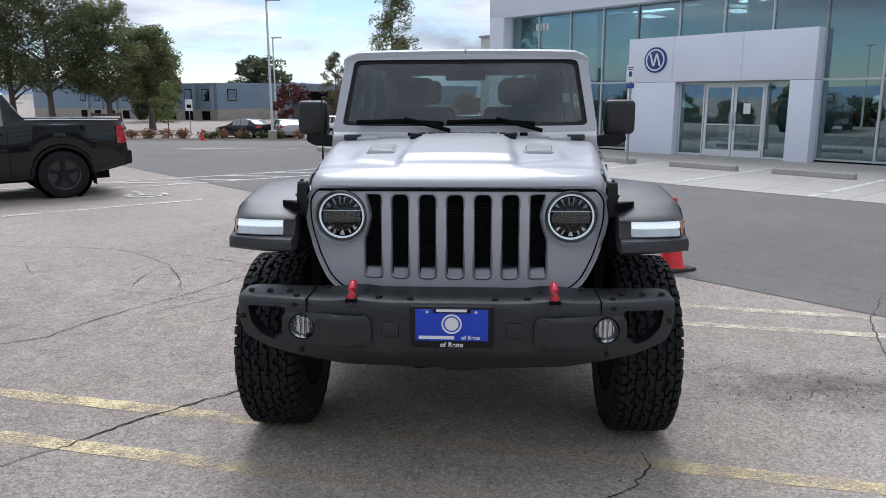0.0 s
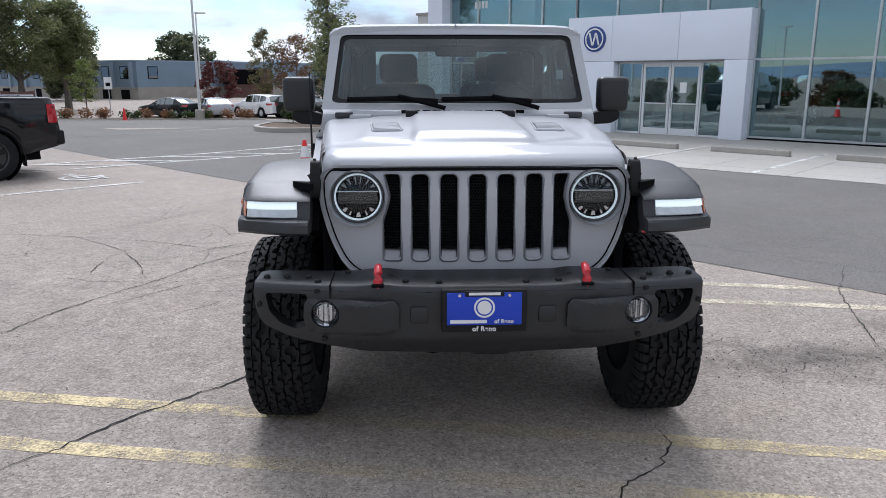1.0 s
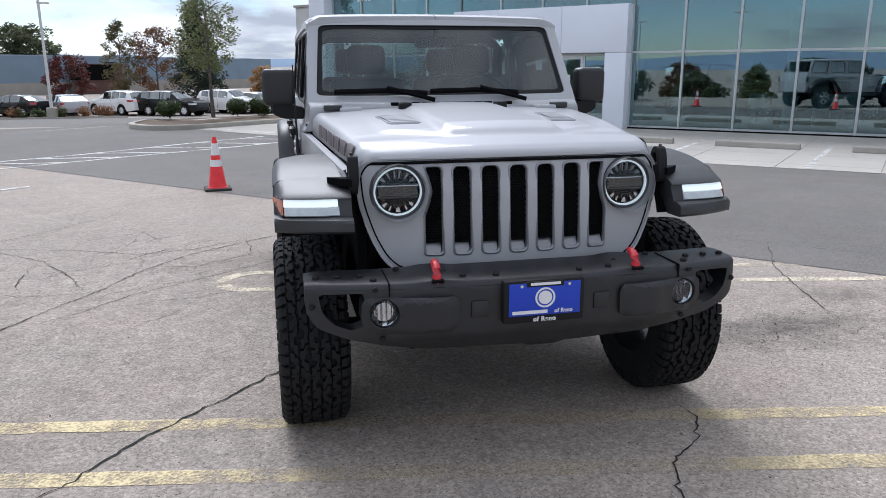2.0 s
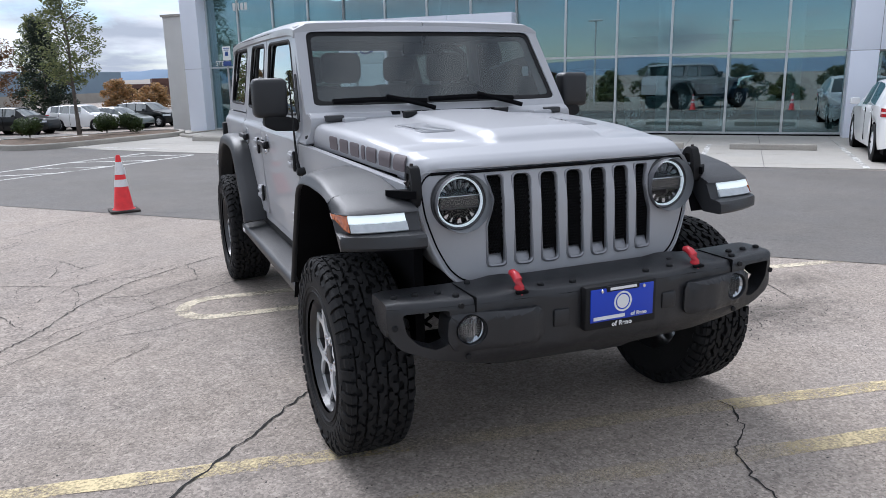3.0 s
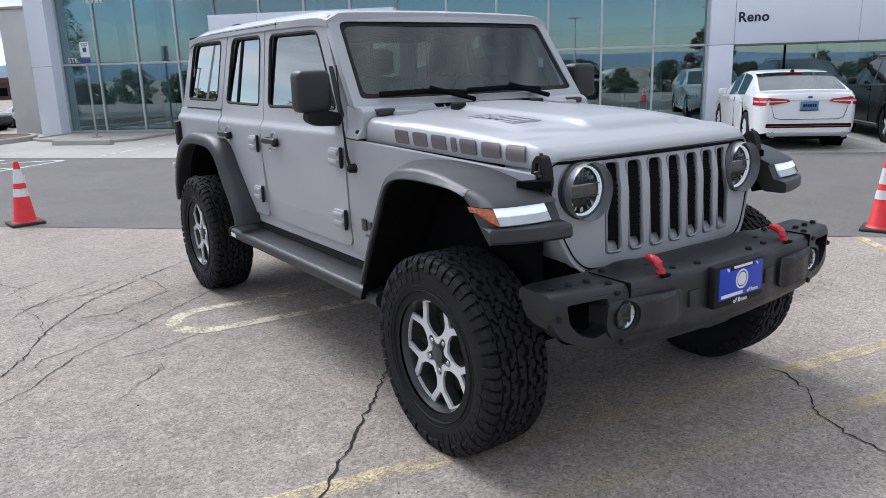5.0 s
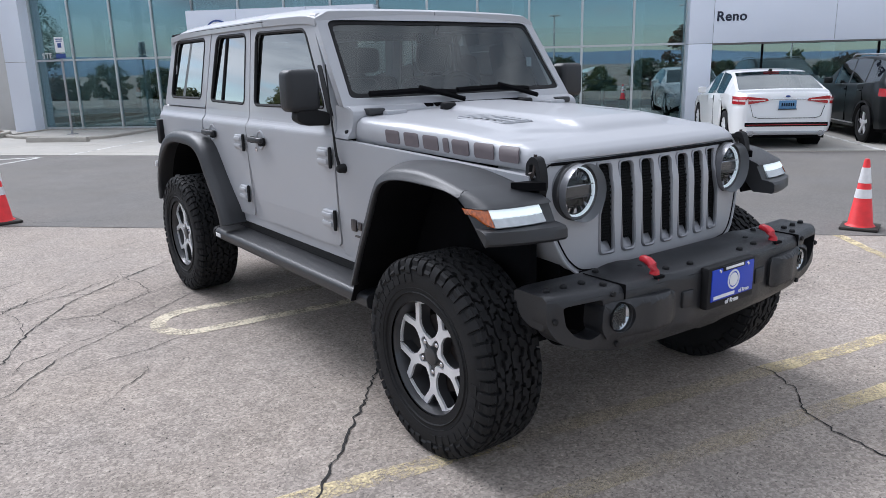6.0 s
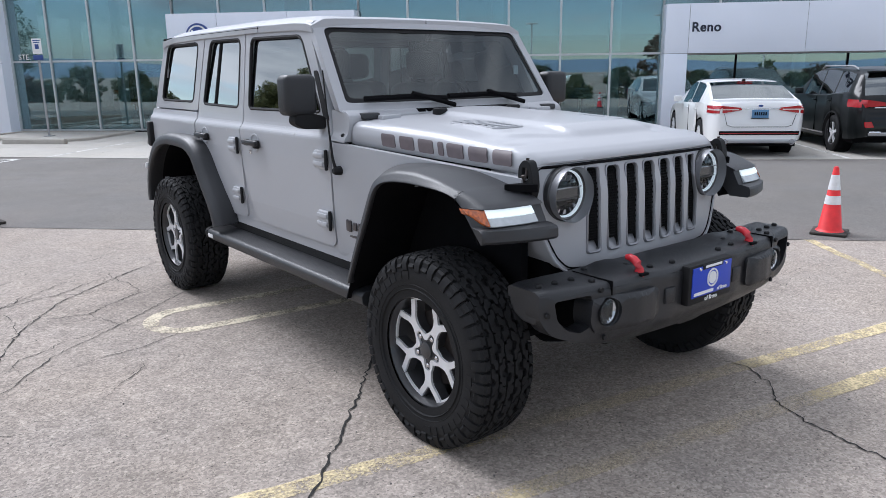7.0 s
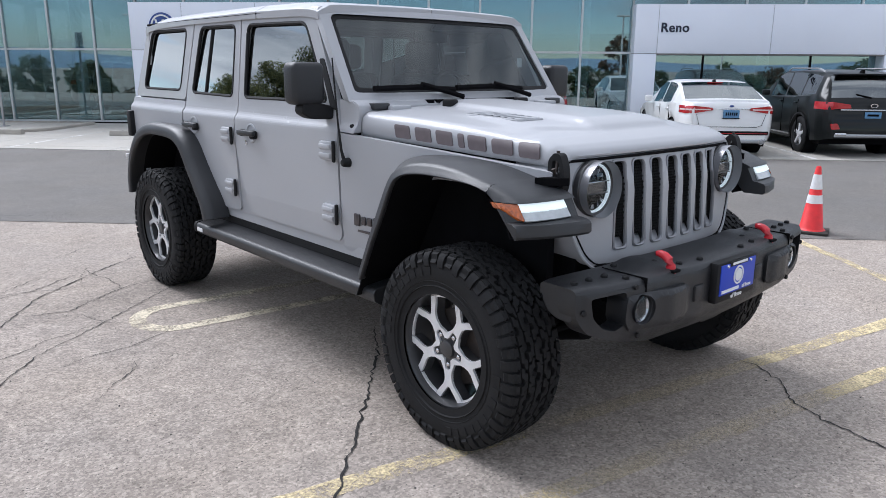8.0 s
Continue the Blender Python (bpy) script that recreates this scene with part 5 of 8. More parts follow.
# -- front flares --
def fair(points, n):
    """A smooth line through points, n of them, even in the points' own count."""
    pts = [Vector(p) for p in points]
    out = []
    for q in range(n):
        t = q / (n - 1) * (len(pts) - 1)
        i = min(int(t), len(pts) - 2)
        t -= i
        p0, p1, p2, p3 = pts[max(i - 1, 0)], pts[i], pts[i + 1], pts[min(i + 2, len(pts) - 1)]
        out.append(0.5 * ((2 * p1) + (p2 - p0) * t + (2 * p0 - 5 * p1 + 4 * p2 - p3) * t * t + (3 * p1 - p0 - 3 * p2 + p3) * t ** 3))
    return out


# (y, z) of the arch's lip, of the crown's edge, and (x, y, z) where the top meets the body, from the rear foot forwards
FLARE_LIP = fair([(0.547, 0.595), (0.526, 0.640), (0.454, 0.786), (0.377, 0.928), (0.308, 1.060), (0.255, 1.108), (0.17, 1.130), (0.05, 1.138), (-0.10, 1.135), (-0.20, 1.128), (-0.275, 1.112)], 44)
FLARE_CROWN = fair([(0.602, 0.60), (0.584, 0.645), (0.514, 0.795), (0.438, 0.945), (0.362, 1.082), (0.300, 1.136), (0.20, 1.172), (0.06, 1.184), (-0.08, 1.175), (-0.19, 1.157), (-0.275, 1.139)], 44)
FLARE_BODY = fair([(0.80, 0.63, 0.60), (0.80, 0.615, 0.65), (0.80, 0.575, 0.80), (0.80, 0.535, 0.95), (0.80, 0.495, 1.085), (0.785, 0.44, 1.152), (0.72, 0.32, 1.182), (0.67, 0.10, 1.188), (0.66, -0.07, 1.178), (0.65, -0.19, 1.160), (0.64, -0.275, 1.141)], 44)


def flare_rows():
    rows = []
    for lip, crown, body in zip(FLARE_LIP, FLARE_CROWN, FLARE_BODY):
        y0, z0 = body.y, body.z

        def between(t):
            return crown.lerp(lip, t)

        def top(t):
            return (body.x + (0.952 - body.x) * t, y0 + (crown.x - y0) * t, z0 + (crown.y - z0) * t + 0.006 * math.sin(math.pi * t) * smoothstep(-0.26, -0.10, y0))
        row = [tuple(body), top(0.35), top(0.7), top(0.90), (0.953, *between(0.02)), (0.966, *between(0.12)), (0.976, *between(0.35)), (0.983, *between(0.72)),
               (0.990, *between(0.86)), (0.991, *between(0.95)), (0.985, *between(1.04)), (0.972, *between(1.03)), (0.955, *between(0.86)), (0.90, *between(0.62)), (body.x, y0, z0 - 0.03)]
        rows.append(row)
    return rows


LINER = [(0.60, 0.50), (0.552, 0.60)] + [(p.x, p.y) for p in FLARE_LIP[4::4]] + [(-0.315, 1.075), (-0.355, 1.0), (-0.375, 0.95)]
# blunt nose of the flare: a sloping top, the lamp's recess, and a ledge below
NOSE = [(-0.240, 1.146), (-0.272, 1.1412), (-0.300, 1.1355), (-0.345, 1.1240), (-0.400, 1.1060), (-0.440, 1.091), (-0.448, 1.084), (-0.436, 1.082), (-0.436, 1.078), (-0.468, 1.018), (-0.492, 1.016), (-0.522, 1.010), (-0.532, 1.000),
        (-0.534, 0.968), (-0.522, 0.957), (-0.425, 0.956), (-0.366, 1.020), (-0.318, 1.075), (-0.275, 1.112)]
NOSE_FRONT = 14      # its first points follow the outer corner, those after stay


def nose_back(x, z):
    """How far the nose's front falls back towards its outer corner; the ledge below less abruptly than the lamp."""
    lamp = lerp([(0.80, 0.0), (0.87, 0.010), (0.93, 0.026), (0.958, 0.042), (0.978, 0.085), (0.990, 0.135)], x)
    ledge = lerp([(0.74, 0.0), (0.85, 0.030), (0.93, 0.064), (0.965, 0.084), (0.982, 0.098), (0.990, 0.104)], x)
    t = smoothstep(1.0, 1.03, z)
    return ledge + (lamp - ledge) * t


def arch_front(z):
    """The arch's front edge, on which the nose's outer corner ends."""
    return lerp([(0.955, -0.425), (1.035, -0.352), (1.075, -0.318), (1.115, -0.275)], z)


rear_path = spread([(2.330, 0.590), (2.375, 0.70), (2.54, 0.90), (2.66, 1.045), (2.80, 1.105), (3.02, 1.118), (3.26, 1.108), (3.46, 1.045), (3.62, 0.90), (3.70, 0.74), (3.715, 0.60)], 40)[::-1]
for sx in (-1, 1):
    fl = part("front_flare", mirror(loft(flare_rows(), close=True), sx), M["grey_plastic"], jeep, "grey-black plastic front wing flare", smooth=48)
    secs = []
    for x in (0.690, 0.705, 0.76, 0.82, 0.87, 0.91, 0.94, 0.96, 0.975, 0.984, 0.990):
        row = []
        for k, (y, z) in enumerate(NOSE):
            share = min(1.0, max(0.0, (-y - 0.27) / 0.15)) if k <= NOSE_FRONT else 0.0
            drop = lerp([(0.90, 0.0), (0.953, 0.002), (0.966, 0.005), (0.976, 0.011), (0.984, 0.020), (0.990, 0.026)], x) if k < 6 else 0.0
            y, z = y + nose_back(x, z) * share, z - drop * (1.0 if z > 1.12 else 0.5)
            if 5 <= k <= NOSE_FRONT:
                y = min(y, arch_front(z) - 0.004)
            row.append((x, y, z))
        secs.append(row)
    part("flare_nose", mirror(loft(secs, close=True), sx), M["grey_plastic"], fl, smooth=32)
    # daytime lamp in two bands, and the amber marker wrapped round the corner

    def lens(xs, low, z1, out=0.006):
        rows = []
        for x in xs:
            z0 = low if x < 0.952 else low + 0.040 * smoothstep(0.956, 0.9905, x)
            y0, y1 = -0.436 - (1.080 - z0) / 0.060 * 0.032 + nose_back(x, 1.05), -0.436 - (1.080 - z1) / 0.060 * 0.032 + nose_back(x, 1.05)
            y0, y1 = min(y0, arch_front(z0) - 0.006), min(y1, arch_front(z1) - 0.006)
            rows.append([(x, y0 + 0.02, z0), (x + 0.001, y0 - out * 0.4, z0), (x + 0.002, y0 - out, z0 + 0.004), (x + 0.002, y1 - out, z1 - 0.004), (x + 0.001, y1 - out * 0.4, z1), (x, y1 + 0.02, z1)])
        return loft(rows, close=True)
    part("daytime_lamp", mirror(lens((0.742, 0.80, 0.86, 0.90, 0.93, 0.950), 1.052, 1.081), sx), M["drl"], fl, "lit white daytime lamp", smooth=40)
    part("lower_lens", mirror(lens((0.738, 0.80, 0.86, 0.90, 0.93, 0.948), 1.020, 1.051), sx), M["drl_low"], fl, "pale clear lower lens", smooth=40)
    part("side_marker", mirror(lens((0.952, 0.960, 0.968, 0.977, 0.984, 0.9905), 1.022, 1.081, 0.009), sx), M["amber"], fl, "amber side marker lens", smooth=40)
    # wheel-arch liner
    part("front_liner", mirror(sweep_yz(LINER, [(0.665, 0.012), (0.968, 0.008), (0.968, 0.002), (0.665, 0.002)]), sx), M["dark"], jeep)
    part("inner_wall", mirror(boxes((0.62, 0.66, -0.30, 0.70, 0.50, 1.15)), sx), M["dark"], jeep)
    part("rear_flare", mirror(sweep_yz(rear_path, [(0.80, 0.045), (0.90, 0.048), (0.935, 0.042), (0.950, 0.028), (0.958, 0.0), (0.956, -0.026), (0.948, -0.032), (0.93, -0.032), (0.90, -0.015), (0.80, -0.01)]), sx), M["grey_plastic"], jeep, "grey-black plastic rear wing flare", smooth=40)
    part("rear_liner", mirror(sweep_yz(rear_path, [(0.55, 0.0), (0.90, 0.0), (0.90, -0.012), (0.55, -0.012)]), sx), M["dark"], jeep)
    part("rear_inner_wall", mirror(boxes((0.56, 0.60, 2.35, 3.75, 0.5, 1.15)), sx), M["dark"], jeep)

# -- body sides --
for sx in (-1, 1):
    wing = fillet([(-0.34, 1.168), (0.30, 1.205), (0.934, 1.240), (0.938, 0.64), (0.60, 0.60), (0.57, 0.80), (0.45, 1.00), (0.30, 1.08), (-0.34, 1.08)], [0.01, 0, 0.005, 0.02, 0.02, 0.02, 0.1, 0.1, 0.01])
    part("front_wing", mirror(skin(wing, off=-0.004), sx), M["silver"], jeep, bevel=0.003, smooth=0)
    cowl = fillet([(0.826, 1.240), (0.938, 1.246), (0.968, 1.33), (0.985, 1.40), (0.90, 1.40), (0.826, 1.366)], 0.012)
    part("cowl_side", mirror(skin(cowl, off=-0.008, depth=0.10), sx), M["silver"], jeep, bevel=0.004)
    door = fillet([(0.945, 0.675), (0.945, 1.26), (1.005, 1.395), (1.255, 1.842), (2.055, 1.852), (2.068, 1.34), (2.068, 1.02), (1.985, 0.80), (1.915, 0.675)], [0.06, 0.02, 0.05, 0.05, 0.03, 0, 0.10, 0.05, 0.06])
    win = fillet([(1.085, 1.385), (1.335, 1.785), (1.985, 1.795), (1.995, 1.375)], [0.03, 0.05, 0.05, 0.04])
    d1 = part("front_door", mirror(skin(door, [win]), sx), M["silver"], jeep, bevel=0.005, smooth=0)
    part("body_side", mirror(skin([(0.95, 0.66), (2.50, 0.66), (2.64, 0.96), (2.84, 1.16), (2.87, 1.335), (0.95, 1.335)], off=-0.012, depth=0.02), sx), M["silver"], jeep)
    rdoor = fillet([(2.076, 0.675), (2.076, 1.34), (2.070, 1.852), (2.725, 1.858), (2.850, 1.36), (2.855, 1.20), (2.715, 1.10), (2.575, 0.90), (2.500, 0.72), (2.44, 0.668)], [0.05, 0, 0.03, 0.05, 0.1, 0.03, 0.08, 0.1, 0.03, 0.03])
    rwin = fillet([(2.155, 1.378), (2.140, 1.798), (2.640, 1.803), (2.755, 1.385)], [0.04, 0.05, 0.05, 0.04])
    d2 = part("rear_door", mirror(skin(rdoor, [rwin]), sx), M["silver"], jeep, bevel=0.005, smooth=0)
    quarter = fillet([(2.870, 1.325), (3.86, 1.325), (3.87, 0.66), (3.69, 0.62), (3.66, 0.90), (3.46, 1.09), (3.20, 1.14), (2.90, 1.14), (2.870, 1.18)], [0.01, 0.03, 0.03, 0.01, 0.05, 0.1, 0.05, 0.05, 0.02])
    part("quarter_panel", mirror(skin(quarter), sx), M["silver"], jeep, bevel=0.006, smooth=0)
    top = fillet([(2.868, 1.335), (2.742, 1.858), (3.575, 1.858), (3.800, 1.335)], [0.03, 0.02, 0.06, 0.03])
    qwin = fillet([(2.955, 1.395), (2.865, 1.800), (3.500, 1.800), (3.640, 1.395)], [0.05, 0.05, 0.06, 0.06])
    part("hardtop_side", mirror(skin(top, [qwin]), sx), M["silver"], jeep, bevel=0.006, smooth=0)
    part("sill", mirror(boxes((0.74, 0.797, 0.60, 2.43, 0.612, 0.668)), sx), M["silver"], jeep)
    part("sill_underside", mirror(boxes((0.66, 0.793, 0.55, 2.50, 0.47, 0.610)), sx), M["black_plastic"], jeep)
    # glass and black seals
    for w, host, dk in ((win, d1, "sideglass"), (rwin, d2, "darkglass"), (qwin, None, "darkglass")):
        bm = plate(w, (), 0.2)
        for v in bm.verts:
            y, z = v.co.x, v.co.z
            v.co = Vector((lerp(SIDE_X, z) - 0.012 - 0.010 * (z - 1.38) / 0.42, y, z))
        thicken(bm, (-0.004, 0, 0))
        part("window", mirror(bm, sx), M[dk], host or jeep, smooth=0)
        pts = [(lerp(SIDE_X, z) - 0.006, y, z) for y, z in w]
        part("window_seal", mirror(tube(pts + pts[:1], 0.011, 6), sx), M["black_plastic"], host or jeep)
    part("window_bar", mirror(tube([(lerp(SIDE_X, 1.39) - 0.010, 2.56, 1.39), (lerp(SIDE_X, 1.79) - 0.020, 2.50, 1.79)], 0.010, 6), sx), M["black_plastic"], d2)
    # handles, lock, hinges
    for host, y in ((d1, 1.875), (d2, 2.690)):
        zc = 1.175
        x = lerp(SIDE_X, zc)
        h = part("handle", mirror(rbox(x + 0.022, x + 0.048, y - 0.115, y + 0.085, zc - 0.014, zc + 0.018, 0.010), sx), M["bumper"], host)
        part("grip", mirror(rbox(x + 0.004, x + 0.040, y - 0.105, y - 0.06, zc - 0.03, zc + 0.02, 0.010), sx), M["black_plastic"], h)
        part("grip", mirror(rbox(x + 0.004, x + 0.036, y + 0.035, y + 0.08, zc - 0.02, zc + 0.02, 0.010), sx), M["black_plastic"], h)
        part("handle_cup", mirror(lathe([(x - 0.008, 0.058), (x + 0.004, 0.058), (x + 0.006, 0.050), (x - 0.004, 0.036), (x - 0.012, 0.0)], n=24, centre=(0, y - 0.02, zc)), sx), M["silver"], h)
    part("key_lock", mirror(lathe([(0.826, 0.016), (0.838, 0.014), (0.840, 0.0)], n=16, centre=(0, 1.925, 1.115)), sx), M["chrome"], d1)
    for host, yh in ((d1, 0.950), (d2, 2.088)):
        for zh in (1.145, 0.822):
            x = lerp(SIDE_X, zh)
            hinge = part("hinge", mirror(rbox(x - 0.002, x + 0.028, yh + 0.012, yh + 0.125, zh - 0.048, zh + 0.048, 0.010), sx), M["silver"], host)
            for dz in (-0.022, 0.022):
                part("hinge_rib", mirror(rbox(x + 0.016, x + 0.036, yh + 0.016, yh + 0.118, zh + dz - 0.013, zh + dz + 0.013, 0.006), sx), M["silver"], hinge)
            part("hinge_pin", mirror(lathe([(zh - 0.055, 0.0), (zh - 0.052, 0.009), (zh + 0.052, 0.009), (zh + 0.055, 0.0)], axis="z", n=12, centre=(x + 0.018, yh + 0.002, 0)), sx), M["black_plastic"], hinge)
    # mirrors
    mir_ = part("side_mirror", mirror(rbox(0.850, 1.030, 1.000, 1.120, 1.375, 1.580, 0.032, 4), sx), M["bumper"], jeep, "black plastic door mirror")
    part("mirror_glass", mirror(rbox(0.870, 1.012, 1.118, 1.125, 1.400, 1.560, 0.003), sx), M["chrome"], mir_)
    part("mirror_arm", mirror(prism(fillet([(0.80, 1.300), (0.93, 1.305), (0.985, 1.335), (0.975, 1.385), (0.88, 1.385), (0.80, 1.365)], 0.02), 1.015, 1.095, "y"), sx), M["black_plastic"], mir_, bevel=0.01)
    part("sail_panel", mirror(skin(fillet([(0.985, 1.345), (1.045, 1.355), (1.175, 1.60), (1.13, 1.60)], 0.015), (), 0.03, 0.004), sx), M["black_plastic"], mir_)
    # step rail under the doors
    rail = part("rock_rail", mirror(prism(fillet([(0.79, 0.565), (0.93, 0.548), (0.945, 0.53), (0.94, 0.488), (0.90, 0.462), (0.79, 0.468)], 0.012), 0.50, 2.50, "y"), sx), M["grey_plastic"], jeep, "black steel step rail", bevel=0.004)
    part("end_cap", mirror(prism(fillet([(0.79, 0.568), (0.93, 0.552), (0.948, 0.53), (0.943, 0.486), (0.90, 0.458), (0.79, 0.466)], 0.012), 2.50, 2.53, "y"), sx), M["black_plastic"], rail)
    part("name_tag", mirror(rbox(0.9425, 0.9465, 2.40, 2.48, 0.497, 0.523, 0.001), sx), M["white"], rail)
    part("tail_lamp", mirror(rbox(0.80, 0.870, 3.80, 3.88, 1.02, 1.22, 0.015), sx), M["black_plastic"], jeep, "black-framed tail lamp")
    part("reflector_tab", mirror(rbox(0.90, 0.955, 3.700, 3.722, 0.86, 0.90, 0.004), sx), M["white"], jeep)
    # maker's and model badges as plain shapes
    for k, (yy, ww, hh) in enumerate(((0.815, 0.05, 0.062), (0.765, 0.038, 0.042), (0.722, 0.038, 0.042), (0.676, 0.042, 0.05))):
        x = lerp(SIDE_X, 0.82) - (0.95 - yy) * 0.10
        part("badge", mirror(rbox(x - 0.006, x + 0.004, yy - ww / 2, yy + ww / 2, 0.815 - hh / 2, 0.815 + hh / 2, 0.006), sx), M["badge"], jeep)
    x = lerp(SIDE_X, 0.76) - 0.02
    part("badge_line", mirror(rbox(x - 0.008, x + 0.003, 0.665, 0.835, 0.752, 0.764, 0.001), sx), M["badge"], jeep)
    part("wing_bolt", mirror(lathe([(0.815, 0.014), (0.826, 0.012), (0.828, 0.0)], n=12, centre=(-0.022, 0.86, 1.272)), sx), M["black_plastic"], jeep)
# aerial on one wing
aer = part("aerial", tube([(-0.845, 0.865, 1.10), (-0.852, 0.88, 1.16), (-0.855, 0.90, 1.30), (-0.858, 0.93, 1.60)], 0.005, 8, taper=[0.010, 0.007, 0.005, 0.0035]), M["black_plastic"], jeep, "thin black aerial")
part("aerial_foot", lathe([(-0.862, 0.0), (-0.860, 0.014), (-0.850, 0.021), (-0.815, 0.025)], n=20, centre=(0, 0.865, 1.098)), M["black_plastic"], aer)

# -- windscreen frame, roof --
WS_B, WS_T = (0.885, 1.385), (1.225, 1.862)


def ws(x, t, out=0.0):
    """A point of the windscreen's plane: x across, t from the foot to the top."""
    return (x, WS_B[0] + (WS_T[0] - WS_B[0]) * t - out * 0.81 - 0.03 * (1 - (x / 0.75) ** 2), WS_B[1] + (WS_T[1] - WS_B[1]) * t + out * 0.58)


outer = fillet([(-0.790, 0.0), (-0.752, 1.0), (0.752, 1.0), (0.790, 0.0)], [0.03, 0.05, 0.05, 0.03])
inner = fillet([(-0.735, 0.095), (-0.695, 0.925), (0.695, 0.925), (0.735, 0.095)], [0.05, 0.06, 0.06, 0.05])
bm = plate(outer, [inner], 0.12)
for v in bm.verts:
    v.co = Vector(ws(v.co.x, v.co.z))
thicken(bm, (0, 0.055, 0.01))
wf = part("windscreen_frame", bm, M["silver"], jeep, smooth=40, bevel=0.012)
bm = loft([[Vector(ws((0.737 - 0.045 * t) * k / 14, t)) + Vector((0, 0.012, -0.004)) for k in range(-14, 15)] for t in even(0.085, 0.935, 14)])
part("windscreen", bm, M["windscreen"], wf, "tinted windscreen")
band = [inner, fillet([(-0.705, 0.150), (-0.672, 0.885), (0.672, 0.885), (0.705, 0.150)], [0.05, 0.06, 0.06, 0.05])]
bm = plate(band[0], [band[1]], 0.2)
for v in bm.verts:
    v.co = Vector(ws(v.co.x, v.co.z)) + Vector((0, 0.009, -0.003))
part("glass_border", bm, M["black_plastic"], wf, "black printed border")
part("sticker", prism(fillet([(0.600, 1.585), (0.640, 1.585), (0.636, 1.64), (0.596, 1.64)], 0.004), 0.995, 0.997, "y"), M["white"], wf, m=pose(0, 0.075, -0.02))
for px, tip in ((-0.10, -0.64), (0.44, -0.10)):
    arm = part("wiper", tube([(px + 0.02, 0.83, 1.405), (px - 0.05, 0.845, 1.425), ws((px + tip) / 2 + 0.02, 0.125, 0.05)], 0.014, 6), M["dark"], jeep, "black wiper arm and blade")
    part("blade", tube([ws(px - 0.02, 0.085, 0.030), ws((px + tip) / 2, 0.112, 0.034), ws(tip, 0.105, 0.030)], 0.016, 6), M["dark"], arm)
# cowl between bonnet and screen
part("cowl", prism(fillet([(0.825, 1.335), (0.90, 1.35), (0.90, 1.40), (0.86, 1.392), (0.83, 1.372)], 0.008), -0.775, 0.775), M["silver"], jeep, bevel=0.003)
for k in range(12):
    part("cowl_slot", boxes((-0.33 + k * 0.06, -0.285 + k * 0.06, 0.835, 0.862, 1.372, 1.3935)), M["dark"], jeep)

ROOF = [(1.19, 1.880), (1.26, 1.896), (1.40, 1.905), (1.90, 1.914), (2.8, 1.914), (3.35, 1.906), (3.56, 1.886), (3.60, 1.862)]


def roof_panel(x0, x1, y0, y1, nx=10, ny=14):
    rows = []
    for j in range(ny + 1):
        y = y0 + (y1 - y0) * j / ny
        zc = lerp(ROOF, y)
        row = []
        for i in range(nx + 1):
            x = x0 + (x1 - x0) * i / nx
            e = max(0.0, abs(x) - 0.66) / 0.10
            row.append((x, y, zc - 0.012 * (x / 0.76) ** 2 - 0.034 * e * e))
        rows.append(row)
    return thicken(loft(rows), (0, 0, -0.042))


part("roof_panel", roof_panel(-0.764, -0.003, 1.195, 1.855), M["silver"], jeep, "removable silver front roof panel", bevel=0.004)
part("roof_panel", roof_panel(0.003, 0.764, 1.195, 1.855), M["silver"], jeep, "removable silver front roof panel", bevel=0.004)
part("hardtop_roof", roof_panel(-0.764, 0.764, 1.864, 3.60, 20, 24), M["silver"], jeep, "silver hard roof", bevel=0.004)
for sx in (-1, 1):
    part("drip_rail", mirror(tube([(0.752, 1.25, 1.842), (0.757, 1.9, 1.853), (0.757, 3.0, 1.856), (0.755, 3.57, 1.850)], 0.008, 6), sx), M["dark"], jeep)
part("roof_lining", boxes((-0.70, 0.70, 1.26, 3.50, 1.815, 1.835)), M["headliner"], jeep)
part("rear_frame", boxes((-0.78, 0.78, 3.74, 3.78, 1.30, 1.42), (-0.76, -0.60, 3.55, 3.60, 1.42, 1.84), (0.60, 0.76, 3.55, 3.60, 1.42, 1.84)), M["silver"], jeep)
part("tailgate", rbox(-0.79, 0.79, 3.80, 3.87, 0.62, 1.33, 0.02), M["silver"], jeep)
part("rear_window", boxes((-0.60, 0.60, 3.66, 3.665, 1.42, 1.80)), M["rear_glass"], jeep)

# -- cabin --
part("dashboard", prism(fillet([(0.93, 1.25), (1.00, 1.395), (1.16, 1.40), (1.28, 1.33), (1.28, 1.10), (0.93, 1.05)], 0.03), -0.72, 0.72), M["cabin"], jeep, "dark dashboard")
for sx in (-1, 1):
    for y in (1.72, 2.62):
        seat = part("seat", rbox(sx * 0.36 - 0.25, sx * 0.36 + 0.25, y - 0.12, y + 0.06, 0.95, 1.52, 0.06, 3), M["cabin"], jeep, "dark seat with a headrest")
        part("headrest", rbox(sx * 0.36 - 0.13, sx * 0.36 + 0.13, y - 0.06, y + 0.05, 1.54, 1.73, 0.05, 3), M["cabin"], seat)
        part("cushion", rbox(sx * 0.36 - 0.25, sx * 0.36 + 0.25, y - 0.55, y - 0.05, 0.85, 1.02, 0.05, 3), M["cabin"], seat)
part("steering_wheel", lathe([(-0.012 + 0.014 * math.cos(a), 0.175 + 0.014 * math.sin(a)) for a in [math.tau * k / 8 for k in range(8)]], axis="y", n=32, close=True),
     M["cabin"], jeep, m=pose(0.37, 1.40, 1.37, -25, 0, 0))
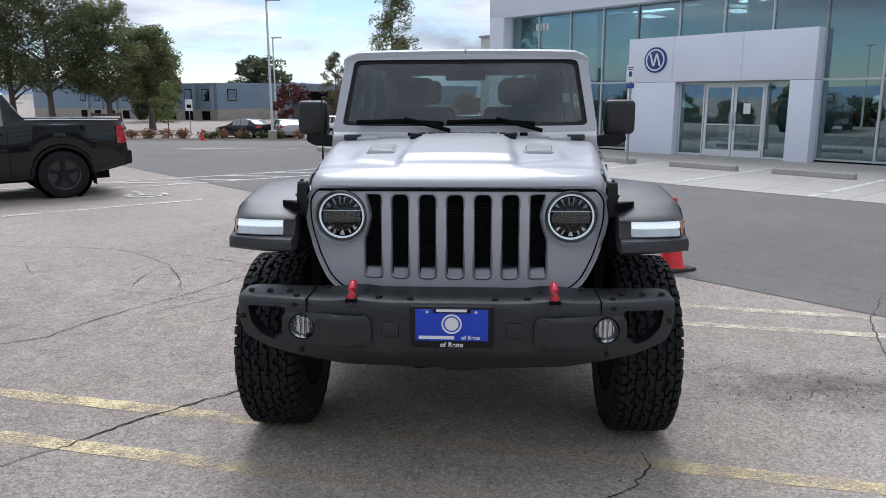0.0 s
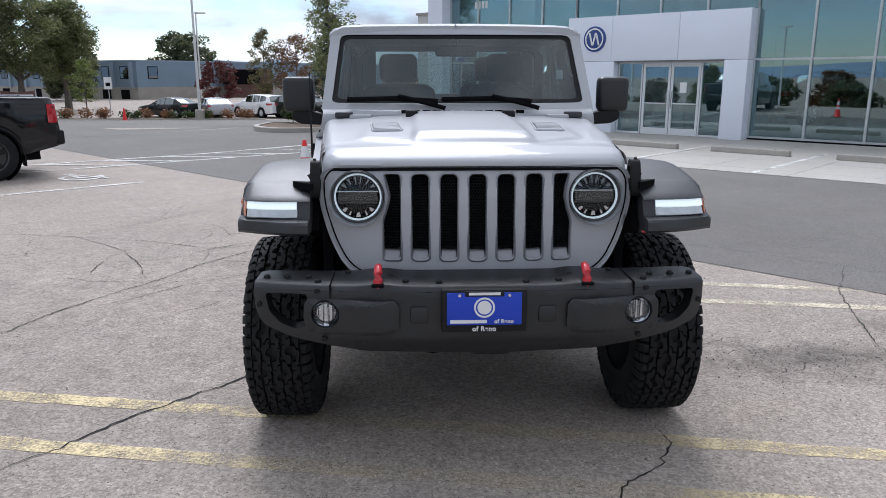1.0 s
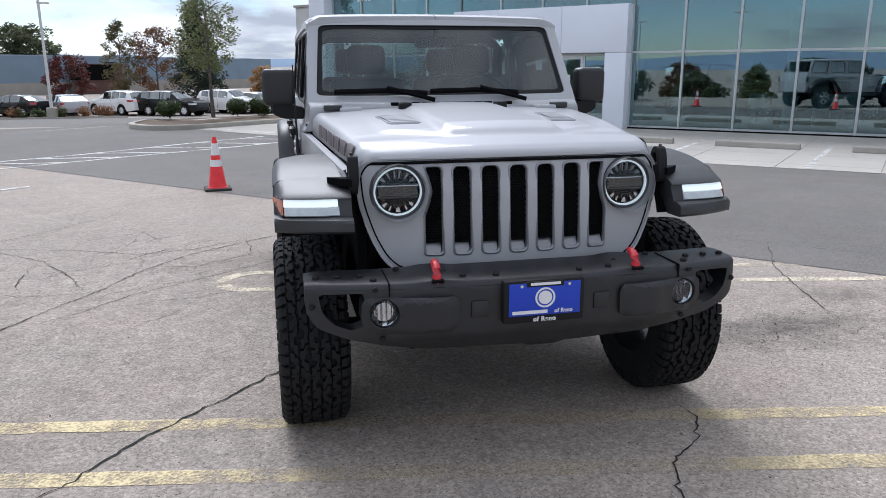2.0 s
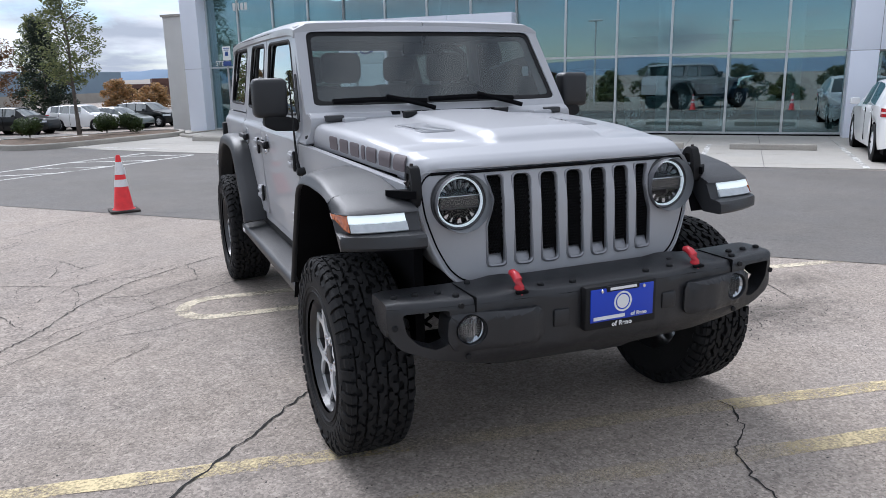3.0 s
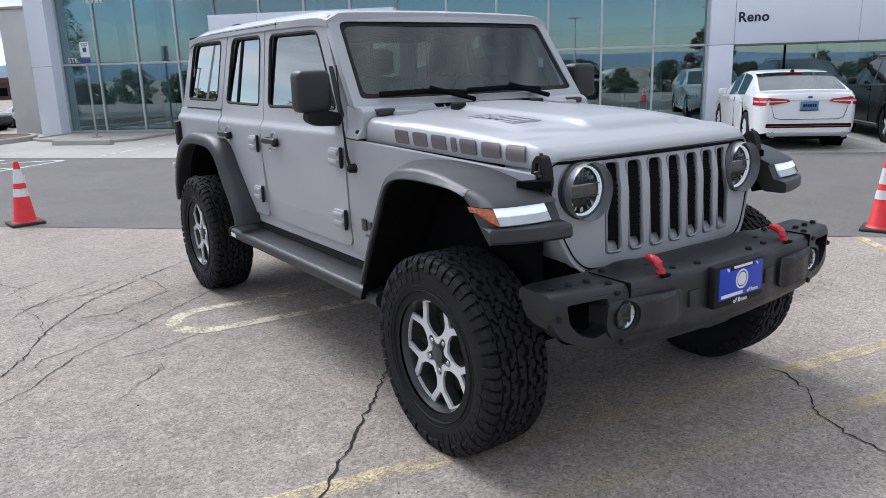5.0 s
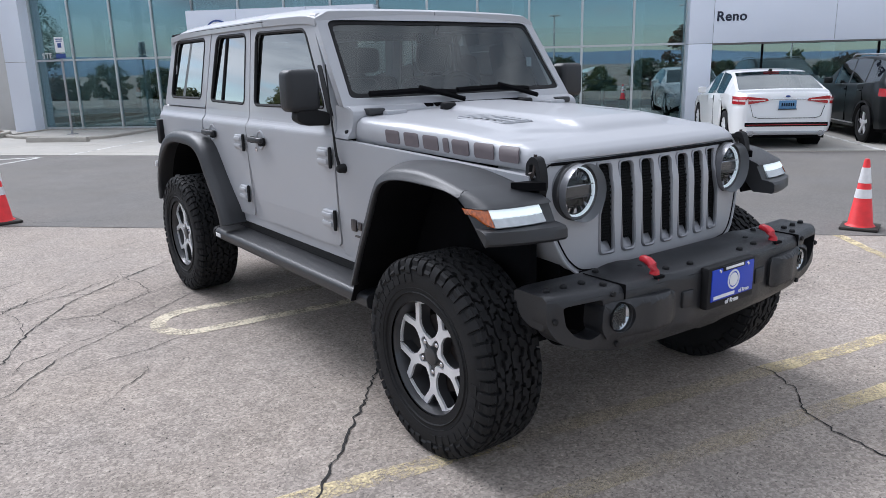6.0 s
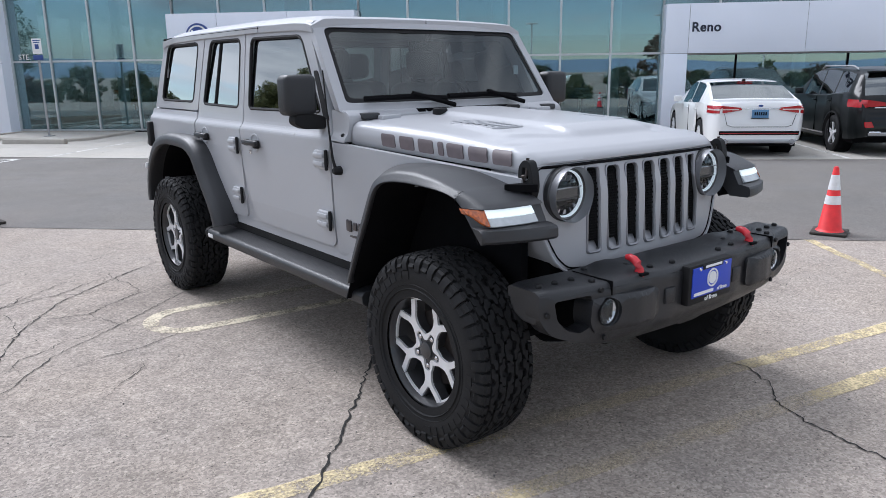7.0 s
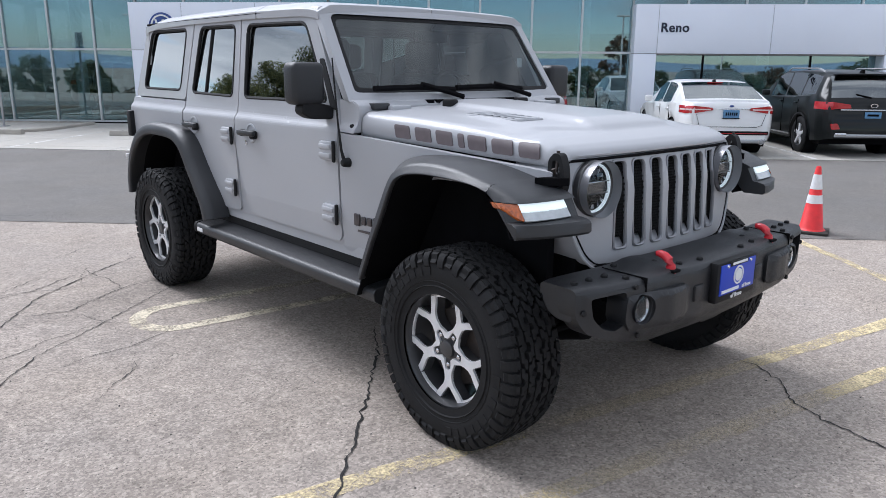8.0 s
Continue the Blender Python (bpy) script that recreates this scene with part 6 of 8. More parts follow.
part("cabin_floor", boxes((-0.74, 0.74, 0.95, 3.78, 0.62, 0.66)), M["dark"], jeep)
part("roll_bar", tube([(-0.66, 2.08, 1.0), (-0.66, 2.08, 1.72), (-0.58, 2.08, 1.79), (0.58, 2.08, 1.79), (0.66, 2.08, 1.72), (0.66, 2.08, 1.0)], 0.035, 8), M["cabin"], jeep)
mm = part("interior_mirror", rbox(-0.125, 0.125, 1.19, 1.22, 1.70, 1.765, 0.015), M["dark"], jeep)
part("mirror_stalk", tube([(0, 1.21, 1.75), (0, 1.17, 1.80)], 0.012, 6), M["dark"], mm)

# -- bumper --
def bumper_y(x):
    return lerp([(0, -0.742), (0.25, -0.742), (0.34, -0.732), (0.45, -0.730), (0.59, -0.718), (0.70, -0.696), (0.78, -0.682), (0.84, -0.668), (0.875, -0.654), (0.897, -0.632)], abs(x))


def bumper_back(x):
    return lerp([(0, -0.488), (0.60, -0.488), (0.80, -0.474), (0.895, -0.470)], abs(x))


bo = fillet([(-0.893, 0.792), (-0.60, 0.796), (0.60, 0.796), (0.893, 0.792), (0.895, 0.70), (0.862, 0.636), (0.74, 0.588), (0.60, 0.552), (0.45, 0.512), (0.13, 0.502), (0.10, 0.488), (-0.02, 0.488),
             (-0.05, 0.502), (-0.45, 0.512), (-0.60, 0.552), (-0.74, 0.588), (-0.862, 0.636), (-0.895, 0.70)], [0.012, 0, 0, 0.012, 0.04, 0.05, 0.04, 0.04, 0.04, 0.01, 0.01, 0.01, 0.01, 0.04, 0.04, 0.04, 0.05, 0.04])
holes = [fillet([(sx * 0.680, 0.642), (sx * 0.730, 0.624), (sx * 0.790, 0.646), (sx * 0.832, 0.690), (sx * 0.846, 0.764), (sx * 0.680, 0.768)], 0.016) for sx in (-1, 1)]
holes += [[(sx * 0.608 + 0.058 * math.cos(math.tau * k / 24), 0.692 + 0.058 * math.sin(math.tau * k / 24)) for k in range(24)] for sx in (-1, 1)]
bm = plate(bo, holes, 0.05)
for v in bm.verts:
    x, z = v.co.x, v.co.z
    v.co.y = bumper_y(x) + 0.012 * smoothstep(0.775, 0.80, z) + 0.10 * smoothstep(0.60, 0.47, z)
thicken(bm, (0, 0.075, 0))
bumper = part("front_bumper", bm, M["bumper"], jeep, "black steel front bumper", smooth=40, bevel=0.010)
secs = []
for x in sorted(set(even(-0.86, 0.86, 28)) | {-0.893, -0.885, 0.885, 0.893}):
    y, yb = bumper_y(x), bumper_back(x)
    pad = 0.009 * smoothstep(0.30, 0.345, abs(x)) * (1 - smoothstep(0.455, 0.50, abs(x)))      # raised pad round the hook
    z = 0.803 + pad - 0.006 * smoothstep(0.86, 0.893, abs(x))
    secs.append([(x, y + 0.014, 0.765), (x, y + 0.002, 0.782), (x, y + 0.010, z - 0.006), (x, y + 0.022, z), (x, yb - 0.012, z + 0.003), (x, yb, z - 0.006), (x, yb, 0.755), (x, yb - 0.02, 0.755)])
part("bumper_deck", loft(secs, close=True), M["bumper"], bumper, smooth=40)
for sx in (-1, 1):
    side = fillet([(-0.628, 0.796), (-0.474, 0.796), (-0.476, 0.735), (-0.500, 0.695), (-0.545, 0.672), (-0.612, 0.668), (-0.628, 0.700)], 0.014)
    part("end_plate", mirror(prism(side, 0.862, 0.8905, "x"), sx), M["bumper"], bumper, smooth=40, bevel=0.008)
part("lower_guard", rbox(-0.52, 0.52, -0.64, -0.48, 0.50, 0.62, 0.03), M["dark"], bumper)
POD_Y = [(0.345, -0.748), (0.365, -0.766), (0.47, -0.768), (0.53, -0.748), (0.60, -0.733), (0.69, -0.712)]
for sx in (-1, 1):
    pod = fillet([(0.345, 0.615), (0.665, 0.610), (0.695, 0.660), (0.690, 0.735), (0.665, 0.755), (0.345, 0.748), (0.325, 0.73), (0.325, 0.635)], 0.02)
    ring = [(0.608 + 0.056 * math.cos(math.tau * k / 28), 0.692 + 0.056 * math.sin(math.tau * k / 28)) for k in range(28)]
    bm = plate(pod, [ring], 0.04)
    for v in bm.verts:
        x, z = v.co.x, v.co.z
        v.co.y = lerp(POD_Y, x) + 0.020 * smoothstep(0.735, 0.757, z) + 0.012 * smoothstep(0.63, 0.608, z)
    thicken(bm, (0, 0.09, 0))
    p = part("lamp_pod", mirror(bm, sx), M["bumper"], bumper, smooth=40, bevel=0.012)
    fy = -0.708
    fog = part("fog_lamp", lathe([(fy - 0.022, 0.0565), (fy - 0.020, 0.054), (fy - 0.002, 0.051), (fy + 0.004, 0.049), (fy + 0.02, 0.040), (fy + 0.03, 0.0)], axis="y", n=28, centre=(sx * 0.608, 0, 0.692)), M["bumper"], bumper, "round clear fog lamp")
    part("reflector", lathe([(fy - 0.010, 0.050), (fy + 0.006, 0.036), (fy + 0.010, 0.0)], axis="y", n=24, centre=(sx * 0.608, 0, 0.692)), M["chrome"], fog)
    ln = part("lens", lathe([(fy - 0.022, 0.0), (fy - 0.020, 0.03), (fy - 0.012, 0.050)], axis="y", n=24, centre=(sx * 0.608, 0, 0.692)), M["clear"], fog)
    ln.visible_shadow = False
    for k in range(4):
        x = sx * 0.608 - 0.027 + k * 0.018
        h = math.sqrt(0.040 ** 2 - (x - sx * 0.608) ** 2)
        part("flute", rbox(x - 0.0013, x + 0.0013, fy - 0.012, fy + 0.006, 0.692 - h, 0.692 + h, 0.0005), M["lampblock"], fog)
    for x, yy in ((0.85, 0.075), (0.77, 0.09), (0.685, 0.10), (0.64, 0.045), (0.535, 0.19), (0.30, 0.06), (0.36, 0.13), (0.17, 0.05)):
        by = bumper_y(x) + yy
        part("bolt", lathe([(0.800, 0.014), (0.812, 0.013), (0.816, 0.009), (0.816, 0.0)], axis="z", n=8, centre=(sx * x, by, 0)), M["black_plastic"], bumper)
    for x, z in ((0.64, 0.782), (0.617, 0.590), (0.872, 0.715)):
        by = bumper_y(x)
        part("bolt", lathe([(by, 0.012), (by - 0.008, 0.010), (by - 0.009, 0.0)], axis="y", n=8, centre=(sx * x, 0, z)), M["black_plastic"], bumper)
    part("seam", boxes((sx * 0.588 - 0.002, sx * 0.588 + 0.002, bumper_y(0.588) - 0.004, bumper_y(0.588) + 0.2, 0.755, 0.8085)), M["dark"], bumper)
    part("recess_block", rbox(sx * 0.247 - 0.035, sx * 0.247 + 0.035, -0.750, -0.70, 0.655, 0.725, 0.010), M["bumper"], bumper)
    # red hook
    hk = part("tow_hook", tube([(sx * 0.405, -0.640, 0.858), (sx * 0.405, -0.655, 0.860), (sx * 0.405, -0.676, 0.855), (sx * 0.405, -0.694, 0.842), (sx * 0.405, -0.703, 0.822), (sx * 0.405, -0.706, 0.790)], 0.015, 12,
                           taper=[0.011, 0.015, 0.0165, 0.0175, 0.0185, 0.020]), M["red"], jeep, "red painted tow hook")
    part("hook_base", rbox(sx * 0.405 - 0.024, sx * 0.405 + 0.024, -0.735, -0.670, 0.798, 0.810, 0.004), M["dark"], hk)
# dealer's plate in its black frame
fy = -0.762
plate_ = part("number_plate", rbox(-0.163, 0.163, fy - 0.012, fy + 0.03, 0.627, 0.799, 0.010), M["black_plastic"], jeep, "blue dealer plate in a black frame")
part("plate_face", rbox(-0.143, 0.143, fy - 0.016, fy - 0.008, 0.659, 0.787, 0.002), M["plate_blue"], plate_)
part("top_tab", rbox(-0.075, 0.075, fy - 0.019, fy - 0.010, 0.772, 0.794, 0.004), M["black_plastic"], plate_)
part("word_bar", boxes((-0.060, 0.060, fy - 0.021, fy - 0.0185, 0.779, 0.789)), M["white"], plate_)
part("word_bar", boxes((-0.130, 0.010, fy - 0.0185, fy - 0.0155, 0.667, 0.680)), M["white"], plate_)
part("logo_ring", lathe([(fy - 0.016, 0.040), (fy - 0.019, 0.040), (fy - 0.019, 0.033), (fy - 0.016, 0.033)], axis="y", n=28, centre=(0, 0, 0.729), close=True), M["white"], plate_)
part("logo_disc", lathe([(fy - 0.016, 0.027), (fy - 0.0185, 0.027), (fy - 0.0185, 0.0)], axis="y", n=24, centre=(0, 0, 0.729)), M["white"], plate_)


words("of Reno", 0.022, pose(0.075, fy - 0.018, 0.667, 90), M["white"], plate_, spacing=1.05, bold=0.0006)
words("of Reno", 0.026, pose(0, fy - 0.0145, 0.635, 90), M["white"], plate_, spacing=1.1, bold=0.0008)
for sx in (-1, 1):
    part("screw", lathe([(fy - 0.022, 0.0), (fy - 0.021, 0.006), (fy - 0.016, 0.007)], axis="y", n=10, centre=(sx * 0.095, 0, 0.778)), M["chrome"], plate_)

# -- wheels --
R_TYRE = 0.415
prof = [(-0.150, 0.235), (-0.150, 0.262), (-0.158, 0.300), (-0.160, 0.335), (-0.152, 0.368), (-0.138, 0.388), (-0.118, 0.396), (0.118, 0.396), (0.138, 0.388),
        (0.152, 0.368), (0.160, 0.335), (0.158, 0.300), (0.150, 0.262), (0.150, 0.235)]
tyre_mesh = finish(lathe(prof, n=56), 40)
tyre_mesh.materials.append(M["rubber"])


def tread():
    """Rugged tread: staggered, crooked blocks in five rows, and lugs over the shoulders."""
    rnd = random.Random(4)
    bm = bmesh.new()

    def block(outline, r0, r1, shrink=0.88):
        lo, hi = [], []
        cx = sum(p[0] for p in outline) / len(outline)
        ca = sum(p[1] for p in outline) / len(outline)
        for x, a in outline:
            lo.append(bm.verts.new((x, r0 * math.cos(a), r0 * math.sin(a))))
        for x, a in outline:
            x2, a2 = cx + (x - cx) * shrink, ca + (a - ca) * shrink
            drop = 0.06 * max(0, abs(x2) - 0.10)
            hi.append(bm.verts.new((x2, (r1 - drop) * math.cos(a2), (r1 - drop) * math.sin(a2))))
        k = len(outline)
        bm.faces.new(hi)
        for i in range(k):
            bm.faces.new((lo[i], lo[(i + 1) % k], hi[(i + 1) % k], hi[i]))
    n = 54
    step = math.tau / n
    edges = (-0.113, -0.070, -0.024, 0.024, 0.070, 0.113)
    for i in range(n):
        for c in range(5):
            # a crooked block: its halves are shifted against each other, its flanks are toothed into the next row
            xl, xr = edges[c] + 0.0035, edges[c + 1] - 0.0035
            xm = (xl + xr) / 2 + rnd.uniform(-0.006, 0.006)
            a0 = (i + (0.5 if c % 2 else 0.0) + rnd.uniform(-0.09, 0.09)) * step
            a1 = a0 + step * rnd.uniform(0.80, 0.88)
            s = step * rnd.uniform(0.20, 0.34) * (1 if (c + i // 2) % 2 else -1)
            k1, k2 = rnd.uniform(-0.007, 0.007), rnd.uniform(-0.007, 0.007)
            top = R_TYRE - rnd.uniform(0.0, 0.003)
            block([(xl, a0 + s), (xm - 0.004, a0 + s * 0.8), (xm + 0.004, a0 - s * 0.8), (xr, a0 - s), (xr + k1, (a0 + a1) / 2 - s), (xr, a1 - s), (xm + 0.004, a1 - s * 0.8), (xm - 0.004, a1 + s * 0.8),
                   (xl, a1 + s), (xl + k2, (a0 + a1) / 2 + s)], 0.390, top, 0.93)
        for sgn in (-1, 1):
            a = (i + 0.3 * sgn) * step
            long = 0.156 if i % 2 else 0.146
            h = step * 0.44
            pts = [(sgn * 0.115, a - h), (sgn * 0.124, a - h * 0.6), (sgn * 0.138, a - h), (sgn * 0.140, a + h), (sgn * 0.126, a + h * 0.7), (sgn * 0.115, a + h)]
            block(pts, 0.385, R_TYRE - 0.003, 0.95)
            # lug that runs over the shoulder on to the sidewall
            lo = []
            for x, r in ((sgn * 0.130, 0.410), (sgn * 0.150, 0.398), (sgn * (long + 0.006), 0.378), (sgn * 0.163, 0.352 if i % 2 else 0.366)):
                lo.append((x, r))
            rows = [[(x, r * math.cos(a + d), r * math.sin(a + d)) for x, r in lo] + [(x - sgn * 0.012, (r - 0.014) * math.cos(a + d), (r - 0.014) * math.sin(a + d)) for x, r in lo[::-1]] for d in (-h * 0.85, h * 0.85)]
            loft(rows, close=True, bm=bm)
    return bm


tread_mesh = finish(tread(), 30)
tread_mesh.materials.append(M["rubber"])


def polar(r, a):
    return (r * math.sin(radians(a)), r * math.cos(radians(a)))


def rim_face():
    """Five slim forked spokes with a flat bright face, notched for the nuts, joined by thin arcs along the rim."""
    bm = bmesh.new()
    half = [(0.046, 36), (0.070, 36), (0.094, 14.5), (0.116, 10.0), (0.136, 9.2), (0.156, 11.6), (0.186, 17.4), (0.212, 20.2), (0.223, 20.8), (0.223, 13.4), (0.203, 11.0), (0.160, 1.5)]
    notch = [(0.087, 4), (0.083, 11), (0.066, 16), (0.050, 22), (0.046, 29)]
    for k in range(5):
        a = 72 * k
        pts = [polar(r, a + d) for r, d in half] + [polar(r, a - d) for r, d in half[::-1]] + [polar(r, a - d) for r, d in notch[::-1]] + [polar(r, a + d) for r, d in notch]
        prism(pts, 0.108, 0.094, "x", bm=bm)
        arc = [polar(0.2235, a + 21.8 + 28.4 * q / 8) for q in range(9)] + [polar(0.2145, a + 50.2 - 28.4 * q / 8) for q in range(9)]
        prism(arc, 0.108, 0.096, "x", bm=bm)
    return bm


def wall_blocks():
    """Raised blocks of the size of the tyre's lettering, in two groups, and two fine ribs."""
    bm = bmesh.new()
    for start, count in ((-48, 10), (132, 10)):
        for k in range(count):
            a = start + k * 8.5
            w = 2.6 if k % 3 else 3.2
            prism([polar(0.312, a - w), polar(0.345, a - w + 0.5), polar(0.345, a + w), polar(0.312, a + w - 0.5)], 0.1565, 0.1622, "x", bm=bm)
    for r in (0.270, 0.290):
        lathe([(0.150, r - 0.004), (0.1585, r), (0.150, r + 0.004)], n=56, bm=bm)
    return bm


wall_mesh = finish(wall_blocks(), 30)
wall_mesh.materials.append(M["rubber"])
rim_mesh = finish(rim_face(), 30)
rim_mesh.materials.append(M["alloy"])


def spoke_sides():
    bm = bmesh.new()
    half = [(0.03, 36), (0.064, 36), (0.092, 15.5), (0.116, 11.2), (0.138, 10.3), (0.158, 12.6), (0.188, 18.4), (0.223, 22.0), (0.223, 11.8), (0.203, 9.6), (0.163, 1.2)]
    for k in range(5):
        a = 72 * k
        prism([polar(r, a + d) for r, d in half] + [polar(r, a - d) for r, d in half[::-1]], 0.0965, 0.050, "x", bm=bm)
    return bm


dark_rim_mesh = finish(spoke_sides(), 30)
dark_rim_mesh.materials.append(M["rim_dark"])
barrel_mesh = finish(lathe([(0.128, 0.240), (0.134, 0.240), (0.134, 0.232), (0.112, 0.224), (0.05, 0.212), (-0.10, 0.210), (-0.14, 0.24), (-0.145, 0.235)], n=48), 40)
barrel_mesh.materials.append(M["rim_dark"])
lip_mesh = finish(lathe([(0.1345, 0.241), (0.1385, 0.240), (0.1385, 0.232), (0.131, 0.2295)], n=48), 40)
lip_mesh.materials.append(M["rim_dark"])
nut_mesh = finish(lathe([(0.075, 0.0115), (0.106, 0.0105), (0.110, 0.006), (0.110, 0.0)], n=6), 30)
nut_mesh.materials.append(M["chrome"])
cap_mesh = finish(lathe([(0.080, 0.040), (0.112, 0.036), (0.116, 0.028), (0.116, 0.0)], n=24), 30)
cap_mesh.materials.append(M["rim_dark"])
hub_mesh = finish(lathe([(0.04, 0.16), (0.045, 0.15), (0.045, 0.07), (0.075, 0.06), (0.08, 0.0)], n=32), 40)
hub_mesh.materials.append(M["brake"])
for sx in (-1, 1):
    for y, zc in ((-0.03, 0.416), (3.10, 0.416)):
        w = part("wheel", barrel_mesh, None, jeep, "dark alloy wheel with bright spokes and a rugged tyre", m=pose(sx * 0.859, y, zc, 0, 0, 0 if sx > 0 else 180) @ pose(0, 0, 0, 40 if y < 1 else 2) @ Matrix.Diagonal((0.91, 1.033, 1.033, 1.0)))
        t = part("tyre", tyre_mesh, None, w)
        tagged(part("tread", tread_mesh, None, t, "black rugged tread blocks"), kind="stuff")
        tagged(part("sidewall_relief", wall_mesh, None, t), kind="stuff")
        part("spokes", rim_mesh, None, w, "bright machined split spokes")
        part("spoke_sides", dark_rim_mesh, None, w, "dark painted spoke sides")
        part("rim_lip", lip_mesh, None, w)
        part("centre_cap", cap_mesh, None, w)
        part("brake_disc", hub_mesh, None, w, "rusty grey brake disc")
        for k in range(5):
            a = radians(72 * k)
            part("wheel_nut", nut_mesh, None, w, m=pose(0, 0.066 * math.sin(a), 0.066 * math.cos(a)))

# -- underside --
part("chassis", boxes((-0.45, 0.45, -0.45, 3.8, 0.50, 0.62)), M["dark"], jeep)
for y in (-0.03, 3.10):
    part("axle", tube([(-0.72, y, 0.40), (0.72, y, 0.40)], 0.05, 10), M["dark"], jeep)
    part("differential", lathe([(y - 0.17, 0.0), (y - 0.14, 0.09), (y, 0.13), (y + 0.14, 0.09), (y + 0.17, 0.0)], axis="y", n=20, centre=(-0.18, 0, 0.40)), M["dark"], jeep)
part("tie_rod", tube([(-0.66, -0.20, 0.44), (0.66, -0.20, 0.42)], 0.018, 8), M["dark"], jeep)
for sx in (-1, 1):
    part("shock_absorber", tube([(sx * 0.60, -0.05, 0.42), (sx * 0.56, -0.08, 0.95)], 0.026, 10), M["brake"], jeep, "grey shock absorber")
    part("coil_spring", tube([(sx * 0.52 + 0.055 * math.cos(k * 0.7), 0.02 + 0.055 * math.sin(k * 0.7), 0.45 + k * 0.0075) for k in range(60)], 0.009, 5), M["dark"], jeep)
part("engine_bay", boxes((-0.54, 0.54, -0.35, 0.85, 0.62, 1.16)), M["dark"], jeep)
part("bulkhead", boxes((-0.78, 0.78, 0.86, 0.93, 0.60, 1.36)), M["dark"], jeep)


# ---- other vehicles ----
def build_wheel(host, x, y, r, width, sx, rim, spokes=10, dark="rim_dark"):
    w = part("wheel", lathe([(-0.5 * width, r * 0.62), (-0.5 * width, r * 0.9), (-0.42 * width, r * 0.985), (-0.3 * width, r), (0.3 * width, r), (0.42 * width, r * 0.985), (0.5 * width, r * 0.9),
                             (0.5 * width, r * 0.72), (0.46 * width, r * 0.64)], n=36), M["rubber"], host, m=pose(x, y, r, 0, 0, 0 if sx > 0 else 180))
    part("rim", lathe([(0.46 * width, r * 0.66), (0.42 * width, r * 0.60), (0.1 * width, r * 0.57), (0.05 * width, 0.0)], n=32), M[dark], w)
    for k in range(spokes):
        a = math.tau * k / spokes
        sp_ = prism([(-0.022, r * 0.12), (0.022, r * 0.12), (0.035, r * 0.61), (-0.035, r * 0.61)], 0.30 * width, 0.43 * width)
        part("spoke", sp_, M[rim], w, m=pose(0, 0, 0, math.degrees(a)), smooth=0)
    part("hub", lathe([(0.3 * width, r * 0.2), (0.46 * width, r * 0.17), (0.47 * width, 0)], n=16), M[rim], w)
    return w


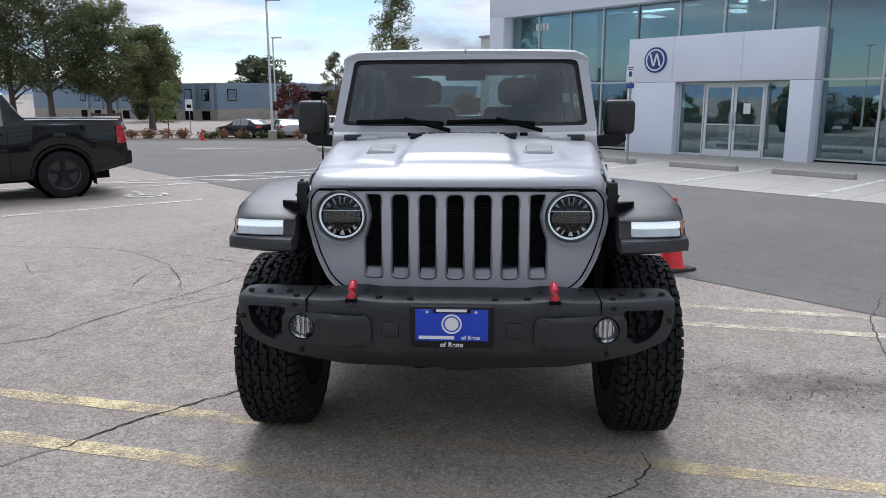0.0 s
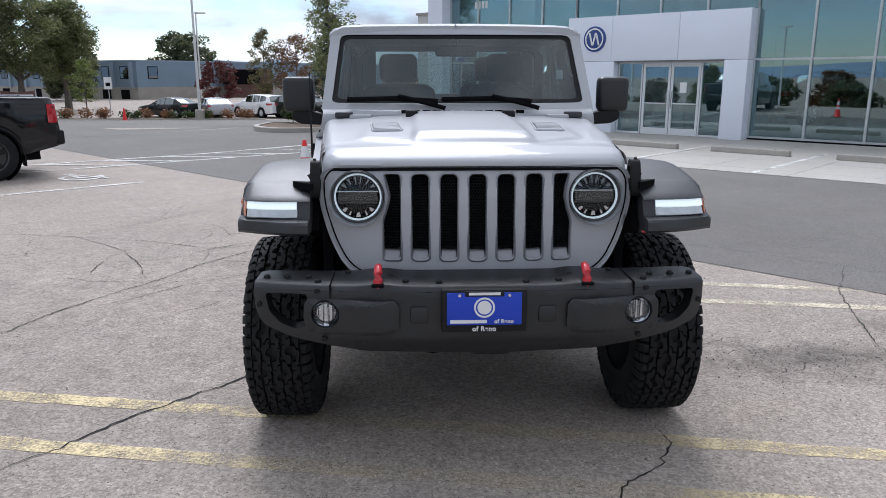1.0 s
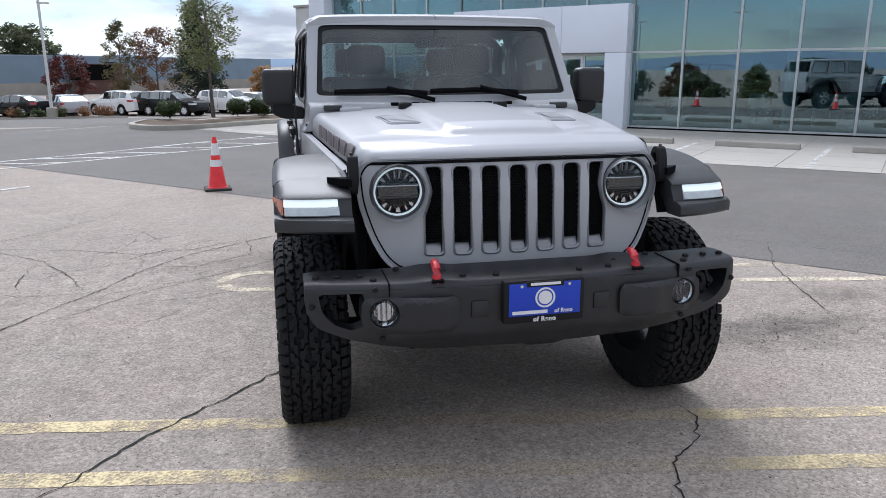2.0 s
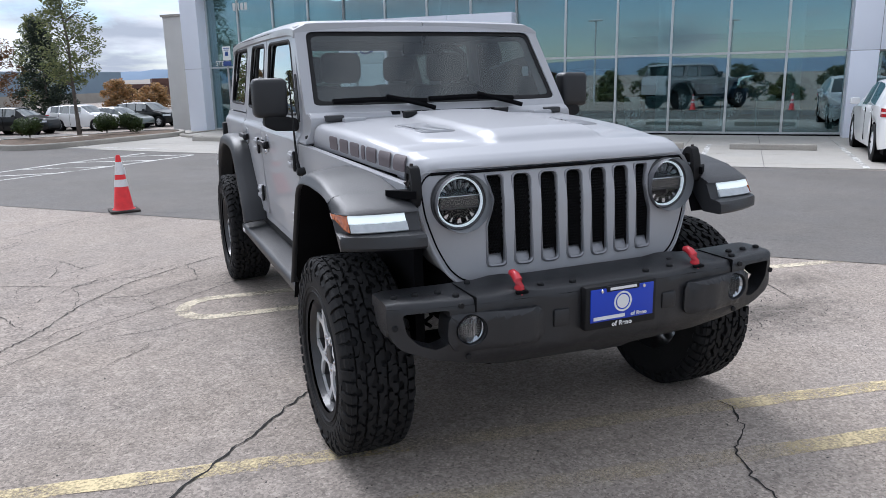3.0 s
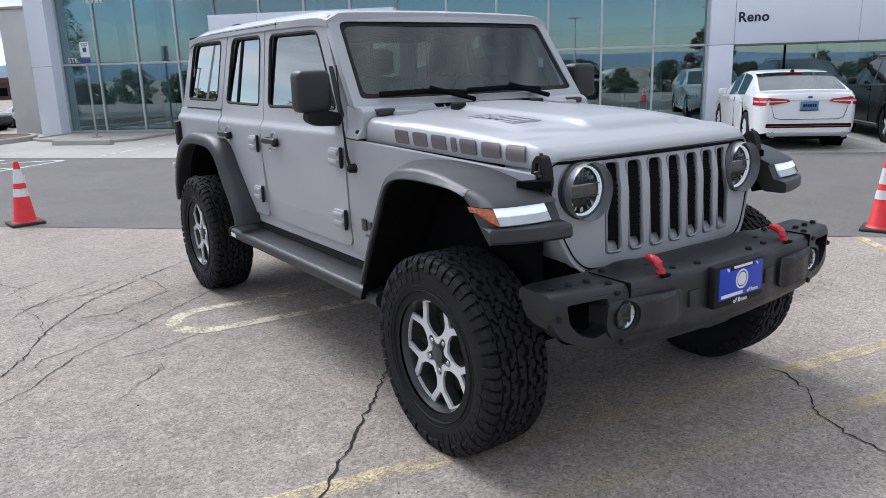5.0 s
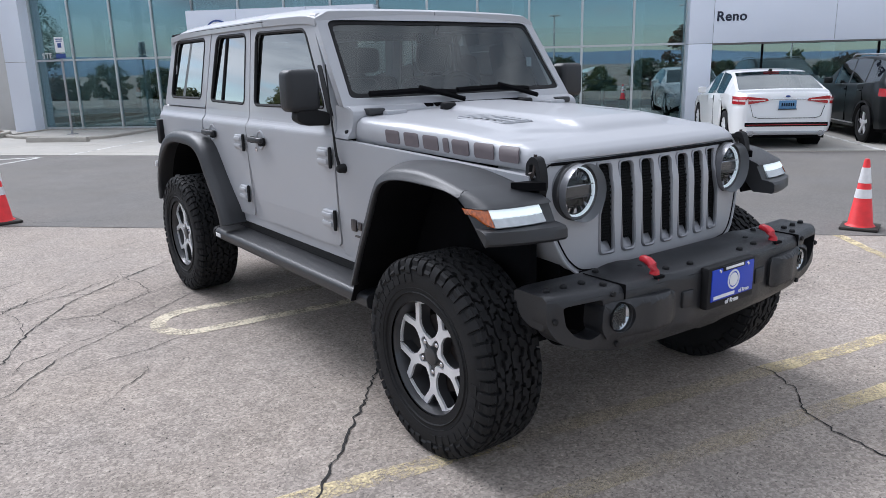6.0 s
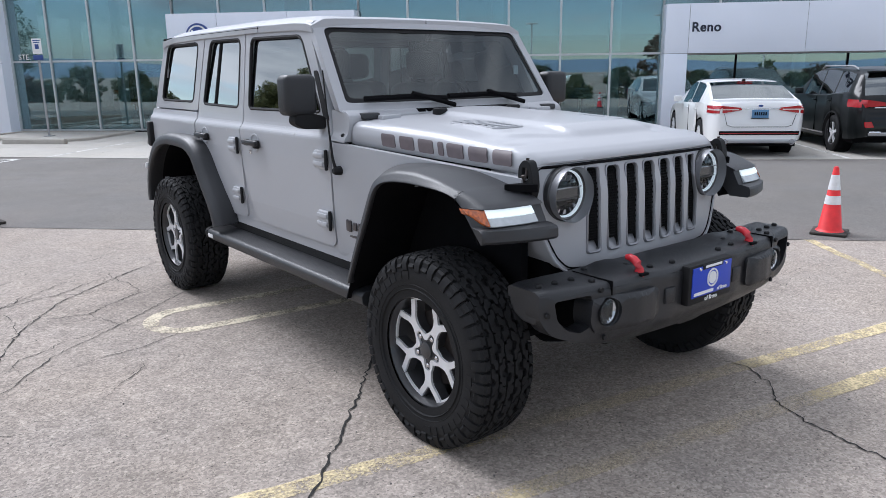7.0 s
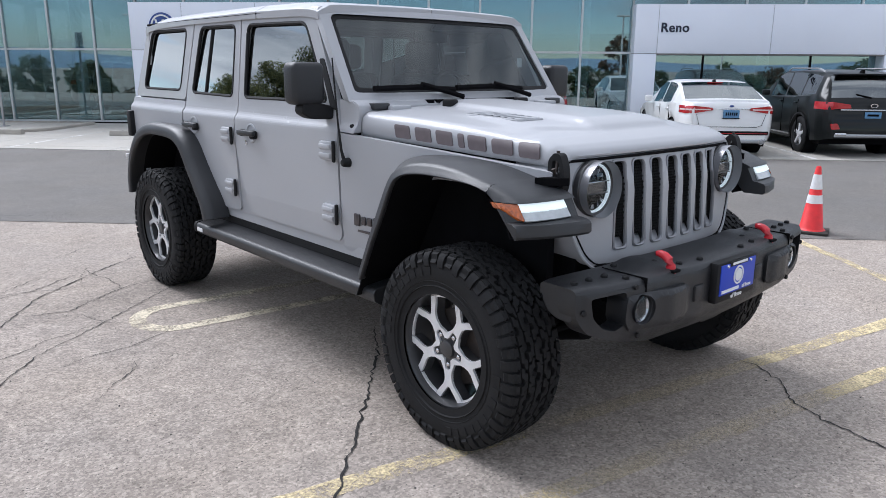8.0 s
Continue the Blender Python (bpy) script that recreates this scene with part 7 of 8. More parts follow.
def build_car(name, m, label, paint, L, W, wb, front, r, top, belt, width, roof_in, sill, screen, back, sides, rim="alloy", group="", tail="wide", spokes=10, trim=None, glass="car_glass", lamps=True, arch_trim=False):
    """A car along y, its nose at 0. top, belt: (y, z) lines of the upper outline and of the waist; width: (y, half width) at the waist;
    roof_in: how far the roof edge lies inside the waist; screen, back: y spans of front and rear glass; sides: y spans of side windows."""
    car = thing(name, m, label, "car", group)
    axles = (front, front + wb)
    ra = r * 1.13
    ys = set(even(0, L, 60)) | {v for s in (screen, back, *sides) for v in s}
    for a in axles:
        ys |= {a + ra * math.sin(radians(t)) for t in range(-90, 91, 15)}
    for t in (0.02, 0.05, 0.1, 0.17):
        ys |= {t, L - t}
    ys = sorted(ys)
    keep = [ys[0]]
    for y in ys[1:]:
        if y - keep[-1] > 0.008:
            keep.append(y)
    ys = keep

    def section(y):
        zt, zw, w = lerp(top, y), lerp(belt, y), lerp(width, y)
        zw = min(zw, zt - 0.015)
        zb = lerp(sill, y)
        for a in axles:
            if abs(y - a) < ra:
                zb = max(zb, r + math.sqrt(max(0, ra * ra - (y - a) ** 2)) * 1.0)
        zb = min(zb, zw - 0.08)
        h = zt - zw
        wt = w - 0.05 - roof_in * min(1.0, h / 0.45)
        zm = zb + (zw - zb) * 0.62
        return [(w - 0.045, zb), (w - 0.012, zb + (zw - zb) * 0.18), (w, zb + (zw - zb) * 0.40), (w + 0.002, zm), (w - 0.008, zw - 0.05 * min(1, (zw - zb))), (w - 0.040, zw),
                (wt + (w - 0.04 - wt) * 0.06, zt - 0.06 * min(1, h / 0.3)), (wt - 0.05, zt - 0.018 * min(1, h / 0.2 + 0.2)), (wt * 0.5, zt), (0.0, zt + 0.006)]
    secs = [section(y) for y in ys]
    n = len(secs[0])
    body, gside, gfront, gback = bmesh.new(), {}, bmesh.new(), bmesh.new()

    def quad(bm, a, b, c, d):
        vs = [bm.verts.new(p) for p in (a, b, c, d)]
        bm.faces.new(vs)
    for i in range(len(ys) - 1):
        ym = (ys[i] + ys[i + 1]) / 2
        for k in range(n - 1):
            for sx in (-1, 1):
                pts = [(sx * secs[i][k][0], ys[i], secs[i][k][1]), (sx * secs[i + 1][k][0], ys[i + 1], secs[i + 1][k][1]),
                       (sx * secs[i + 1][k + 1][0], ys[i + 1], secs[i + 1][k + 1][1]), (sx * secs[i][k + 1][0], ys[i][0] if False else ys[i], secs[i][k + 1][1])]
                target = body
                if k == 5:
                    for q, (a, b) in enumerate(sides):
                        if a < ym < b:
                            target = gside.setdefault((sx, q), bmesh.new())
                if k >= 7 and screen[0] < ym < screen[1]:
                    target = gfront
                if k >= 7 and back[0] < ym < back[1]:
                    target = gback
                quad(target, *pts)
    for y, s in ((ys[0], secs[0]), (ys[-1], secs[-1])):
        ring = [(x, y, z) for x, z in s] + [(-x, y, z) for x, z in s[::-1][1:]]
        body.faces.new([body.verts.new(p) for p in ring])
    bmesh.ops.remove_doubles(body, verts=body.verts, dist=0.0005)
    part("body", body, M[paint], car, smooth=38)
    for bm in list(gside.values()):
        bmesh.ops.remove_doubles(bm, verts=bm.verts, dist=0.0005)
        part("window", bm, M[glass], car, smooth=40)
    for nm, bm in (("windscreen", gfront), ("rear_window", gback)):
        bmesh.ops.remove_doubles(bm, verts=bm.verts, dist=0.0005)
        part(nm, bm, M[glass], car, smooth=40)

    def patch(nm, y0, y1, s0, s1, material, off=0.012, sxs=(-1, 1), steps=7):
        """A lamp or trim piece that follows the body's side between two heights, given as parts of the waist height."""
        for sx in sxs:
            rows = []
            for q in range(steps + 1):
                y = y0 + (y1 - y0) * q / steps
                s = section(y)
                zb, zw = s[0][1], s[5][1]
                row = []
                for p in range(4):
                    z = s0 + (s1 - s0) * p / 3
                    x = lerp([(zz, xx) for xx, zz in s[:7]], z)
                    row.append((sx * (x + off), y, z))
                rows.append(row)
            b = loft(rows)
            thicken(b, (-sx * 0.03, 0, 0))
            part(nm, b, M[material], car, smooth=40)
    for sx in (-1, 1):
        for a in axles:
            w = lerp(width, a)
            build_wheel(car, sx * (w - 0.125), a, r, 0.225, sx, rim, spokes)
            part("wheel_well", lathe([(sx * (w - 0.03), ra * 0.995), (sx * (w - 0.30), ra * 0.995), (sx * (w - 0.30), 0.0)], n=24, centre=(0, a, r)), M["dark"], car)
            if arch_trim:
                path = [(a + ra * 1.02 * math.cos(radians(t)), r + ra * 1.02 * math.sin(radians(t))) for t in range(0, 181, 12)]
                b = sweep_yz(path, [(sx * (w + 0.008), 0.03), (sx * (w + 0.014), 0.0), (sx * (w - 0.04), -0.03), (sx * (w - 0.04), 0.02)])
                part("arch_trim", b, M["black_plastic"], car)
        # door mirror and handles
        ym = screen[1] - 0.12
        zb = lerp(belt, ym)
        w = lerp(width, ym)
        part("door_mirror", rbox(sx * (w + 0.02) - 0.0, sx * (w + 0.19), ym - 0.05, ym + 0.07, zb + 0.01, zb + 0.14, 0.03), M[paint if trim is None else trim], car)
        for a, b in sides[:2]:
            yh = b - 0.08
            w2 = lerp(width, yh)
            part("handle", rbox(sx * w2 - 0.012, sx * w2 + 0.026, yh - 0.10, yh + 0.07, zb - 0.105, zb - 0.075, 0.008), M[paint], car)
            part("door_seam", boxes((sx * w2 - 0.02, sx * w2 + 0.0045, b + 0.028, b + 0.034, lerp(sill, b) + 0.10, zb - 0.02)), M["dark"], car)
    part("underside", boxes((-W / 2 + 0.12, W / 2 - 0.12, 0.25, L - 0.35, lerp(sill, L / 2) - 0.03, lerp(sill, L / 2) + 0.10)), M["dark"], car)
    part("seats", rbox(-W / 2 + 0.25, W / 2 - 0.25, screen[1] + 0.55, screen[1] + 0.80, 0.5, lerp(belt, screen[1] + 0.7) + 0.12, 0.05), M["cabin"], car)
    return car, patch, section


def sedan(m, label, paint, group="", detail=False):
    L, W = 4.87, 1.85
    top = [(0, 0.60), (0.06, 0.70), (0.25, 0.78), (0.7, 0.86), (1.30, 0.95), (1.42, 0.99), (2.10, 1.37), (2.45, 1.455), (2.9, 1.475), (3.4, 1.445), (3.8, 1.35), (4.40, 1.09), (4.62, 1.075), (4.80, 1.06), (4.845, 0.98), (4.86, 0.80), (4.87, 0.55)]
    belt = [(0, 0.56), (0.3, 0.74), (1.35, 0.93), (2.0, 0.955), (3.2, 0.99), (3.9, 1.03), (4.5, 1.04), (4.87, 0.95)]
    width = [(0, 0.62), (0.1, 0.74), (0.35, 0.86), (0.9, 0.91), (2.4, 0.925), (3.9, 0.92), (4.5, 0.89), (4.72, 0.84), (4.82, 0.77), (4.87, 0.70)]
    sill = [(0, 0.36), (0.3, 0.22), (1.0, 0.20), (4.0, 0.22), (4.55, 0.28), (4.87, 0.34)]
    car, patch, section = build_car("sedan_car", m, label, paint, L, W, 2.85, 0.95, 0.335, top, belt, width, 0.16, sill, (1.45, 2.20), (3.50, 4.36),
                                    ((2.02, 2.80), (2.86, 3.62)), group=group)
    patch("tail_lamp", 4.44, 4.835, 0.84, 0.985, "tail_red")
    patch("head_lamp", 0.10, 0.60, 0.60, 0.70, "lamp_clear")
    if detail:
        patch("lamp_strip", 4.50, 4.84, 0.895, 0.925, "tail_clear", 0.016)
        for sx in (-1, 1):
            part("tail_lamp", prism(fillet([(sx * 0.34, 0.905), (sx * 0.70, 0.845), (sx * 0.70, 0.985), (sx * 0.36, 0.950)], 0.015), 4.845, 4.875, "y"), M["tail_red"], car)
            part("lamp_strip", boxes((sx * 0.40, sx * 0.70, 4.870, 4.879, 0.905, 0.928)), M["tail_clear"], car)
            part("exhaust", lathe([(4.80, 0.05), (4.885, 0.055), (4.885, 0.045), (4.82, 0.03)], axis="y", n=16, centre=(sx * 0.62, 0, 0.30)), M["chrome"], car)
        part("chrome_bar", rbox(-0.36, 0.36, 4.868, 4.882, 0.925, 0.942, 0.004), M["chrome"], car)
        part("bumper_slot", rbox(-0.74, 0.74, 4.862, 4.880, 0.43, 0.505, 0.012), M["dark"], car)
        part("reflector_bar", rbox(-0.72, 0.72, 4.876, 4.884, 0.455, 0.468, 0.003), M["tail_red"], car)
        part("rear_apron", rbox(-0.70, 0.70, 4.80, 4.872, 0.27, 0.36, 0.02), M["car_silver"], car)
        for pts in ([(-0.66, 4.873, 0.83), (-0.60, 4.874, 0.62), (-0.50, 4.874, 0.585), (0.50, 4.874, 0.585), (0.60, 4.874, 0.62), (0.66, 4.873, 0.83)],):
            part("boot_seam", tube(pts, 0.005, 5), M["dark"], car)
        pl = part("number_plate", rbox(-0.155, 0.155, 4.872, 4.884, 0.755, 0.91, 0.006), M["plate_other"], car, "pale blue number plate")
        part("plate_frame", boxes((-0.165, 0.165, 4.871, 4.888, 0.743, 0.757)), M["dark"], pl)
        for k in range(6):
            part("plate_bar", boxes((-0.115 + k * 0.04, -0.09 + k * 0.04, 4.884, 4.8865, 0.805, 0.865)), M["dark"], pl)
        part("oval_badge", lathe([(4.872, 0.045), (4.882, 0.043), (4.884, 0.0)], axis="y", n=20, centre=(0, 0, 0)), M["signblue"], car, m=pose(0, 0, 0.985) @ Matrix.Diagonal((1, 1, 0.45, 1)))
        part("roof_fin", prism([(3.45, 1.44), (3.62, 1.40), (3.60, 1.475), (3.56, 1.475)], -0.02, 0.02), M["dark"], car)
        part("brake_lamp", boxes((-0.15, 0.15, 3.60, 3.64, 1.405, 1.42)), M["tail_red"], car)
    return car


def suv(m, label, paint, group="", detail=False, rim="alloy", spokes=10):
    L, W = 4.90, 1.89
    top = [(0, 0.70), (0.05, 0.88), (0.2, 0.98), (0.8, 1.07), (1.25, 1.13), (1.36, 1.17), (2.05, 1.60), (2.4, 1.675), (3.2, 1.69), (4.0, 1.65), (4.45, 1.585), (4.55, 1.50), (4.74, 1.12), (4.80, 1.05), (4.87, 0.85), (4.90, 0.55)]
    belt = [(0, 0.66), (0.3, 0.90), (1.3, 1.09), (2.0, 1.105), (3.4, 1.15), (4.4, 1.22), (4.7, 1.14), (4.90, 0.95)]
    width = [(0, 0.66), (0.1, 0.78), (0.35, 0.90), (0.9, 0.935), (2.4, 0.945), (4.0, 0.94), (4.5, 0.92), (4.72, 0.87), (4.85, 0.80), (4.90, 0.74)]
    sill = [(0, 0.36), (0.3, 0.26), (1.0, 0.26), (4.0, 0.28), (4.6, 0.32), (4.90, 0.38)]
    car, patch, section = build_car("suv_car", m, label, paint, L, W, 2.80, 0.95, 0.37, top, belt, width, 0.14, sill, (1.38, 2.12), (4.46, 4.72),
                                    ((1.98, 2.78), (2.84, 3.60), (3.66, 4.28)), group=group, arch_trim=detail, rim=rim, spokes=spokes)
    patch("tail_lamp", 4.40, 4.84, 0.93, 1.075, "tail_red")
    patch("head_lamp", 0.08, 0.55, 0.76, 0.87, "lamp_clear")
    if detail:
        for sx in (-1, 1):
            part("tail_lamp", prism(fillet([(sx * 0.42, 0.96), (sx * 0.76, 0.94), (sx * 0.76, 1.075), (sx * 0.44, 1.03)], 0.015), 4.80, 4.872, "y"), M["tail_red"], car)
            part("fog_reflector", prism(fillet([(sx * 0.60, 0.56), (sx * 0.76, 0.55), (sx * 0.78, 0.66), (sx * 0.66, 0.67)], 0.02), 4.87, 4.905, "y"), M["tail_red"], car)
            part("exhaust", rbox(sx * 0.58 - 0.11, sx * 0.58 + 0.11, 4.86, 4.92, 0.43, 0.49, 0.02), M["chrome"], car)
            part("roof_rail", tube([(sx * 0.70, 2.35, 1.66), (sx * 0.70, 2.5, 1.715), (sx * 0.69, 3.9, 1.71), (sx * 0.68, 4.15, 1.645)], 0.018, 6), M["shock"], car)
            patch("step_trim", 1.45, 3.25, 0.33, 0.36, "chrome", 0.012, (sx,))
        part("chrome_bar", rbox(-0.62, 0.62, 4.845, 4.872, 0.915, 0.94, 0.006), M["chrome"], car)
        part("skid_plate", rbox(-0.70, 0.70, 4.84, 4.912, 0.40, 0.47, 0.02), M["car_silver"], car)
        part("spoiler", rbox(-0.62, 0.62, 4.35, 4.58, 1.585, 1.615, 0.012), M[paint], car)
        part("rear_wiper", tube([(0.0, 4.74, 1.16), (0.28, 4.70, 1.22)], 0.012, 6), M["dark"], car)
        pl = part("number_plate", rbox(-0.155, 0.155, 4.865, 4.885, 0.77, 0.89, 0.005), M["plate_other"], car, "pale number plate")
        part("plate_bar", boxes((-0.11, 0.11, 4.885, 4.888, 0.81, 0.85)), M["dark"], pl)
        part("oval_badge", lathe([(4.862, 0.075), (4.880, 0.072), (4.880, 0.055), (4.862, 0.053)], axis="y", n=24, close=True), M["chrome"], car, m=pose(0, 0.0, 1.01) @ Matrix.Diagonal((1, 1, 0.55, 1)))
        part("roof_fin", prism([(4.1, 1.63), (4.3, 1.59), (4.28, 1.69), (4.24, 1.69)], -0.02, 0.02), M["dark"], car)
    return car


def heading(x, y, z, angle):
    """A pose whose nose points along an angle from +x; the car's middle stands at x, y."""
    return pose(x, y, z, 0, 0, angle + 90) @ pose(0, -2.43, 0)


# parked nose-in before the showroom
sedan(FRONT @ pose(8.62, -1.72, 0.014, 0, 0, 180) @ Matrix.Scale(0.93, 4), "white four-door sedan parked nose to the showroom", "sedan_white", detail=True)
suv(FRONT @ pose(11.15, -1.62, 0.014, 0, 0, 180) @ Matrix.Scale(0.93, 4), "dark grey sport utility vehicle parked beside a white sedan", "car_dark", detail=True, spokes=5)

# black pickup at the side of the lot
def pickup(m):
    L, W = 5.33, 1.99
    top = [(0, 0.75), (0.05, 0.92), (0.25, 1.02), (0.9, 1.12), (1.30, 1.17), (1.42, 1.22), (2.10, 1.66), (2.5, 1.755), (3.1, 1.765), (3.55, 1.70), (3.72, 1.42), (3.78, 1.275), (5.20, 1.255), (5.26, 1.22), (5.29, 0.95), (5.33, 0.60)]
    belt = [(0, 0.68), (0.3, 0.95), (1.35, 1.13), (2.2, 1.16), (3.6, 1.18), (3.78, 1.215), (5.2, 1.20), (5.33, 1.0)]
    width = [(0, 0.68), (0.1, 0.82), (0.35, 0.94), (0.9, 0.985), (2.4, 0.99), (4.6, 0.985), (5.1, 0.96), (5.24, 0.92), (5.33, 0.86)]
    sill = [(0, 0.40), (0.3, 0.30), (1.0, 0.30), (4.0, 0.33), (4.75, 0.38), (5.33, 0.50)]
    car, patch, section = build_car("pickup_truck", m, "black pickup truck parked on the lot", "car_black", L, W, 3.30, 0.98, 0.385, top, belt, width, 0.15, sill, (1.44, 2.14), (3.58, 3.74),
                                    ((2.02, 2.78), (2.84, 3.50)), rim="black_plastic", arch_trim=True, spokes=5)
    patch("tail_lamp", 5.13, 5.275, 0.86, 1.15, "tail_red")
    part("bed_rail", tube([(-0.93, 3.8, 1.27), (-0.93, 5.18, 1.25)], 0.010, 6), M["chrome"], car)
    part("bed_rail", tube([(0.93, 3.8, 1.27), (0.93, 5.18, 1.25)], 0.010, 6), M["chrome"], car)
    part("rear_bumper", rbox(-0.90, 0.90, 5.14, 5.37, 0.50, 0.74, 0.04), M["black_plastic"], car)
    part("bumper_step", rbox(-0.60, 0.60, 5.28, 5.37, 0.735, 0.765, 0.01), M["chrome"], car)
    for sx in (-1, 1):
        part("mud_flap", boxes((sx * 0.74, sx * 0.95, 4.74, 4.76, 0.20, 0.48)), M["black_plastic"], car)
        part("fuel_flap", rbox(sx * 0.984 - 0.003, sx * 0.984 + 0.006, 4.17, 4.36, 0.92, 1.06, 0.01), M["car_black"], car)
    return car


# its rear wheel stands beside the painted bay
TRUCK_TURN = 40
pt = Matrix.Translation((-6.86, 8.05, 0)) @ pose(0, 0, 0, 0, 0, TRUCK_TURN - 90) @ pose(-0.86 * 0, -4.28, 0)
pickup(pt @ pose(-0.86, 0, 0))

# far row of parked cars
FAR_GROUP = "cars parked beyond the planted strip"
LOT_Z = -1.43
for kind, x, y, a, paint, label in (
        ("sedan", -19.0, 52.6, 155, "car_black", "black sedan parked beyond the planted strip"),
        ("sedan", -15.6, 52.2, 118, "car_silver", "silver sedan parked beyond the planted strip"),
        ("suv", -12.4, 52.9, 140, "sedan_white", "white sport utility vehicle parked beyond the planted strip"),
        ("suv", -8.5, 50.8, -28, "car_dark", "dark sport utility vehicle parked beyond the planted island"),
        ("suv", -4.8, 52.6, -35, "sedan_white", "white sport utility vehicle parked in the far row"),
        ("sedan", -2.7, 52.8, -38, "car_green", "grey-green sedan parked in the far row"),
        ("suv", -0.7, 54.2, -40, "car_dark", "dark grey sport utility vehicle parked in the far row"),
        ("sedan", 3.2, 55.0, -40, "sedan_white", "white sedan parked in the far row"),
        ("sedan", -34.0, 58.0, 10, "car_dark", "dark sedan parked under the trees")):
    (sedan if kind == "sedan" else suv)(heading(x, y, LOT_Z, a), label, paint, FAR_GROUP)
# in the showroom
suv(FRONT @ pose(-5.0, 3.4, 0.035, 0, 0, 70), "light grey sport utility vehicle displayed inside the showroom", "car_silver", "cars on display")
suv(FRONT @ pose(3.6, 5.6, 0.035, 0, 0, 80), "dark sport utility vehicle displayed inside the showroom", "car_dark", "cars on display")
sedan(FRONT @ pose(9.2, 5.2, 0.035, 0, 0, 75), "blue sedan displayed inside the showroom", "car_blue", "cars on display")
sedan(FRONT @ pose(-7.2, 6.5, 0.035, 0, 0, 60), "white sedan displayed inside the showroom", "sedan_white", "cars on display")
# behind the viewer, seen in the glass
for k in range(18):
    f = (suv, sedan)[k % 2]
    f(FRONT @ pose(-42 + k * 3.1, -34 + 0.3 * (k % 3), -LOWER_LOT, 0, 0, 180) @ pose(0, -2.4, 0), "car parked across the lot, seen in the glass", ("sedan_white", "car_silver", "car_dark", "sedan_white", "car_blue", "car_black")[k % 6], "cars across the lot")


# ---- traffic cones ----
def cone(x, y, turn, size):
    c = thing("traffic_cone", pose(x, y, 0.006, 0, 0, turn) @ Matrix.Scale(size, 4), "orange-red traffic cone with white bands on a black base", "traffic cone", "cones on the lot")
    part("base", rbox(-0.185, 0.185, -0.185, 0.185, 0, 0.032, 0.012), M["cone_base"], c)

    def rr(z):
        return 0.130 - 0.104 * z / 0.75
    part("cone_body", lathe([(0.03, 0.150), (0.045, 0.132), (0.055, rr(0.05)), (0.735, rr(0.735)), (0.75, rr(0.75) - 0.006), (0.75, 0.0)], axis="z", n=28), M["cone"], c)
    for z0, z1 in ((0.335, 0.430), (0.495, 0.660)):
        part("band", lathe([(z0, rr(z0)), (z0, rr(z0) + 0.003), (z1, rr(z1) + 0.003), (z1, rr(z1))], axis="z", n=28), M["reflective"], c)
    part("torn_tab", prism([(0.0, 0.475), (0.02, 0.49), (0.025, 0.56), (0.0, 0.58)], rr(0.5) - 0.004, rr(0.5) + 0.012), M["reflective"], c)


cone(-1.87, 6.97, 8, 0.94)
cone(4.56, 0.80, 20, 0.87)
cone(1.85, 3.34, 30, 0.90)
far_cone = thing("traffic_cone", pose(-19.9, 46.4, LOT_Z + 0.05), "small orange cone by the far kerb", "traffic cone", "cones on the lot")
part("base", rbox(-0.2, 0.2, -0.2, 0.2, 0, 0.04, 0.01), M["cone_base"], far_cone)
part("cone_body", lathe([(0.04, 0.15), (0.9, 0.04), (0.9, 0.0)], axis="z", n=16), M["cone"], far_cone)


# ---- trees, shrubs, far buildings, hills ----
def leaf_mesh(bm, centre, r, rnd, n, size, flat=0.8):
    """A clump: many small leaf blades round a point."""
    for _ in range(n):
        d = Vector((rnd.gauss(0, 1), rnd.gauss(0, 1), rnd.gauss(0, 1)))
        d.normalize()
        p = centre + Vector((d.x, d.y, d.z * flat)) * r * (0.35 + 0.65 * rnd.random() ** 0.5)
        s = size * rnd.uniform(0.6, 1.3)
        a = Vector((rnd.uniform(-1, 1), rnd.uniform(-1, 1), rnd.uniform(-0.6, 0.6))).normalized()
        b = a.cross(d if abs(a.dot(d)) < 0.95 else Vector((0, 0, 1))).normalized()
        vs = [bm.verts.new(p + a * s), bm.verts.new(p + b * s * 0.45), bm.verts.new(p - a * s), bm.verts.new(p - b * s * 0.45)]
        bm.faces.new(vs)


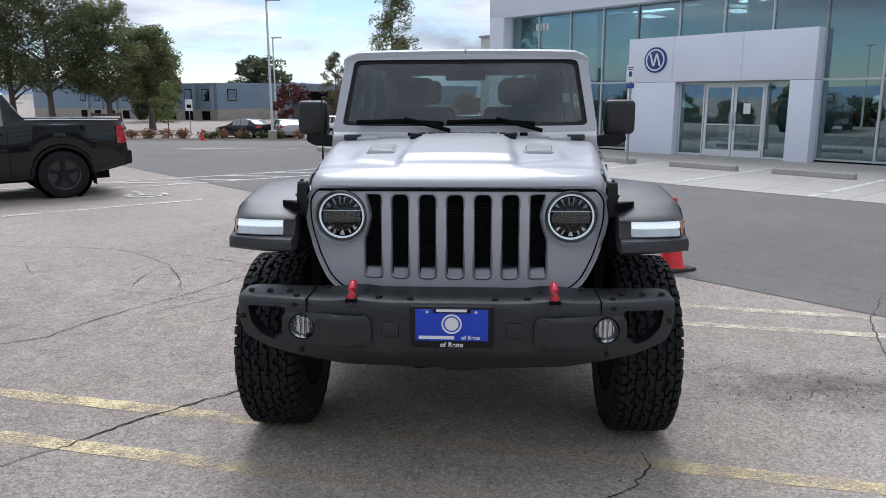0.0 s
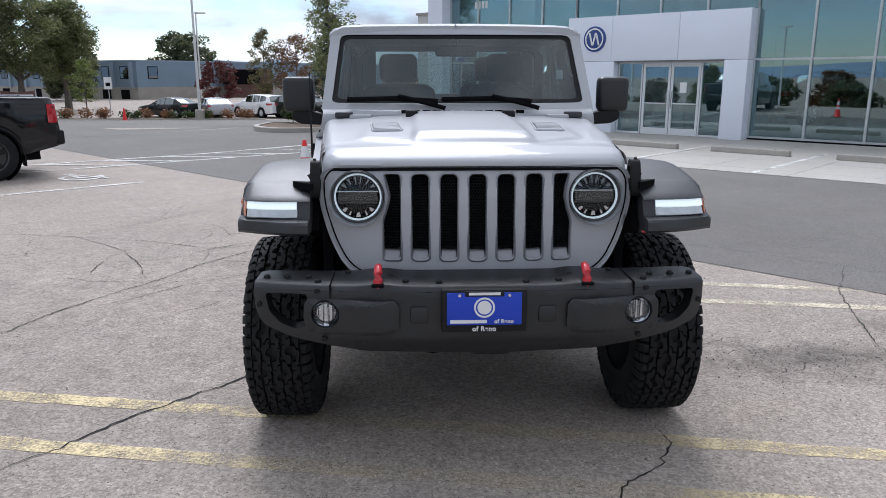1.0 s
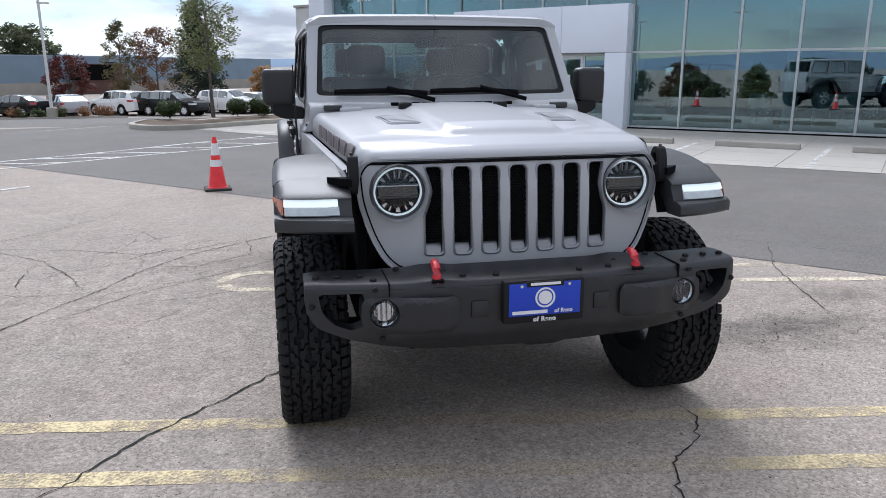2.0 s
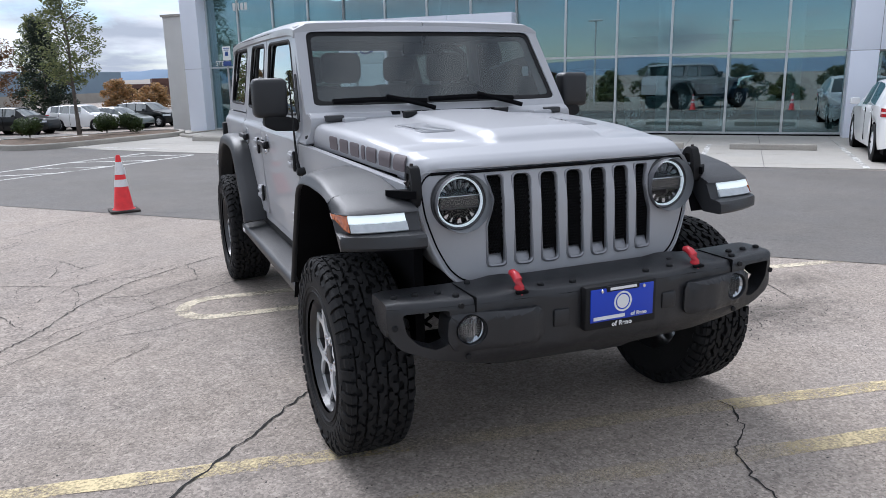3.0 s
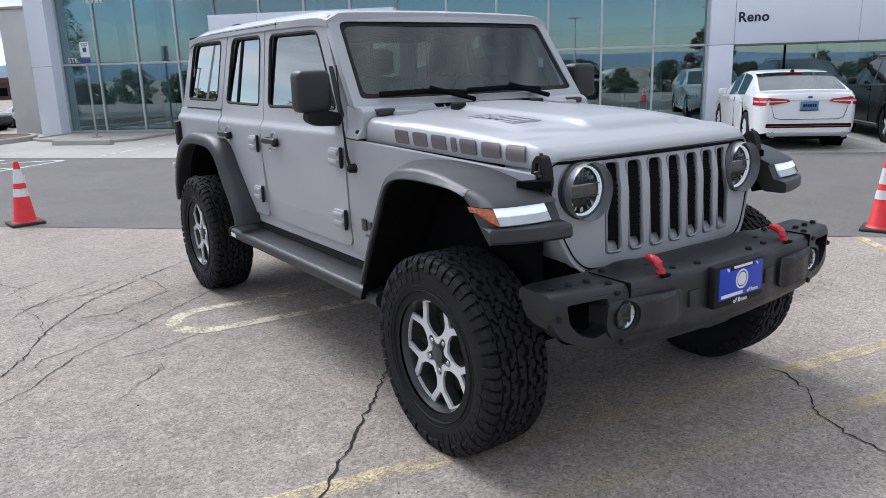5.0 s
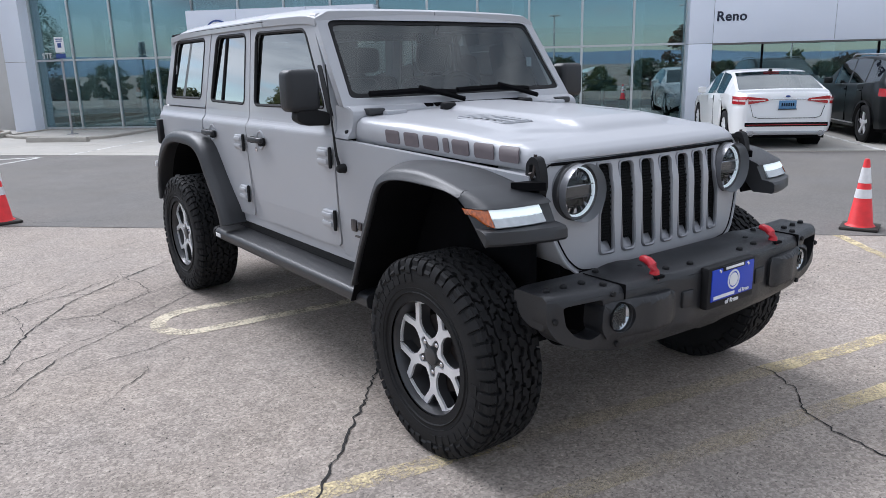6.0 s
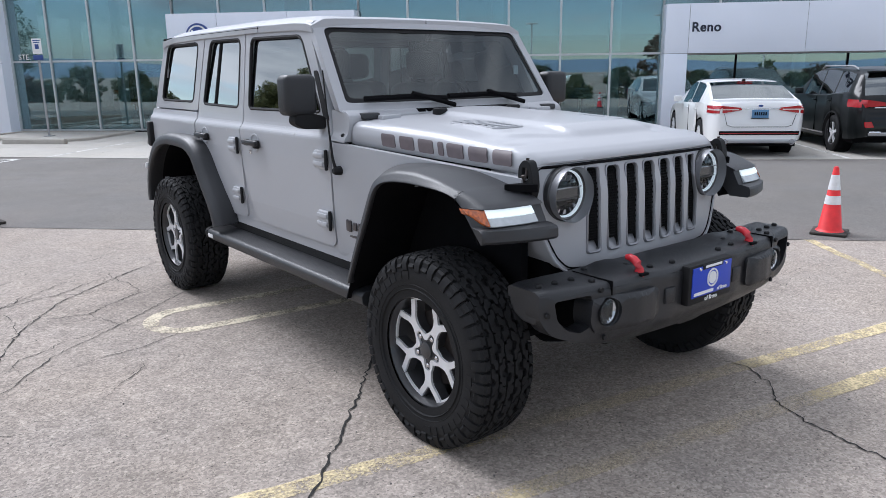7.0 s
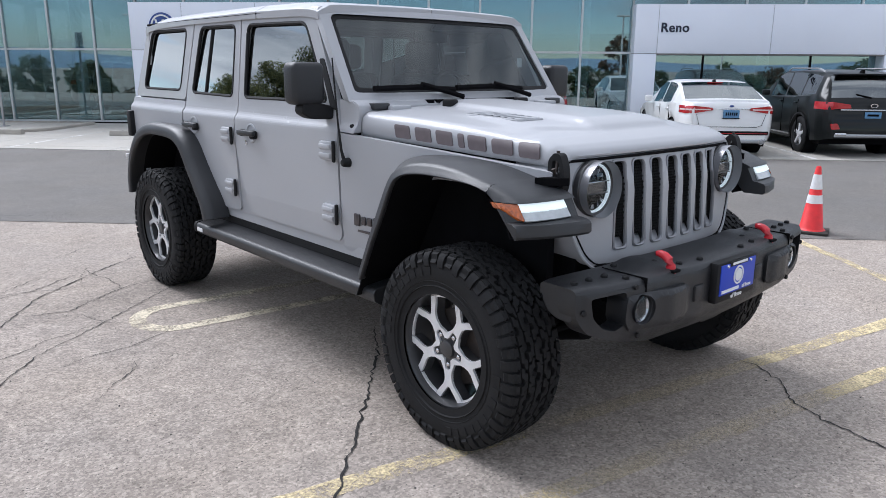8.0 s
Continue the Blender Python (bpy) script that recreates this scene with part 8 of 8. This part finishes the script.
def tree(m, label, height, spread_, trunk_r, material, bark, seed, clear=0.25, clumps=60, per=60, leaf=0.10, shape="round", group="", name="tree"):
    rnd = random.Random(seed)
    t = thing(name, m, label, "tree", group)
    bm = bmesh.new()
    pts = [(0, 0, 0)]
    for k in range(1, 7):
        pts.append((rnd.uniform(-1, 1) * 0.02 * height * k / 6, rnd.uniform(-1, 1) * 0.02 * height * k / 6, height * 0.9 * k / 6))
    tube(pts, trunk_r, 8, bm=bm, taper=[trunk_r * (1.25 if i == 0 else (1 - 0.14 * i)) for i in range(7)])
    tips = []
    for k in range(16):
        z = height * (clear + (0.85 - clear) * (k + rnd.random()) / 16)
        a = rnd.uniform(0, math.tau)
        w = crown_radius(shape, (z / height - clear) / (1 - clear)) * spread_
        r = w * rnd.uniform(0.6, 0.95)
        base = Vector((0, 0, max(0.15, z - r * 0.55)))
        tip = Vector((math.cos(a) * r, math.sin(a) * r, z))
        mid = base.lerp(tip, 0.5) + Vector((0, 0, 0.08 * r))
        tube([base, mid, tip], 0.02, 5, bm=bm, taper=[trunk_r * 0.4, trunk_r * 0.25, trunk_r * 0.08])
        tips.append(tip)
    part("trunk", bm, bark, t, smooth=40)
    bm = bmesh.new()
    for k in range(clumps):
        f = (k + rnd.random()) / clumps
        z = height * (clear + (1 - clear) * f)
        w = crown_radius(shape, f) * spread_
        a = rnd.uniform(0, math.tau)
        r = w * math.sqrt(rnd.uniform(0.05, 1.0))
        c = Vector((math.cos(a) * r, math.sin(a) * r, z))
        leaf_mesh(bm, c, spread_ * rnd.uniform(0.16, 0.30), rnd, per, leaf)
    part("crown", bm, material, t, smooth=0, normals=False)
    return t


def crown_radius(shape, f):
    f = min(1, max(0, f))
    if shape == "cone":
        return max(0.06, (1 - f) ** 0.75 * min(1, 0.45 + f * 3))
    if shape == "oval":
        return max(0.08, math.sin(math.pi * min(1, 0.12 + 0.86 * f)) ** 0.7 * (1 - 0.35 * f))
    return max(0.15, math.sin(math.pi * (0.14 + 0.80 * f)) ** 0.6)


def shrub(m, label, r, material, seed, name="bush", group="", per=700, leaf=0.03, tall=0.95):
    rnd = random.Random(seed)
    t = thing(name, m, label, "bush", group)
    part("stem", tube([(0, 0, 0), (0.02, 0.01, r * 0.8)], 0.02, 6), M["bark"], t)
    bm = bmesh.new()
    for _ in range(7):
        c = Vector((rnd.uniform(-0.4, 0.4) * r, rnd.uniform(-0.4, 0.4) * r, r * tall * rnd.uniform(0.6, 1.15)))
        leaf_mesh(bm, c, r * rnd.uniform(0.5, 0.72), rnd, per // 7, leaf, 0.9)
    part("foliage", bm, material, t, smooth=0, normals=False)
    return t


# street trees on the island
tree(pose(-3.22, 21.8, 0.10), "young slender green street tree on the island", 6.0, 1.15, 0.055, M["leaf_green"], M["bark"], 3, clear=0.25, clumps=130, per=70, leaf=0.05, shape="cone")
for k, (x, y, r) in enumerate(((-4.5, 21.4, 0.38), (-2.48, 22.2, 0.40), (-1.80, 22.0, 0.40), (-4.8, 22.2, 0.34))):
    shrub(pose(x, y, 0.10), "clipped round green bush in the island's soil", r, M["leaf_bush"], 20 + k, group="bushes on the island", per=4200, leaf=0.034)

# big trees at the far left of the lot
for k, (x, y, h, s, mat) in enumerate(((-56, 64, 13.0, 5.5, "leaf_green"), (-49, 60, 13.2, 5.2, "leaf_green"), (-43.0, 61, 13.8, 5.0, "leaf_green"), (-38.2, 59, 13.6, 4.9, "leaf_dark"),
                                       (-34.6, 62, 11.2, 3.7, "leaf_green"), (-32.6, 66, 9.4, 2.9, "leaf_green"))):
    tree(pose(x, y, LOT_Z), "large broad-leaved green tree with a forked trunk" if mat == "leaf_green" else "large dense dark green tree", h, s, 0.30, M[mat], M["bark"], 40 + k, clear=0.30, clumps=170, per=130, leaf=0.13,
         group="large trees beyond the lot")
tree(pose(-44.5, 92, LOT_Z - 0.5), "dark green tree beside the blue building", 10.8, 3.6, 0.25, M["leaf_dark"], M["bark"], 59, clear=0.12, clumps=130, per=100, leaf=0.25)
tree(pose(-27.0, 57, LOT_Z), "small light green sapling", 4.2, 1.25, 0.05, M["leaf_light"], M["bark"], 61, clear=0.25, clumps=40, per=60, leaf=0.08)
tree(pose(-37.5, 112, -2.0), "dark evergreen tree behind the blue building", 9.5, 3.6, 0.25, M["leaf_dark"], M["bark"], 62, clear=0.1, clumps=70, per=80, leaf=0.28)
tree(pose(-35, 111, -2.0), "dark spreading pine behind the blue building", 9.2, 4.0, 0.25, M["leaf_dark"], M["bark"], 63, clear=0.3, clumps=50, per=80, leaf=0.28)
tree(pose(-19.6, 69, LOT_Z), "small tree with dark red autumn leaves", 4.2, 2.0, 0.08, M["leaf_red"], M["bark"], 64, clear=0.12, clumps=50, per=80, leaf=0.13)
tree(pose(-14.6, 66, LOT_Z), "thin tree with green and rusty leaves", 7.0, 1.9, 0.09, M["leaf_autumn"], M["bark"], 65, clear=0.2, clumps=60, per=60, leaf=0.11, shape="oval")
tree(pose(-12.0, 68, LOT_Z), "rusty brown autumn tree", 6.6, 2.3, 0.10, M["leaf_rust"], M["bark"], 66, clear=0.2, clumps=60, per=70, leaf=0.12)
tree(pose(-8.8, 70, LOT_Z), "green broad tree behind parked cars", 8.6, 2.6, 0.12, M["leaf_green"], M["bark"], 67, clear=0.15, clumps=80, per=70, leaf=0.14, shape="oval")
tree(pose(-7.4, 58.5, LOT_Z), "dark blue-green spruce beyond the lot", 7.4, 2.4, 0.14, M["leaf_spruce"], M["bark"], 68, clear=0.05, clumps=110, per=80, leaf=0.12, shape="cone")
tree(pose(-3.2, 86, LOT_Z), "orange autumn tree in the distance", 3.3, 1.7, 0.12, M["leaf_orange"], M["bark"], 69, clear=0.12, clumps=60, per=70, leaf=0.16)
tree(pose(0.6, 92, LOT_Z), "yellow-brown autumn tree in the distance", 2.7, 2.2, 0.12, M["leaf_orange"], M["bark"], 70, clear=0.1, clumps=60, per=70, leaf=0.16)
# planting in the kerbed strip
for k in range(36):
    x = -43 + k * 0.89 + 0.4 * math.sin(k * 2.3)
    y = 49.0 - 0.055 * (x + 30) + 0.3 * math.sin(k * 1.7)
    green = k in (3, 12, 20, 25, 26, 29, 30, 32)
    shrub(pose(x, y, LOT_Z + 0.08), "green low bush in the planted strip" if green else "dry russet grass tuft in the planted strip", 0.55 if green else 0.66, M["leaf_bush" if green else "leaf_dry"], 90 + k,
          name="bush" if green else "grass_tuft", group="planting along the kerb", per=260, leaf=0.09, tall=0.7)


# lot lamps
def lamp_post(x, y, h, label, arm):
    l_ = thing("lot_lamp", pose(x, y, LOT_Z, 0, 0, arm), label, "street lamp", "lot lamps")
    part("base", lathe([(0, 0.32), (0.75, 0.32), (0.78, 0.28), (0.78, 0.0)], axis="z", n=20), M["kerb"], l_, "round concrete base")
    part("pole", lathe([(0.7, 0.10), (h, 0.065)], axis="z", n=14), M["lamp_pole"], l_)
    part("arm", tube([(0, 0, h - 0.05), (0.5, 0, h)], 0.035, 6), M["lamp_pole"], l_)
    part("lamp_head", rbox(-0.1, 0.95, -0.18, 0.18, h - 0.03, h + 0.10, 0.03), M["lamp_pole"], l_)


lamp_post(-15.3, 47.6, 9.5, "tall white lot lamp on a concrete base", 5)
lamp_post(-22.8, 74.0, 9.1, "tall white lot lamp in the distance", 5)
sg = thing("small_sign", pose(-27.2, 62, LOT_Z), "small white speed sign on a post", "sign")
part("post", boxes((-0.03, 0.03, -0.03, 0.03, 0, 2.9)), M["shock"], sg)
part("plate", boxes((-0.33, 0.33, -0.05, -0.035, 1.9, 2.9)), M["white"], sg)
part("text_bar", boxes((-0.2, 0.2, -0.056, -0.05, 2.15, 2.45)), M["dark"], sg)

# blue two-storey building
blue = thing("blue_building", pose(-37.2, 95.5, -2.0, 0, 0, 0), "blue-grey two-storey building over a beige ground floor", "building", kind="structure")


def block_wall(name, x0, y0, x1, y1, z0, z1, material, thick=0.4):
    d = Vector((x1 - x0, y1 - y0))
    a = math.degrees(math.atan2(d.y, d.x))
    return part(name, boxes((0, d.length, 0, thick, z0, z1)), M[material], blue, m=pose(x0, y0, 0, 0, 0, a))


# one wing runs to the left, the other to the right, from the corner nearest the lot
for (x1, y1), nm in (((-40, 22), "left"), ((34, 46), "right")):
    up = block_wall("wall", 0, 0, x1, y1, 2.1, 5.45, "blue_wall", 0.5 if x1 > 0 else -0.5)
    low = block_wall("base_wall", 0, 0, x1, y1, 0, 2.1, "beige_wall", 0.9 if x1 > 0 else -0.9)
    n_w = 9 if x1 < 0 else 3
    length = math.hypot(x1, y1)
    for k in range(n_w):
        s0 = 1.6 + k * (3.6 if x1 < 0 else 9.0)
        v0 = -0.06 if x1 > 0 else 0.06
        w = part("window", boxes((s0, s0 + 1.5, -0.05, 0.05, 3.2, 4.8)), M["dark"], up)
        part("pane", boxes((s0 + 0.1, s0 + 1.4, -0.07, 0.07, 3.3, 4.7)), M["car_glass"], w)
        if x1 < 0:
            part("fin", boxes((s0 - 0.9, s0 - 0.55, -0.05, 0.35, 2.0, 5.3)), M["blue_fin"], up)
            part("low_window", boxes((s0, s0 + 1.6, -0.05, 0.92 if x1 > 0 else 0.05, 0.6, 1.8)), M["dark"], low)
part("red_entry", boxes((9.0, 15.0, 9.0, 12.5, 0, 4.5)), M["brick_red"], blue)
part("dark_glass", boxes((8.6, 14.0, 8.9, 9.0, 2.4, 4.4)), M["dark"], blue)
part("roof", prism([(0, 0), (-40, 22), (-6, 68), (34, 46)], 5.4, 5.6, "z"), M["blue_fin"], blue)
brown = thing("brown_building", pose(6, 150, -2.0), "low brown building in the distance", "building", kind="structure")
part("wall", boxes((-14, 16, 0, 14, 0, 3.4)), M["brick_red"], brown)
part("parapet", boxes((-4, 10, -0.3, 14, 3.4, 4.4)), M["brick_red"], brown)
for k in range(6):
    part("window", boxes((-12 + k * 4.2, -10 + k * 4.2, -0.06, 0.02, 1.2, 2.6)), M["dark"], brown)
canopy = thing("carport", pose(-52, 64, LOT_Z), "white open carport under the trees", "carport", kind="structure")
part("roof", boxes((-8, 6, -2, 3, 2.5, 2.7)), M["white"], canopy)
for x in (-7.5, -3, 1.5, 5.6):
    part("post", boxes((x, x + 0.12, -1.9, -1.78, 0, 2.5)), M["white"], canopy)
ban = thing("banner", pose(-31.5, 55.5, LOT_Z, 0, 0, 8), "small red and white banner between posts", "banner")
part("cloth", prism([(-1.2, 1.0), (1.2, 1.0), (1.25, 1.9), (0.0, 1.75), (-1.25, 1.9)], 0, 0.02, "y"), M["brick_red"], ban)
part("stripe", prism([(-1.1, 1.45), (1.1, 1.45), (1.1, 1.6), (-1.1, 1.6)], -0.02, -0.005, "y"), M["white"], ban)
for x in (-1.28, 1.28):
    part("post", boxes((x - 0.04, x + 0.04, -0.04, 0.04, 0, 2.1)), M["shock"], ban)


# hills round the horizon; the blue ones carry their haze in the paint
def ridge(name, dist, base, height, a0, a1, material, seed, label, n=160):
    rows = []
    for k in range(n + 1):
        a = radians(a0 + (a1 - a0) * k / n)
        h = height * (0.45 + 0.55 * noise.fractal((k * 0.045 + seed, seed * 2.0, 0.0), 1.0, 2.1, 5) + 0.25)
        x, y = dist * math.sin(a), dist * math.cos(a)
        rows.append([(x, y, base), (x * 1.02, y * 1.02, base + max(8, h) * 0.6), (x * 1.05, y * 1.05, base + max(12, h))])
    structure(name, loft(rows), material, label, "hills", smooth=60)


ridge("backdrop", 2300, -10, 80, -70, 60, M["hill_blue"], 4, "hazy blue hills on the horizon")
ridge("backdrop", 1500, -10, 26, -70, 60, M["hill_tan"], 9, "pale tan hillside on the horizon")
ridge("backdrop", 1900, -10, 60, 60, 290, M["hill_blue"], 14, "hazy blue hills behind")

# trees and lamps across the lot behind the viewer, seen in the glass
for k in range(28):
    m = FRONT @ pose(-84 + k * 4.7, -62 - 6 * (k % 3), -LOWER_LOT)
    tree(m, "green tree across the lot, seen in the glass", 3.4 + 1.6 * ((k * 7) % 5) / 4 + (2.6 if k == 22 else 0), 2.7, 0.16, M[("leaf_green", "leaf_dark", "leaf_rust", "leaf_dark")[k % 4]], M["bark"], 130 + k, clear=0.03, clumps=55, per=60, leaf=0.22,
         shape="cone" if k % 4 == 0 else "round", group="trees across the lot")
for k in range(6):
    m = FRONT @ pose(-24 + k * 9.5, -38 - 7 * (k % 2), -LOWER_LOT)
    l_ = thing("lot_lamp", m, "tall lot lamp across the lot", "street lamp", "lot lamps")
    part("pole", lathe([(0, 0.09), (8.0, 0.06)], axis="z", n=10), M["lamp_pole"], l_)
    part("lamp_head", rbox(-0.5, 0.5, -0.16, 0.16, 8.0, 8.12, 0.03), M["lamp_pole"], l_)
